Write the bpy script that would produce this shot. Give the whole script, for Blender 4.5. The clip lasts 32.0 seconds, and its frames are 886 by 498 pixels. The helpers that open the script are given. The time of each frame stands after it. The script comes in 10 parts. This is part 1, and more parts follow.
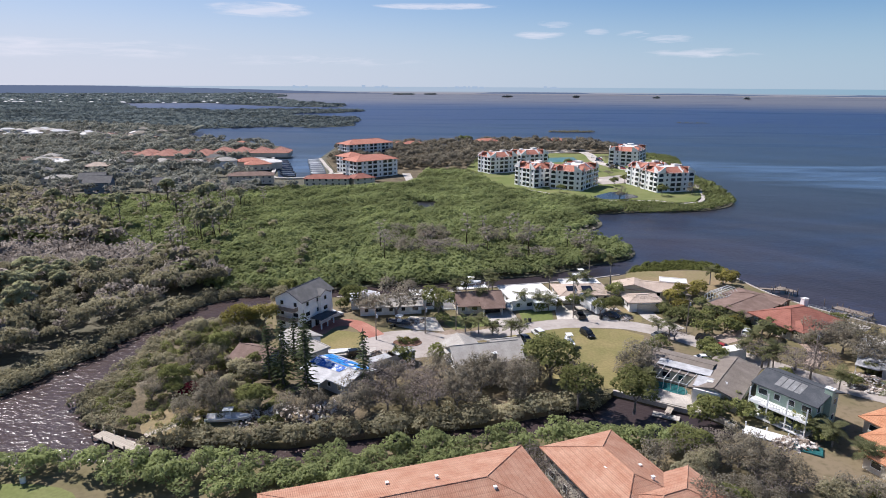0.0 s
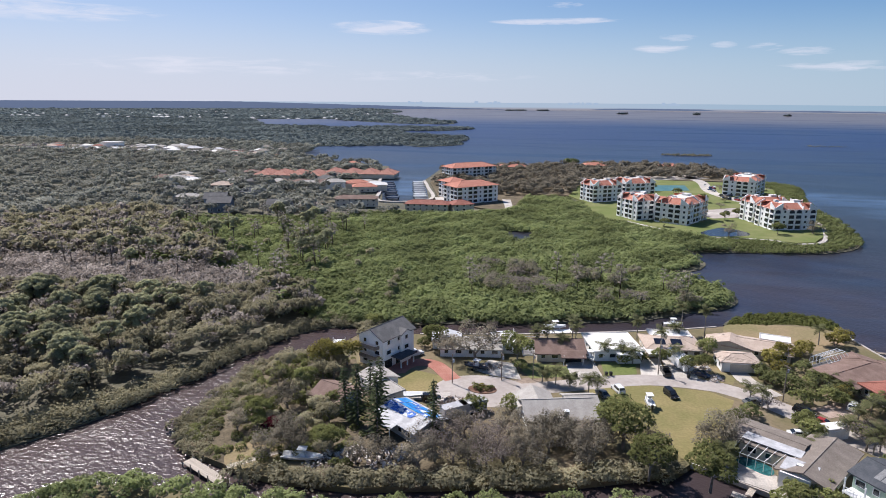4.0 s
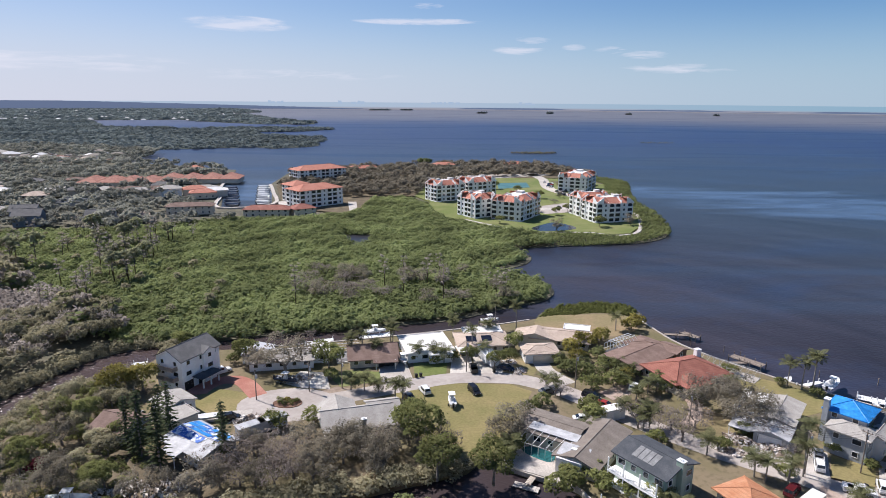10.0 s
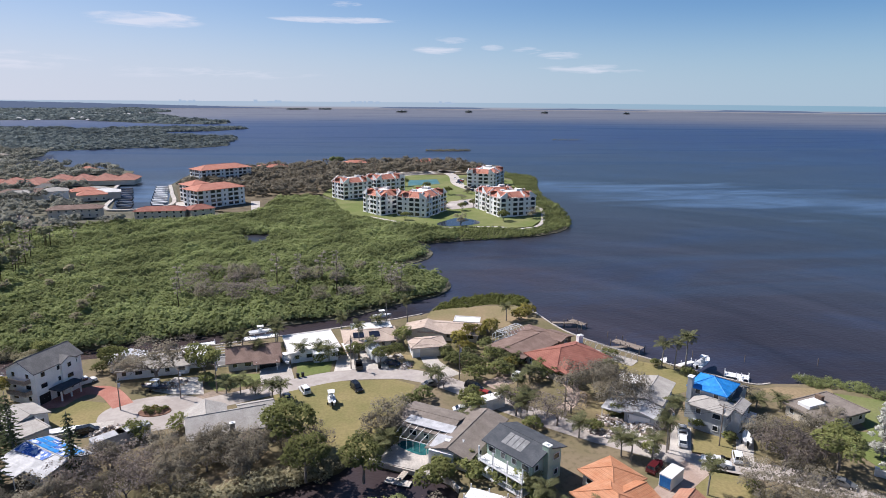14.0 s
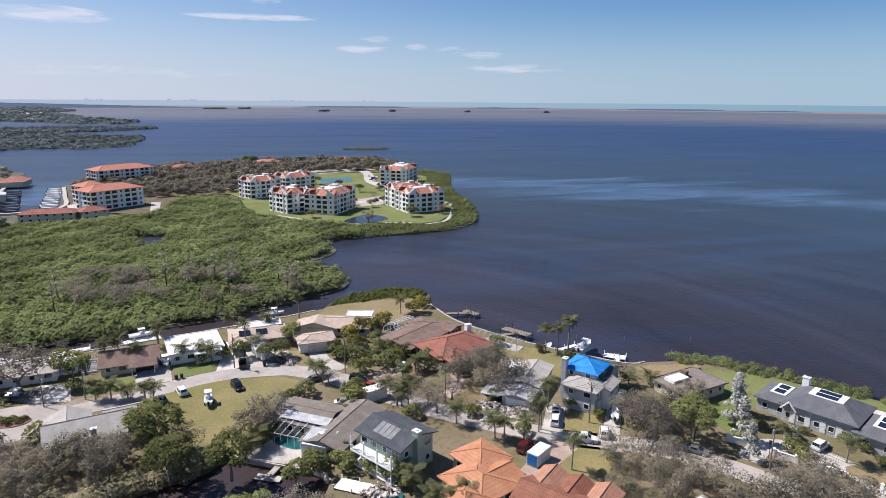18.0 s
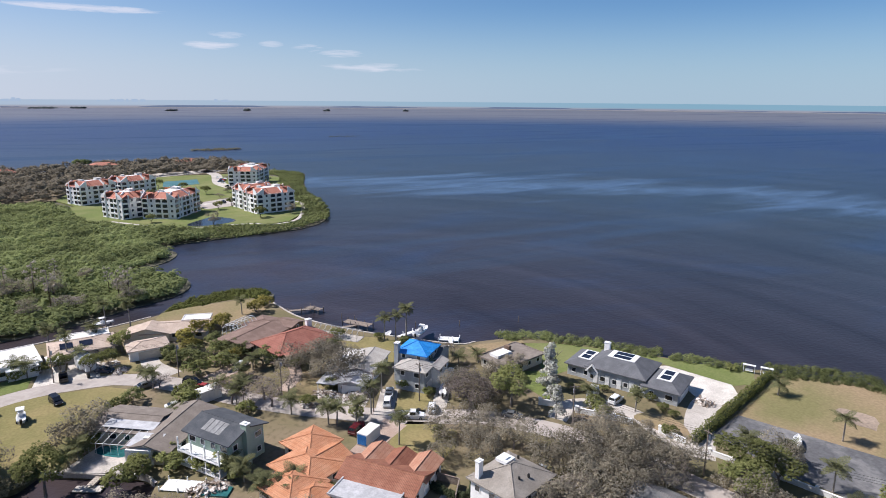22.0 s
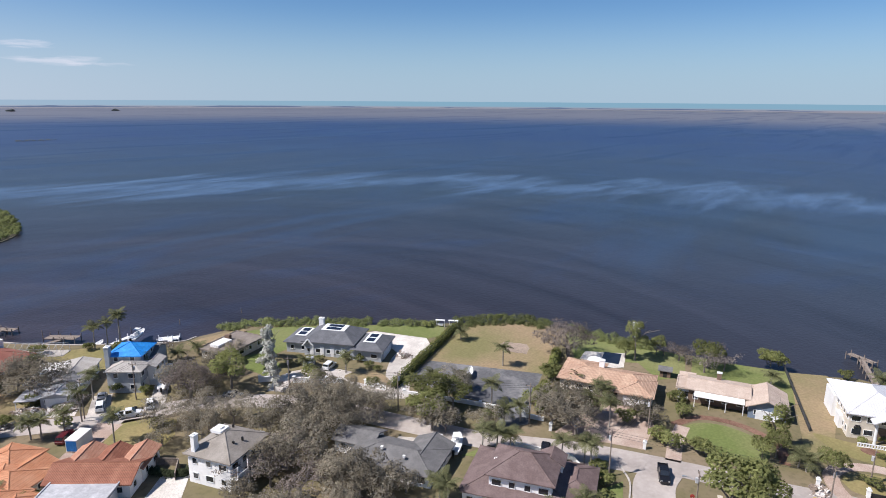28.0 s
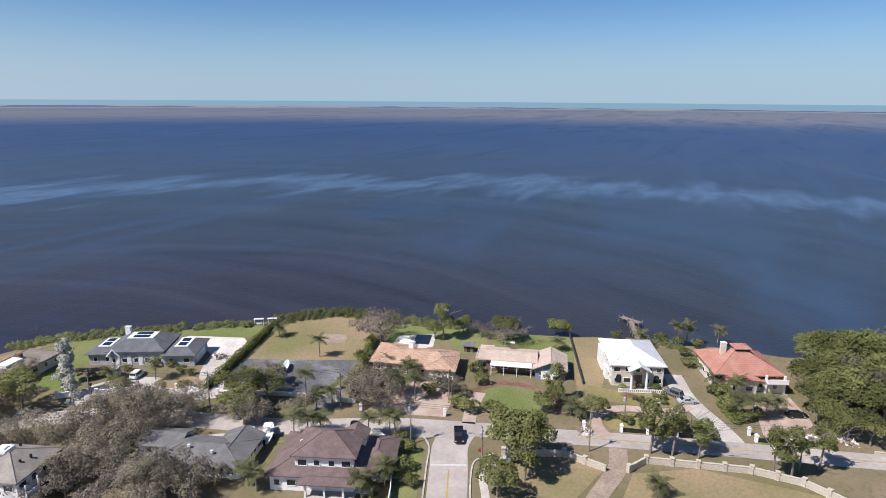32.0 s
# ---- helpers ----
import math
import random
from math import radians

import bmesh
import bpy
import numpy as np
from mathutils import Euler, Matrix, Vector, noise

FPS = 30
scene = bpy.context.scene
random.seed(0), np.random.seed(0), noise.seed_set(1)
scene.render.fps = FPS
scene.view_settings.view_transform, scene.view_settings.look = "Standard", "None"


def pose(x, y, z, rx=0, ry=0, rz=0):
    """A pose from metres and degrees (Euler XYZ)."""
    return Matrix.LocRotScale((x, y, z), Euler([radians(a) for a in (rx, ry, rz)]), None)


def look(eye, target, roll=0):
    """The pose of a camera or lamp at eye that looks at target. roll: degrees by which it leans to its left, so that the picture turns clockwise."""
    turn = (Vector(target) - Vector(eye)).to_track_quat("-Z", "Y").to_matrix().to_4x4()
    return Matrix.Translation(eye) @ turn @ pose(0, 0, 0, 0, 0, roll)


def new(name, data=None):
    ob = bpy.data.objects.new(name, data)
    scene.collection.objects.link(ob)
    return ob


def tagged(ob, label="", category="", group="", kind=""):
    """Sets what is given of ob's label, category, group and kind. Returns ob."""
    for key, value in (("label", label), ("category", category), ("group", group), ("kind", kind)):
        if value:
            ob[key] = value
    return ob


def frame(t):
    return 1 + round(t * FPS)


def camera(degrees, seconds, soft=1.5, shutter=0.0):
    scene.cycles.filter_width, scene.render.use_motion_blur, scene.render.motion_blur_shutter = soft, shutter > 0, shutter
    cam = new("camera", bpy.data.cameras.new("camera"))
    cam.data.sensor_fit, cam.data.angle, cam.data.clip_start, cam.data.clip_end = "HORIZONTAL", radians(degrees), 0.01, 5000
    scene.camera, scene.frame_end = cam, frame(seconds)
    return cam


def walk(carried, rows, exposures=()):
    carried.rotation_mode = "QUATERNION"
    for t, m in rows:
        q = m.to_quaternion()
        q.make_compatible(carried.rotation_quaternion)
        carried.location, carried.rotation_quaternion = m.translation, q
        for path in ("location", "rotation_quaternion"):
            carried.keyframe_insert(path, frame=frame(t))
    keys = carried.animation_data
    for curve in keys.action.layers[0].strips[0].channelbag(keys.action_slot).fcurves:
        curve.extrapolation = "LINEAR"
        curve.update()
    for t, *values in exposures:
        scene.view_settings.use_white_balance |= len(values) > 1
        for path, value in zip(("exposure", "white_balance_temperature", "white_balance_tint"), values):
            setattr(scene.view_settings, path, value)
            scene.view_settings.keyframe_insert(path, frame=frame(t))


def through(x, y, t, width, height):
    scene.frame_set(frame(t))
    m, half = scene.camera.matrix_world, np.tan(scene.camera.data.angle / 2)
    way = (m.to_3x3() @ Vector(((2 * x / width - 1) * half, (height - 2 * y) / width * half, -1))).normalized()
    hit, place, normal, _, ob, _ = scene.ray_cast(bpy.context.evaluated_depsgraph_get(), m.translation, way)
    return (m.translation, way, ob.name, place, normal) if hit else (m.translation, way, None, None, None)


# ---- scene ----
# camera: seconds, place in metres, yaw, pitch, roll in degrees
cam = camera(70.70, 32.0, 0.9)
ROWS = [
    (0.0, 0.00, 0.00, 63.44, 0.00, -14.71, 0.31),
    (0.5, 0.34, 0.32, 64.79, 2.72, -14.44, 0.34),
    (1.0, 0.56, 0.62, 66.15, 5.40, -14.16, 0.38),
    (1.5, 0.58, 0.80, 67.36, 7.92, -13.91, 0.41),
    (2.0, 0.52, 0.89, 68.49, 10.13, -13.70, 0.44),
    (2.5, 0.83, 0.97, 69.57, 11.90, -13.53, 0.47),
    (4.5, 8.48, 1.31, 72.37, 8.99, -13.47, 0.35),
    (5.0, 9.95, 1.62, 72.78, 7.90, -13.46, 0.35),
    (5.5, 11.33, 1.97, 73.14, 6.83, -13.45, 0.36),
    (6.0, 12.75, 2.29, 73.41, 5.77, -13.44, 0.37),
    (6.5, 14.19, 2.59, 73.58, 4.72, -13.45, 0.38),
    (7.0, 15.62, 2.88, 73.72, 3.72, -13.45, 0.39),
    (7.5, 17.05, 3.17, 73.83, 2.75, -13.45, 0.39),
    (8.0, 18.52, 3.44, 73.87, 1.79, -13.45, 0.40),
    (8.5, 19.97, 3.70, 73.86, 0.86, -13.45, 0.41),
    (9.0, 21.42, 3.95, 73.79, -0.06, -13.45, 0.41),
    (9.5, 22.87, 4.16, 73.66, -0.97, -13.45, 0.42),
    (10.0, 24.29, 4.39, 73.49, -1.85, -13.46, 0.44),
    (10.5, 25.73, 4.63, 73.30, -2.72, -13.46, 0.45),
    (11.0, 27.19, 4.86, 73.07, -3.60, -13.46, 0.46),
    (11.5, 28.67, 5.08, 72.81, -4.47, -13.46, 0.46),
    (12.0, 30.16, 5.28, 72.55, -5.35, -13.46, 0.46),
    (12.5, 31.68, 5.44, 72.26, -6.23, -13.46, 0.46),
    (13.0, 33.21, 5.59, 72.04, -7.11, -13.45, 0.46),
    (13.5, 34.72, 5.62, 71.77, -7.99, -13.45, 0.46),
    (14.0, 36.18, 5.56, 71.42, -8.85, -13.46, 0.45),
    (14.5, 37.64, 5.43, 71.10, -9.71, -13.47, 0.45),
    (16.5, 43.58, 4.32, 70.18, -13.06, -13.47, 0.43),
    (17.0, 45.08, 3.74, 70.03, -13.88, -13.47, 0.43),
    (17.5, 46.48, 3.07, 69.85, -14.70, -13.47, 0.43),
    (18.0, 47.73, 2.36, 69.69, -15.51, -13.48, 0.44),
    (18.5, 48.83, 1.54, 69.58, -16.39, -13.49, 0.47),
    (19.0, 49.66, 0.68, 69.57, -17.38, -13.48, 0.49),
    (19.5, 50.51, -0.33, 69.58, -18.63, -13.48, 0.50),
    (20.0, 51.64, -1.56, 69.56, -20.22, -13.48, 0.50),
    (20.5, 52.71, -2.85, 69.54, -22.04, -13.48, 0.49),
    (21.0, 53.52, -4.21, 69.53, -23.96, -13.48, 0.47),
    (21.5, 53.99, -5.67, 69.57, -25.91, -13.49, 0.46),
    (22.0, 54.18, -7.19, 69.67, -27.86, -13.49, 0.45),
    (22.5, 54.20, -8.77, 69.76, -29.81, -13.50, 0.45),
    (23.0, 54.16, -10.32, 69.86, -31.77, -13.50, 0.45),
    (23.5, 54.15, -11.85, 69.98, -33.75, -13.50, 0.45),
    (24.0, 54.05, -13.32, 70.07, -35.72, -13.51, 0.46),
    (24.5, 53.82, -14.75, 70.12, -37.67, -13.52, 0.46),
    (25.0, 53.54, -16.25, 70.16, -39.64, -13.52, 0.44),
    (25.5, 53.22, -17.86, 70.17, -41.62, -13.54, 0.43),
    (27.5, 51.93, -24.27, 70.14, -49.62, -13.53, 0.37),
    (28.0, 51.63, -26.00, 70.16, -51.55, -13.52, 0.36),
    (28.5, 51.29, -27.72, 70.17, -53.46, -13.51, 0.36),
    (29.0, 50.93, -29.47, 70.16, -55.35, -13.51, 0.36),
    (29.5, 50.59, -31.32, 70.16, -57.25, -13.52, 0.36),
    (30.0, 50.37, -33.19, 70.22, -59.13, -13.51, 0.37),
    (30.5, 50.28, -35.04, 70.29, -60.99, -13.52, 0.37),
    (31.0, 50.23, -36.76, 70.32, -62.81, -13.52, 0.39),
    (31.5, 50.01, -37.93, 70.38, -64.50, -13.53, 0.40),
    (32.0, 49.58, -38.54, 70.53, -66.08, -13.52, 0.40),
]
walk(cam, [(t, pose(x, y, z, 90 + pitch, 0, yaw) @ pose(0, 0, 0, 0, 0, roll)) for t, x, y, z, yaw, pitch, roll in ROWS],
     exposures=[(0.0, 0.53, 5850, 14), (32.0, 0.53, 5850, 14)])

# ---- world, sun ----
SUN_AZ, SUN_EL = 145.0, 51.0          # degrees from +x, counter-clockwise; above the horizon
GROUND = 1.3                          # land above the water, which lies at 0

world = bpy.data.worlds.new("world")
scene.world = world
world.use_nodes = True
wn, wl = world.node_tree.nodes, world.node_tree.links
wn.clear()
sky = wn.new("ShaderNodeTexSky")
sky.sky_type = "NISHITA"
sky.sun_disc = False
sky.sun_elevation, sky.sun_rotation = radians(SUN_EL), radians(90 - SUN_AZ) % (2 * math.pi)
sky.altitude, sky.air_density, sky.dust_density, sky.ozone_density = 0, 0.9, 0.1, 3.5
# thin streaks of high cloud, stretched along the horizon
tc = wn.new("ShaderNodeTexCoord")
sep = wn.new("ShaderNodeSeparateXYZ")
wl.new(tc.outputs["Generated"], sep.inputs[0])


def wmath(op, a, b=None, c=None):
    n = wn.new("ShaderNodeMath")
    n.operation = op
    for k, v in enumerate((a, b, c)):
        if v is None:
            continue
        if isinstance(v, (int, float)):
            n.inputs[k].default_value = v
        else:
            wl.new(v, n.inputs[k])
    return n.outputs[0]


# azimuth and height of the view into the sky
az = wmath("ARCTAN2", sep.outputs["X"], sep.outputs["Y"])
flat = wn.new("ShaderNodeCombineXYZ")
wl.new(wmath("MULTIPLY", az, 15.0), flat.inputs[0])
wl.new(wmath("MULTIPLY", sep.outputs["Z"], 120.0), flat.inputs[1])
cn = wn.new("ShaderNodeTexNoise")
cn.inputs["Scale"].default_value = 1.0
cn.inputs["Detail"].default_value = 8
cn.inputs["Roughness"].default_value = 0.62
cn.inputs["Distortion"].default_value = 0.5
wl.new(flat.outputs[0], cn.inputs[0])
# the wisps: azimuth, height, half width, half height, weight
WISPS = ((-0.27, 0.104, 0.085, 0.012, 1.3), (-0.40, 0.148, 0.09, 0.008, 0.9), (-0.005, 0.1135, 0.11, 0.0055, 1.25), (0.004, 0.136, 0.03, 0.005, 0.9), (0.166, 0.088, 0.032, 0.006, 0.9),
         (0.145, 0.073, 0.045, 0.007, 1.0), (0.229, 0.0775, 0.022, 0.007, 0.9), (0.28, 0.072, 0.03, 0.007, 0.65), (0.33, 0.066, 0.045, 0.007, 0.75), (0.38, 0.046, 0.09, 0.008, 0.7),
         (-0.53, 0.045, 0.22, 0.016, 0.62), (-0.2, 0.035, 0.2, 0.010, 0.45), (-0.75, 0.11, 0.2, 0.016, 0.9), (1.7, 0.2, 0.5, 0.03, 0.9), (-1.8, 0.25, 0.6, 0.04, 0.9), (3.0, 0.2, 0.5, 0.03, 0.8))
total = None
for a_, e_, w_, h_, s_ in WISPS:
    qa = wmath("POWER", wmath("ABSOLUTE", wmath("MULTIPLY", wmath("SUBTRACT", az, a_), 1 / w_)), 2.0)
    qz = wmath("POWER", wmath("ABSOLUTE", wmath("MULTIPLY", wmath("SUBTRACT", sep.outputs["Z"], e_), 1 / h_)), 2.0)
    v_ = wmath("MULTIPLY", wmath("MAXIMUM", wmath("SUBTRACT", 1.0, wmath("ADD", qa, qz)), 0.0), s_)
    total = v_ if total is None else wmath("MAXIMUM", total, v_)
ragged = wmath("MULTIPLY_ADD", wmath("SUBTRACT", cn.outputs[0], 0.5), 3.8, wmath("SUBTRACT", total, 0.18))
wisp = wmath("MULTIPLY", wmath("MINIMUM", wmath("MULTIPLY", wmath("MAXIMUM", ragged, 0.0), 0.62), 0.66), wmath("MINIMUM", wmath("MULTIPLY", total, 2.5), 1.0))
# milky air low over the horizon
haze = wn.new("ShaderNodeMapRange")
haze.interpolation_type = "SMOOTHSTEP"
haze.inputs[1].default_value, haze.inputs[2].default_value = 0.0, 0.145
haze.inputs[3].default_value, haze.inputs[4].default_value = 0.85, 0.0
wl.new(sep.outputs["Z"], haze.inputs[0])
# the air is milkier on the sun's side of the sky
side = wn.new("ShaderNodeMapRange")
side.interpolation_type = "SMOOTHSTEP"
side.inputs[1].default_value, side.inputs[2].default_value = 0.95, -0.75
wl.new(az, side.inputs[0])
veil = wn.new("ShaderNodeMapRange")
veil.inputs[1].default_value, veil.inputs[2].default_value = 0.05, 0.40
veil.inputs[3].default_value, veil.inputs[4].default_value = 0.55, 0.0
wl.new(sep.outputs["Z"], veil.inputs[0])
clear = wmath("MULTIPLY", wmath("SUBTRACT", 1.0, haze.outputs[0]), wmath("SUBTRACT", 1.0, wmath("MULTIPLY", side.outputs[0], veil.outputs[0])))
hmix = wn.new("ShaderNodeMix")
hmix.data_type = "RGBA"
wl.new(wmath("SUBTRACT", 1.0, clear), hmix.inputs[0])
hcol = wn.new("ShaderNodeMix")
hcol.data_type = "RGBA"
hcol.inputs[6].default_value = (4.5, 5.75, 6.5, 1)
hcol.inputs[7].default_value = (7.5, 7.35, 7.7, 1)
wl.new(side.outputs[0], hcol.inputs[0])
wl.new(hcol.outputs[2], hmix.inputs[7])
deep = wn.new("ShaderNodeMix")
deep.data_type, deep.blend_type = "RGBA", "MULTIPLY"
deep.inputs[0].default_value = 1.0
wl.new(sky.outputs[0], deep.inputs[6])
deep.inputs[7].default_value = (0.70, 0.865, 0.965, 1)
wl.new(deep.outputs[2], hmix.inputs[6])
cmix = wn.new("ShaderNodeMix")
cmix.data_type = "RGBA"
wl.new(wisp, cmix.inputs[0])
wl.new(hmix.outputs[2], cmix.inputs[6])
cmix.inputs[7].default_value = (8.9, 8.6, 8.7, 1)
bg = wn.new("ShaderNodeBackground")
bg.inputs["Strength"].default_value = 0.064
wl.new(cmix.outputs[2], bg.inputs[0])
wo = wn.new("ShaderNodeOutputWorld")
wl.new(bg.outputs[0], wo.inputs[0])

sun = new("sun", bpy.data.lights.new("sun", "SUN"))
sun.data.energy, sun.data.angle, sun.data.color = 4.6, radians(0.55), (1.0, 0.905, 0.78)
sa, se = radians(SUN_AZ), radians(SUN_EL)
sun.matrix_world = look((math.cos(sa) * 300, math.sin(sa) * 300, 300 * math.tan(se)), (0, 0, 0))

# ---- materials ----
def material(name):
    m = bpy.data.materials.new(name)
    m.use_nodes = True
    nt = m.node_tree
    return m, nt, nt.nodes["Principled BSDF"]


def tex(nt, kind, scale, vec=None, **extra):
    n = nt.nodes.new(kind)
    n.inputs["Scale"].default_value = scale
    for k, v in extra.items():
        n.inputs[k].default_value = v
    if vec is not None:
        nt.links.new(vec, n.inputs["Vector"])
    return n


def mixed(nt, fac, a, b, blend="MIX"):
    n = nt.nodes.new("ShaderNodeMix")
    n.data_type, n.blend_type = "RGBA", blend
    for k, v in ((0, fac), (6, a), (7, b)):
        if isinstance(v, (int, float)):
            n.inputs[k].default_value = v
        elif isinstance(v, tuple):
            n.inputs[k].default_value = (*v[:3], 1)
        else:
            nt.links.new(v, n.inputs[k])
    return n.outputs[2]


def ranged(nt, v, a, b, c=0.0, d=1.0):
    n = nt.nodes.new("ShaderNodeMapRange")
    nt.links.new(v, n.inputs[0])
    for k, x in zip((1, 2, 3, 4), (a, b, c, d)):
        n.inputs[k].default_value = x
    return n.outputs[0]


def bumped(nt, p, height, strength, distance):
    n = nt.nodes.new("ShaderNodeBump")
    n.inputs["Strength"].default_value, n.inputs["Distance"].default_value = strength, distance
    nt.links.new(height, n.inputs["Height"])
    nt.links.new(n.outputs[0], p.inputs["Normal"])


def place(nt, world_space=False):
    if world_space:
        return nt.nodes.new("ShaderNodeNewGeometry").outputs["Position"]
    return nt.nodes.new("ShaderNodeTexCoord").outputs["Object"]


def surface(name, a, b, rough=0.8, scale=0.5, fine=6.0, bump=0.0, metal=0.0, vary=0.0, world_space=False, spec=0.15, low=0.4, high=0.65, grain=0.22):
    """A plain worn surface: two colours in stains, a fine grain, some bump."""
    m, nt, p = material(name)
    vec = place(nt, world_space)
    n1 = tex(nt, "ShaderNodeTexNoise", scale, vec, Detail=5.0, Roughness=0.6)
    n2 = tex(nt, "ShaderNodeTexNoise", fine, vec, Detail=3.0)
    col = mixed(nt, ranged(nt, n1.outputs[0], low, high), a, b)
    g = ranged(nt, n2.outputs[0], 0.25, 0.75, 1 - grain, 1 + grain)
    col = mixed(nt, 1.0, col, g, "MULTIPLY")
    if vary:
        oi = nt.nodes.new("ShaderNodeObjectInfo")
        col = mixed(nt, 1.0, col, ranged(nt, oi.outputs["Random"], 0, 1, 1 - vary, 1 + vary), "MULTIPLY")
    nt.links.new(col, p.inputs["Base Color"])
    p.inputs["Roughness"].default_value, p.inputs["Metallic"].default_value = rough, metal
    p.inputs["Specular IOR Level"].default_value = spec
    if bump:
        bumped(nt, p, n2.outputs[0], 0.6, bump)
    return m


def banded(name, a, b, pitch, rough=0.75, axis="X", depth=0.04, metal=0.0, scale=0.4, courses=0.0, spec=0.15, darker=0.87):
    """A roof or cladding with ribs every pitch metres, and courses across them."""
    m, nt, p = material(name)
    vec = place(nt)
    n1 = tex(nt, "ShaderNodeTexNoise", scale, vec, Detail=5.0, Roughness=0.6)
    n2 = tex(nt, "ShaderNodeTexNoise", 5.0, vec, Detail=3.0)
    w = nt.nodes.new("ShaderNodeTexWave")
    w.bands_direction = axis
    w.inputs["Scale"].default_value = 0.314 / pitch
    w.inputs["Distortion"].default_value = 0.15
    nt.links.new(vec, w.inputs["Vector"])
    col = mixed(nt, ranged(nt, n1.outputs[0], 0.35, 0.68), a, b)
    col = mixed(nt, 1.0, col, ranged(nt, n2.outputs[0], 0.25, 0.75, 0.82, 1.18), "MULTIPLY")
    h = w.outputs["Fac"]
    col = mixed(nt, 1.0, col, ranged(nt, h, 0.0, 0.35, darker, 1.0), "MULTIPLY")
    if courses:
        w2 = nt.nodes.new("ShaderNodeTexWave")
        w2.wave_profile = "SAW"
        w2.bands_direction = "Z"
        w2.inputs["Scale"].default_value = 0.314 / courses
        nt.links.new(vec, w2.inputs["Vector"])
        col = mixed(nt, 1.0, col, ranged(nt, w2.outputs["Fac"], 0.0, 0.3, 0.78, 1.0), "MULTIPLY")
    nt.links.new(col, p.inputs["Base Color"])
    p.inputs["Roughness"].default_value, p.inputs["Metallic"].default_value = rough, metal
    p.inputs["Specular IOR Level"].default_value = spec
    bumped(nt, p, h, 0.7, depth)
    return m


def foliage(name, dark, light, tint=0.35, patches=0.12, through=0.5, spread=(0.36, 0.70)):
    """Leaves: each clump of its own tone, each tree too, and slow patches over the ground."""
    m, nt, p = material(name)
    geo = nt.nodes.new("ShaderNodeNewGeometry")
    oi = nt.nodes.new("ShaderNodeObjectInfo")
    n = tex(nt, "ShaderNodeTexNoise", patches, geo.outputs["Position"], Detail=3.0)
    col = mixed(nt, ranged(nt, geo.outputs["Random Per Island"], 0, 1, *spread), dark, light)
    col = mixed(nt, 1.0, col, ranged(nt, n.outputs[0], 0.3, 0.7, 1 - tint, 1 + tint), "MULTIPLY")
    col = mixed(nt, 1.0, col, ranged(nt, oi.outputs["Random"], 0, 1, 0.78, 1.25), "MULTIPLY")
    fleck = tex(nt, "ShaderNodeTexNoise", 2.6, geo.outputs["Position"], Detail=3.0, Roughness=0.7)
    col = mixed(nt, 1.0, col, ranged(nt, fleck.outputs[0], 0.3, 0.7, 0.62, 1.38), "MULTIPLY")
    d = nt.nodes.new("ShaderNodeBsdfDiffuse")
    t = nt.nodes.new("ShaderNodeBsdfTranslucent")
    s = nt.nodes.new("ShaderNodeMixShader")
    s.inputs[0].default_value = through
    for q in (d, t):
        nt.links.new(col, q.inputs[0])
    nt.links.new(d.outputs[0], s.inputs[1])
    nt.links.new(t.outputs[0], s.inputs[2])
    nt.links.new(s.outputs[0], nt.nodes["Material Output"].inputs[0])
    return m


M = {}
M["asphalt"] = surface("road_surface", (0.355, 0.315, 0.285), (0.44, 0.395, 0.36), 0.9, 0.12, 1.1, 0.0, world_space=True, grain=0.1)
M["old_asphalt"] = surface("old_asphalt", (0.12, 0.12, 0.125), (0.33, 0.32, 0.31), 0.9, 0.10, 1.2, 0.0, world_space=True, low=0.46, high=0.76)
M["concrete"] = surface("concrete", (0.41, 0.375, 0.335), (0.52, 0.48, 0.435), 0.85, 0.25, 3.0, 0.005, world_space=True)
M["white_gravel"] = surface("white_gravel", (0.52, 0.48, 0.43), (0.66, 0.62, 0.56), 0.9, 0.2, 4.0, 0.02, world_space=True)
M["pavers"] = surface("pavers", (0.36, 0.27, 0.22), (0.46, 0.37, 0.31), 0.85, 0.3, 5.0, 0.01, world_space=True)
M["red_pavers"] = surface("red_pavers", (0.35, 0.15, 0.115), (0.42, 0.21, 0.16), 0.85, 0.3, 5.0, 0.01, world_space=True)
M["sand"] = surface("sand", (0.34, 0.27, 0.21), (0.24, 0.19, 0.15), 0.95, 0.15, 1.5, 0.02, world_space=True)
M["lawn"] = surface("lawn_grass", (0.195, 0.178, 0.074), (0.27, 0.22, 0.105), 0.95, 0.07, 1.6, 0.04, world_space=True, spec=0.1, grain=0.16)
M["green_lawn"] = surface("green_lawn_grass", (0.142, 0.172, 0.056), (0.20, 0.205, 0.088), 0.95, 0.06, 1.6, 0.04, world_space=True, spec=0.1, grain=0.16)
M["dry_lawn"] = surface("dry_lawn_grass", (0.285, 0.215, 0.13), (0.19, 0.175, 0.08), 0.95, 0.045, 1.4, 0.04, world_space=True, spec=0.1, grain=0.16)
M["mulch"] = surface("mulch", (0.15, 0.085, 0.06), (0.23, 0.14, 0.10), 0.95, 0.4, 4.0, 0.03, world_space=True)
M["litter"] = surface("leaf_litter", (0.11, 0.09, 0.06), (0.19, 0.155, 0.105), 0.95, 0.2, 2.5, 0.03, world_space=True, spec=0.1, grain=0.3)
M["mud"] = surface("mud", (0.095, 0.092, 0.066), (0.150, 0.138, 0.100), 0.9, 0.1, 1.0, 0.0, world_space=True)
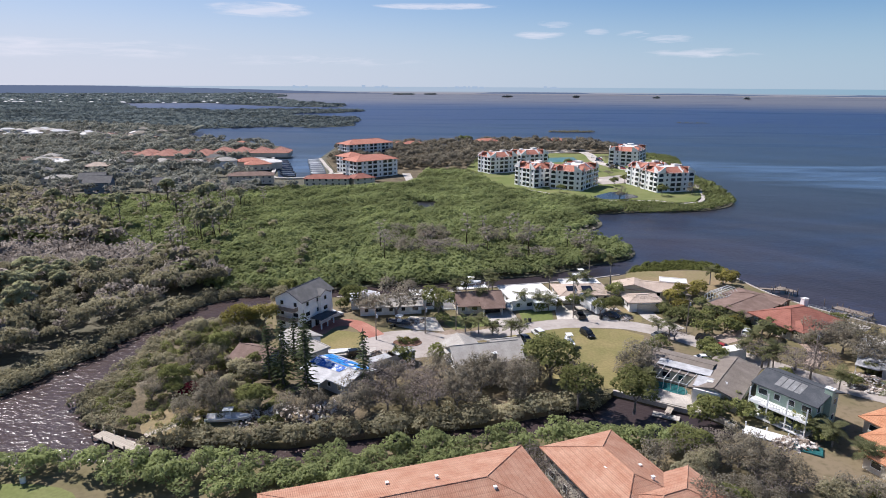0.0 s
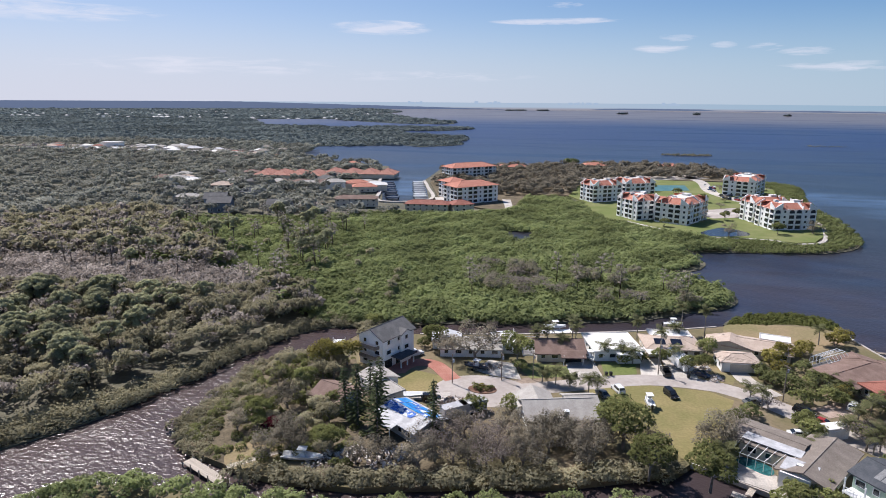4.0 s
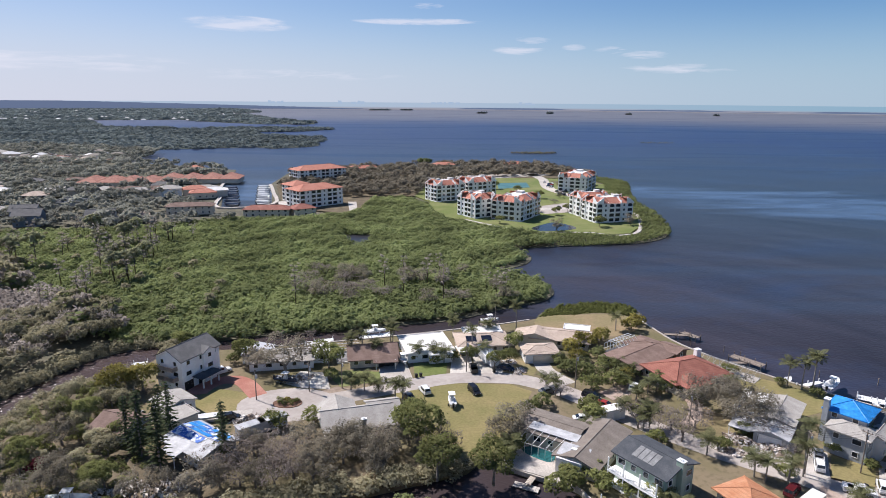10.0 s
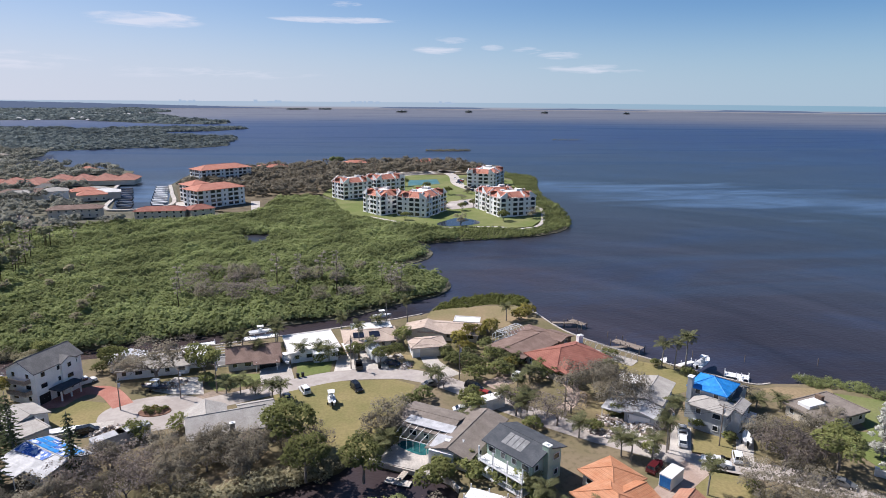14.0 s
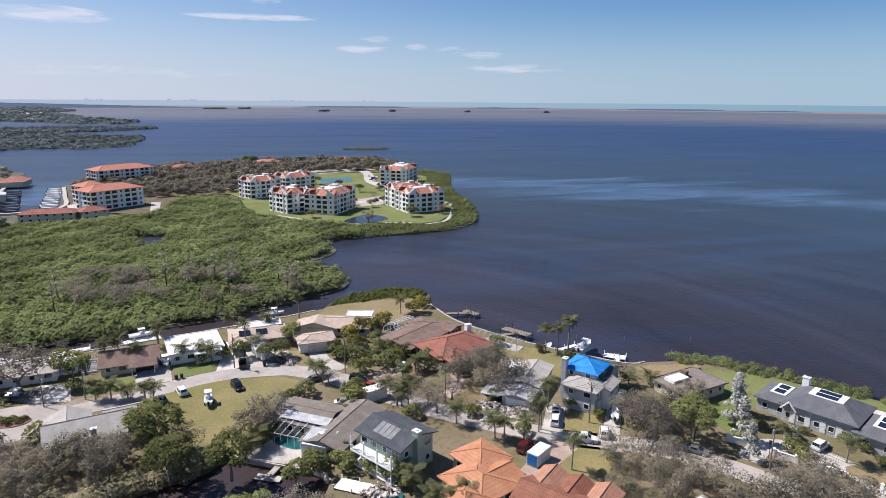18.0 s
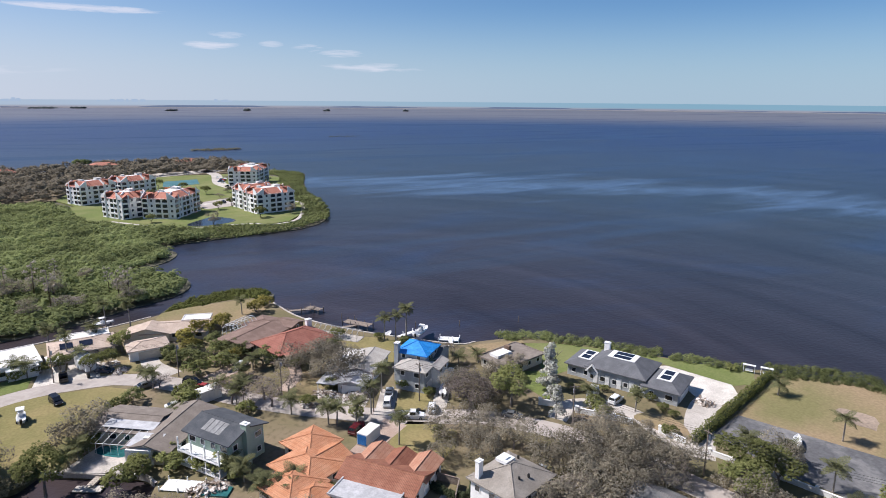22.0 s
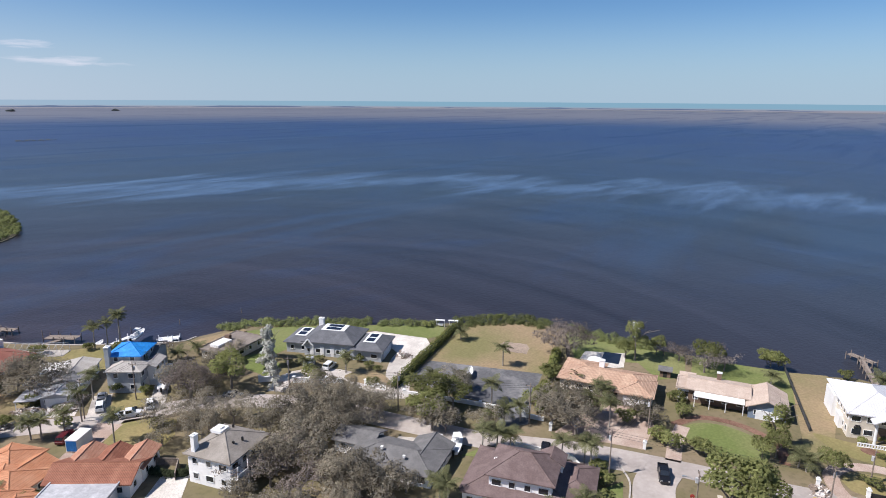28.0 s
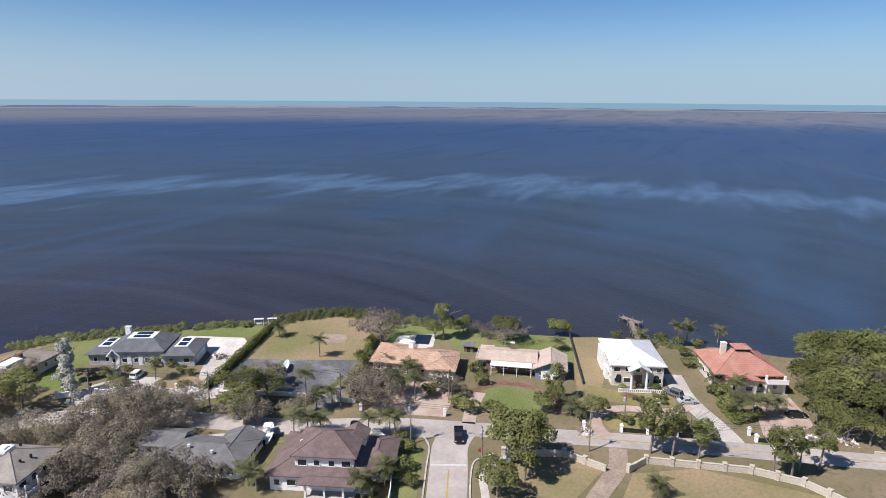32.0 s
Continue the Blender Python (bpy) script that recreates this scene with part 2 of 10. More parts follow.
M["wood_floor"] = surface("wooded_ground", (0.052, 0.062, 0.050), (0.085, 0.092, 0.075), 0.95, 0.01, 0.2, 0.0, world_space=True)

M["white_wall"] = surface("white_stucco", (0.80, 0.79, 0.77), (0.86, 0.85, 0.83), 0.85, 0.4, 4.0, grain=0.06)
M["grey_wall"] = surface("grey_siding", (0.36, 0.38, 0.40), (0.43, 0.45, 0.47), 0.8, 0.4, 4.0, grain=0.08)
M["cream_wall"] = surface("cream_stucco", (0.58, 0.52, 0.43), (0.66, 0.61, 0.52), 0.85, 0.4, 4.0, grain=0.08)
M["green_wall"] = surface("pale_green_siding", (0.36, 0.45, 0.36), (0.42, 0.51, 0.42), 0.8, 0.4, 4.0, grain=0.08)
M["brown_wall"] = surface("brown_wood_siding", (0.16, 0.11, 0.08), (0.22, 0.16, 0.12), 0.8, 0.4, 4.0, grain=0.15)
M["blue_wall"] = surface("slate_blue_siding", (0.16, 0.20, 0.26), (0.20, 0.25, 0.32), 0.8, 0.4, 4.0, grain=0.08)
M["white_trim"] = surface("white_paint", (0.74, 0.74, 0.73), (0.80, 0.80, 0.79), 0.5, 0.6, 6.0, grain=0.05)
M["fence_vinyl"] = surface("white_vinyl", (0.70, 0.70, 0.68), (0.76, 0.76, 0.74), 0.5, 0.6, 6.0, grain=0.06)
M["stone_wall"] = surface("pale_stone", (0.46, 0.41, 0.33), (0.56, 0.51, 0.43), 0.9, 0.6, 5.0, 0.02)

M["red_tile"] = banded("red_clay_tile", (0.27, 0.108, 0.08), (0.36, 0.158, 0.118), 0.30, 0.75, "X", 0.06, courses=0.25)
M["salmon_tile"] = banded("salmon_clay_tile", (0.46, 0.190, 0.132), (0.54, 0.255, 0.185), 0.30, 0.8, "X", 0.05, courses=0.3)
M["villa_tile"] = banded("pale_red_clay_tile", (0.38, 0.180, 0.132), (0.47, 0.25, 0.195), 0.30, 0.8, "X", 0.05, courses=0.3)
M["orange_tile"] = banded("orange_clay_tile", (0.47, 0.205, 0.105), (0.57, 0.30, 0.175), 0.30, 0.75, "X", 0.06, courses=0.25)
M["tan_tile"] = banded("tan_clay_tile", (0.42, 0.27, 0.19), (0.54, 0.38, 0.27), 0.30, 0.8, "X", 0.06, courses=0.25)
M["dusty_tile"] = banded("weathered_tile", (0.40, 0.20, 0.13), (0.50, 0.30, 0.21), 0.30, 0.85, "X", 0.05, courses=0.3)
M["dark_tile"] = banded("brown_barrel_tile", (0.24, 0.10, 0.065), (0.36, 0.17, 0.11), 0.30, 0.8, "X", 0.06, courses=0.25)
M["plum_metal"] = surface("plum_brown_shingle", (0.135, 0.098, 0.092), (0.185, 0.138, 0.13), 0.85, 0.5, 5.0, 0.01)
M["white_metal"] = banded("white_standing_seam_metal", (0.58, 0.575, 0.585), (0.67, 0.665, 0.675), 0.5, 0.5, "X", 0.03, spec=0.5, darker=0.88)
M["grey_shingle"] = surface("grey_shingle", (0.135, 0.132, 0.13), (0.18, 0.175, 0.172), 0.9, 0.5, 5.0, 0.01)
M["slate_shingle"] = surface("slate_grey_shingle", (0.115, 0.118, 0.128), (0.150, 0.153, 0.165), 0.85, 0.5, 5.0, 0.01)
M["dark_shingle"] = surface("charcoal_shingle", (0.070, 0.076, 0.086), (0.10, 0.105, 0.115), 0.9, 0.5, 5.0, 0.01)
M["pale_shingle"] = surface("pale_grey_shingle", (0.36, 0.335, 0.305), (0.44, 0.415, 0.38), 0.9, 0.4, 5.0, 0.01)
M["taupe_shingle"] = surface("taupe_shingle", (0.20, 0.17, 0.145), (0.26, 0.225, 0.195), 0.9, 0.4, 5.0, 0.01)
M["brown_shingle"] = surface("brown_shingle", (0.185, 0.128, 0.105), (0.25, 0.178, 0.148), 0.9, 0.4, 5.0, 0.01)
M["tan_shingle"] = surface("tan_shingle", (0.44, 0.35, 0.285), (0.52, 0.425, 0.35), 0.9, 0.4, 5.0, 0.01)
M["white_roof"] = surface("white_membrane_roof", (0.66, 0.64, 0.61), (0.76, 0.74, 0.71), 0.7, 0.3, 3.0, grain=0.06)
M["silver_roof"] = surface("weathered_silver_roof", (0.38, 0.38, 0.39), (0.55, 0.55, 0.56), 0.6, 0.5, 3.0, grain=0.12)
M["blue_tarp"] = surface("blue_tarp", (0.02, 0.20, 0.58), (0.05, 0.30, 0.72), 0.4, 0.8, 2.0, 0.05, spec=0.5)
M["torn_tarp"] = surface("torn_blue_tarp", (0.05, 0.14, 0.48), (0.62, 0.66, 0.74), 0.5, 0.9, 1.8, 0.05, low=0.5, high=0.56)

M["yellow_line"] = surface("yellow_road_paint", (0.45, 0.32, 0.08), (0.30, 0.25, 0.16), 0.85, 0.5, 4.0, world_space=True)
M["white_line"] = surface("white_road_paint", (0.6, 0.6, 0.58), (0.42, 0.42, 0.41), 0.85, 0.5, 4.0, world_space=True)
M["court"] = surface("tennis_court_paint", (0.06, 0.15, 0.17), (0.09, 0.19, 0.20), 0.8, 0.1, 2.0, world_space=True)
M["glass"] = surface("dark_window_glass", (0.018, 0.022, 0.028), (0.03, 0.036, 0.045), 0.08, 0.5, 2.0, spec=0.8, grain=0.1)
M["solar"] = surface("solar_cells", (0.012, 0.014, 0.024), (0.02, 0.022, 0.034), 0.15, 0.5, 2.0, spec=0.7)
M["solar_pale"] = surface("pool_heater_mat", (0.20, 0.20, 0.20), (0.28, 0.28, 0.28), 0.5, 1.0, 5.0)
M["metal"] = surface("brushed_aluminium", (0.45, 0.46, 0.47), (0.52, 0.53, 0.54), 0.4, 1.0, 6.0, metal=0.6)
M["dark_metal"] = surface("dark_metal", (0.03, 0.03, 0.03), (0.05, 0.05, 0.05), 0.5, 1.0, 6.0, metal=0.3)
M["wood"] = surface("weathered_wood", (0.20, 0.165, 0.135), (0.30, 0.25, 0.21), 0.9, 1.2, 6.0, 0.01)
M["pale_wood"] = surface("sun_bleached_wood", (0.40, 0.35, 0.29), (0.50, 0.44, 0.37), 0.9, 1.2, 6.0, 0.01)
M["bark"] = surface("grey_bark", (0.19, 0.165, 0.145), (0.29, 0.26, 0.235), 0.95, 1.0, 6.0, 0.02)
M["pale_bark"] = surface("pale_bark", (0.25, 0.225, 0.20), (0.36, 0.33, 0.30), 0.95, 1.0, 6.0, 0.02)
M["twig"] = surface("bare_twigs", (0.17, 0.145, 0.13), (0.25, 0.22, 0.20), 0.95, 1.0, 6.0)
M["rubber"] = surface("tyre_rubber", (0.015, 0.015, 0.016), (0.025, 0.025, 0.026), 0.9, 2.0, 8.0)
M["chrome"] = surface("wheel_metal", (0.45, 0.45, 0.46), (0.55, 0.55, 0.56), 0.3, 2.0, 8.0, metal=0.8)
M["lamp_glass"] = surface("lamp_lens", (0.6, 0.6, 0.58), (0.7, 0.7, 0.68), 0.15, 2.0, 8.0)
M["pool_water"] = surface("pool_water", (0.03, 0.125, 0.13), (0.045, 0.165, 0.17), 0.08, 0.5, 2.0, spec=0.5)
M["dark_pool"] = surface("dark_pool_cover", (0.012, 0.015, 0.022), (0.018, 0.022, 0.03), 0.2, 0.5, 2.0, spec=0.5)
M["debris"] = surface("storm_debris", (0.25, 0.20, 0.16), (0.66, 0.62, 0.58), 0.9, 0.9, 4.0, world_space=True, low=0.47, high=0.56)
M["screen"] = surface("insect_screen", (0.05, 0.05, 0.05), (0.07, 0.07, 0.07), 0.8, 1.0, 6.0)
PAINTS = {
    "white": (0.75, 0.75, 0.74), "black": (0.012, 0.012, 0.014), "grey": (0.13, 0.135, 0.14), "silver": (0.42, 0.43, 0.44),
    "maroon": (0.09, 0.012, 0.016), "blue": (0.03, 0.06, 0.13), "red": (0.32, 0.04, 0.03), "dark_blue": (0.02, 0.03, 0.06),
}
for k, c in PAINTS.items():
    M["paint_" + k] = surface(k + "_car_paint", tuple(x * 0.96 for x in c), c, 0.25, 1.0, 8.0, spec=0.6, grain=0.03)

M["paint_blue_door"] = surface("blue_door_paint", (0.03, 0.13, 0.36), (0.04, 0.16, 0.42), 0.5, 1.0, 5.0)

M["mangrove"] = foliage("mangrove_leaves", (0.152, 0.180, 0.078), (0.330, 0.366, 0.164), 0.34, 0.045, spread=(0.44, 0.60))
M["wood_leaves"] = foliage("woodland_leaves", (0.196, 0.180, 0.114), (0.435, 0.402, 0.268), 0.30, 0.05, spread=(0.40, 0.62))
M["grey_leaves"] = foliage("storm_browned_leaves", (0.255, 0.226, 0.203), (0.435, 0.388, 0.350), 0.24, 0.06, 0.58, (0.42, 0.64))
M["oak_leaves"] = foliage("oak_leaves", (0.135, 0.119, 0.090), (0.375, 0.338, 0.262), 0.26, 0.08, spread=(0.36, 0.66))
M["bare_leaves"] = foliage("bare_crown_twigs", (0.135, 0.114, 0.102), (0.360, 0.312, 0.280), 0.24, 0.1, 0.5, (0.36, 0.66))
M["green_leaves"] = foliage("fresh_green_leaves", (0.082, 0.103, 0.037), (0.313, 0.317, 0.130), 0.25, 0.1)
M["yellow_leaves"] = foliage("yellow_green_leaves", (0.121, 0.116, 0.033), (0.374, 0.325, 0.105), 0.22, 0.15)
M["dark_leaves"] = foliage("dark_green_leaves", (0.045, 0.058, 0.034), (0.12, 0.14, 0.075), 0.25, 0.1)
M["shrub_leaves"] = foliage("shrub_leaves", (0.085, 0.10, 0.042), (0.25, 0.26, 0.115), 0.25, 0.1)
M["silver_leaves"] = foliage("silvery_leaves", (0.26, 0.26, 0.225), (0.52, 0.52, 0.47), 0.2, 0.3, 0.2)
M["palm_leaves"] = foliage("palm_fronds", (0.070, 0.080, 0.038), (0.205, 0.205, 0.105), 0.2, 0.2, 0.35)
# haze is put into this colour: far leaves greyed and blued
M["far_leaves"] = foliage("haze_tinted_woods", (0.105, 0.128, 0.128), (0.215, 0.245, 0.240), 0.36, 0.006, spread=(0.40, 0.62))
# the town's leaf colour carries some blue for the haze before it
M["town_leaves"] = foliage("haze_tinted_town_leaves", (0.20, 0.208, 0.176), (0.44, 0.435, 0.37), 0.36, 0.02, spread=(0.40, 0.62))
M["weathered_shingle"] = surface("weathered_shingle", (0.235, 0.21, 0.18), (0.31, 0.28, 0.245), 0.9, 0.4, 5.0, 0.01)
M["pine_needles"] = foliage("pine_needles", (0.235, 0.235, 0.140), (0.430, 0.425, 0.265), 0.25, 0.06)
M["hedge"] = foliage("hedge_leaves", (0.125, 0.15, 0.045), (0.275, 0.285, 0.105), 0.2, 0.2)
M["marsh_leaves"] = foliage("marsh_leaves", (0.13, 0.155, 0.06), (0.31, 0.335, 0.15), 0.25, 0.06, spread=(0.40, 0.62))
M["red_leaves"] = foliage("dark_red_leaves", (0.052, 0.011, 0.018), (0.158, 0.035, 0.049), 0.2, 0.3)


SLICK_HUB, SLICK_R = (40, 0, 0), 540.0


def water_material():
    m, nt, p = material("bay_water")
    pos = place(nt, True)
    sx = nt.nodes.new("ShaderNodeSeparateXYZ")
    nt.links.new(pos, sx.inputs[0])

    def stretched(rz, scale, loc=(0, 0, 0)):
        q = nt.nodes.new("ShaderNodeMapping")
        q.inputs["Rotation"].default_value = (0, 0, radians(rz))
        q.inputs["Scale"].default_value = scale
        q.inputs["Location"].default_value = loc
        nt.links.new(pos, q.inputs[0])
        return q.outputs[0]

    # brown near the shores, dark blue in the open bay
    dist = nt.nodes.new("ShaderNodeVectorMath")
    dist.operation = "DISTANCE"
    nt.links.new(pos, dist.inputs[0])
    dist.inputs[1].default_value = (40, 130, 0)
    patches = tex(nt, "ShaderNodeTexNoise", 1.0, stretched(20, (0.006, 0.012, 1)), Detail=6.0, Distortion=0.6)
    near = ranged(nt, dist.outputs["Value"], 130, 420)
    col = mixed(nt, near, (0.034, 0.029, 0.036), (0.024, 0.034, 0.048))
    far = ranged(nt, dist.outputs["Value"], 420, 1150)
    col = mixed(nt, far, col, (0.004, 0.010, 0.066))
    col = mixed(nt, ranged(nt, patches.outputs[0], 0.52, 0.72, 0, 0.5), col, (0.030, 0.031, 0.036))
    # ruffled water, its lighter sheen mixed into the base colour
    ruffle = tex(nt, "ShaderNodeTexNoise", 1.0, stretched(35, (0.007, 0.012, 1)), Detail=9.0, Roughness=0.68, Distortion=0.7)
    col = mixed(nt, ranged(nt, ruffle.outputs[0], 0.50, 0.68, 0, 0.42), col, (0.022, 0.046, 0.110))
    hoop = nt.nodes.new("ShaderNodeCombineXYZ")
    nt.links.new(ranged(nt, dist.outputs["Value"], 0, 4000, 0, 140), hoop.inputs[0])
    for k in (0, 1):
        nt.links.new(ranged(nt, sx.outputs[k], -5000, 5000, -25, 25), hoop.inputs[k + 1])
    lines = tex(nt, "ShaderNodeTexNoise", 1.0, hoop.outputs[0], Detail=8.0, Roughness=0.7, Distortion=0.8)
    col = mixed(nt, 1.0, col, ranged(nt, lines.outputs[0], 0.3, 0.7, 0.62, 1.38), "MULTIPLY")
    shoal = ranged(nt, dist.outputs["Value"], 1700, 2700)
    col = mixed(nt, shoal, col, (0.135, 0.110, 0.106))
    # slicks and ruffled streaks, their brighter sky reflection put into the colour
    streak = tex(nt, "ShaderNodeTexNoise", 1.0, stretched(-28, (0.0016, 0.0085, 1), (2.3, 0.4, 0)), Detail=7.0, Roughness=0.55, Distortion=1.1)
    s = ranged(nt, streak.outputs[0], 0.53, 0.66)
    col = mixed(nt, ranged(nt, streak.outputs[0], 0.53, 0.68, 0, 0.55), col, (0.042, 0.078, 0.14))
    # the long wind slick off the shore: a bent band, frayed by noise
    fray = tex(nt, "ShaderNodeTexNoise", 1.0, stretched(-62, (0.0045, 0.022, 1)), Detail=8.0, Roughness=0.62, Distortion=0.8)
    hub = nt.nodes.new("ShaderNodeVectorMath")
    hub.operation = "DISTANCE"
    nt.links.new(pos, hub.inputs[0])
    hub.inputs[1].default_value = SLICK_HUB
    off = nt.nodes.new("ShaderNodeMath")
    off.operation = "MULTIPLY_ADD"
    nt.links.new(fray.outputs[0], off.inputs[0])
    off.inputs[1].default_value = 300.0
    nt.links.new(hub.outputs["Value"], off.inputs[2])
    sub = nt.nodes.new("ShaderNodeMath")
    sub.operation = "SUBTRACT"
    nt.links.new(off.outputs[0], sub.inputs[0])
    sub.inputs[1].default_value = SLICK_R + 150.0
    ab = nt.nodes.new("ShaderNodeMath")
    ab.operation = "ABSOLUTE"
    nt.links.new(sub.outputs[0], ab.inputs[0])
    torn = tex(nt, "ShaderNodeTexNoise", 1.0, stretched(15, (0.018, 0.05, 1)), Detail=8.0, Roughness=0.7, Distortion=1.2)
    band = nt.nodes.new("ShaderNodeMath")
    band.operation = "MULTIPLY"
    nt.links.new(ranged(nt, ab.outputs[0], 62, 6, 0, 1.0), band.inputs[0])
    nt.links.new(ranged(nt, torn.outputs[0], 0.40, 0.60, 0.35, 1.0), band.inputs[1])
    band = band.outputs[0]
    # the slick's sky sheen is painted as a lighter blue
    col = mixed(nt, band, col, (0.072, 0.118, 0.20))
    creek = nt.nodes.new("ShaderNodeVectorMath")
    creek.operation = "DISTANCE"
    nt.links.new(pos, creek.inputs[0])
    creek.inputs[1].default_value = (-105, 100, 0)
    col = mixed(nt, ranged(nt, creek.outputs["Value"], 100, 190), (0.070, 0.051, 0.049), col)
    nt.links.new(col, p.inputs["Base Color"])
    rough = nt.nodes.new("ShaderNodeMath")
    rough.operation = "MULTIPLY_ADD"
    nt.links.new(s, rough.inputs[0])
    rough.inputs[1].default_value = 0.08
    nt.links.new(ranged(nt, creek.outputs["Value"], 95, 150, 0.20, 0.30), rough.inputs[2])
    nt.links.new(rough.outputs[0], p.inputs["Roughness"])
    p.inputs["IOR"].default_value = 1.33
    nt.links.new(ranged(nt, creek.outputs["Value"], 95, 150, 0.36, 0.24), p.inputs["Specular IOR Level"])
    w1 = tex(nt, "ShaderNodeTexNoise", 1.0, stretched(30, (0.7, 0.9, 1)), Detail=2.5, Roughness=0.55)
    w2 = tex(nt, "ShaderNodeTexNoise", 1.0, stretched(10, (0.05, 0.09, 1)), Detail=2.0)
    add = nt.nodes.new("ShaderNodeMath")
    add.operation = "MULTIPLY_ADD"
    nt.links.new(w2.outputs[0], add.inputs[0])
    add.inputs[1].default_value = 1.5
    nt.links.new(w1.outputs[0], add.inputs[2])
    bumped(nt, p, add.outputs[0], 0.75, 0.5)
    # the creek glitters in short ripples, the bay lies smoother
    nt.links.new(ranged(nt, creek.outputs["Value"], 95, 150, 0.9, 0.20), p.inputs["Normal"].links[0].from_node.inputs["Strength"])
    return m


M["water"] = water_material()


def ground_material():
    m, nt, p = material("open_ground")
    pos = place(nt, True)
    n1 = tex(nt, "ShaderNodeTexNoise", 0.05, pos, Detail=6.0, Roughness=0.6)
    n2 = tex(nt, "ShaderNodeTexNoise", 0.9, pos, Detail=4.0)
    col = mixed(nt, ranged(nt, n1.outputs[0], 0.4, 0.62), (0.16, 0.14, 0.075), (0.22, 0.175, 0.115))
    col = mixed(nt, ranged(nt, n2.outputs[0], 0.5, 0.75, 0, 0.6), col, (0.10, 0.09, 0.05))
    nt.links.new(col, p.inputs["Base Color"])
    p.inputs["Roughness"].default_value = 0.95
    p.inputs["Specular IOR Level"].default_value = 0.1
    bumped(nt, p, n2.outputs[0], 0.5, 0.08)
    return m


M["ground"] = ground_material()

# ---- mesh helpers ----
from mathutils.geometry import tessellate_polygon


def mesh_of(name, verts, faces, mat, smooth=False):
    """A mesh from numpy arrays: verts (n, 3), or (n, 6) with normals, faces (m, 3 or 4)."""
    verts, faces = np.asarray(verts, np.float32), np.asarray(faces, np.int32)
    soft = verts[:, 3:] if verts.shape[1] == 6 else None
    verts = np.ascontiguousarray(verts[:, :3])
    me = bpy.data.meshes.new(name)
    k = faces.shape[1]
    me.vertices.add(len(verts))
    me.vertices.foreach_set("co", verts.ravel())
    me.loops.add(faces.size)
    me.loops.foreach_set("vertex_index", faces.ravel())
    me.polygons.add(len(faces))
    me.polygons.foreach_set("loop_start", np.arange(0, faces.size, k, dtype=np.int32))
    me.update(calc_edges=True)
    me.validate()
    if mat:
        me.materials.append(mat)
    if smooth or soft is not None:
        me.shade_smooth()
    if soft is not None:
        me.normals_split_custom_set_from_vertices(soft.tolist())
    return me


def part(name, bm, mat, parent=None, label="", m=None):
    """Links a bmesh, or a ready mesh, as one object under a thing or a part."""
    if isinstance(bm, bpy.types.Mesh):
        me = bm
    else:
        me = bpy.data.meshes.new(name)
        bm.normal_update()
        bm.to_mesh(me)
        bm.free()
        me.materials.append(mat)
    ob = new(name, me)
    if parent is not None:
        ob.parent = parent
    if m is not None:
        ob.matrix_basis = m
    if label:
        ob["label"] = label
    return ob


def thing(name, x, y, rot=0.0, z=GROUND, label="", category="", group="", kind=""):
    """The root of a thing: an Empty at its base."""
    e = new(name)
    e.empty_display_size = 0.5
    e.matrix_basis = pose(x, y, z, 0, 0, rot)
    return tagged(e, label, category, group, kind)


def box(bm, x, y, z, sx, sy, sz, rz=0.0, taper=1.0):
    """A box by the centre of its base and its size."""
    c, s = math.cos(radians(rz)), math.sin(radians(rz))
    vs = []
    for k, q in ((0, 1.0), (1, taper)):
        for ux, uy in ((-1, -1), (1, -1), (1, 1), (-1, 1)):
            a, b = ux * sx / 2 * q, uy * sy / 2 * q
            vs.append(bm.verts.new((x + a * c - b * s, y + a * s + b * c, z + k * sz)))
    for f in ((3, 2, 1, 0), (4, 5, 6, 7), (0, 1, 5, 4), (1, 2, 6, 5), (2, 3, 7, 6), (3, 0, 4, 7)):
        bm.faces.new([vs[i] for i in f])


def boxes(*specs):
    bm = bmesh.new()
    for s in specs:
        box(bm, *s)
    return bm


def tube(bm, a, b, r0, r1, n=6):
    """A tapered limb from a to b."""
    a, b = Vector(a), Vector(b)
    d = (b - a).normalized()
    u = d.orthogonal().normalized()
    v = d.cross(u)
    rings = []
    for c, r in ((a, r0), (b, r1)):
        rings.append([bm.verts.new(c + (u * math.cos(t) + v * math.sin(t)) * r) for t in (2 * math.pi * k / n for k in range(n))])
    for k in range(n):
        bm.faces.new((rings[0][k], rings[0][(k + 1) % n], rings[1][(k + 1) % n], rings[1][k]))
    bm.faces.new(rings[0][::-1])
    bm.faces.new(rings[1])


def prism(pts, z0, z1):
    """A flat slab over a polygon."""
    bm = bmesh.new()
    top = [bm.verts.new((x, y, z1)) for x, y in pts]
    low = [bm.verts.new((x, y, z0)) for x, y in pts]
    area = sum(pts[i - 1][0] * pts[i][1] - pts[i][0] * pts[i - 1][1] for i in range(len(pts)))
    n = len(pts)
    for tri in tessellate_polygon([[Vector((x, y, 0)) for x, y in pts]]):
        a, b, c = (pts[i] for i in tri)
        turn = (b[0] - a[0]) * (c[1] - a[1]) - (b[1] - a[1]) * (c[0] - a[0])
        if abs(turn) > 1e-9:
            bm.faces.new([top[i] for i in (tri if turn > 0 else tri[::-1])])
    for k in range(n):
        q = (low[k], low[(k + 1) % n], top[(k + 1) % n], top[k])
        bm.faces.new(q if area > 0 else q[::-1])
    return bm


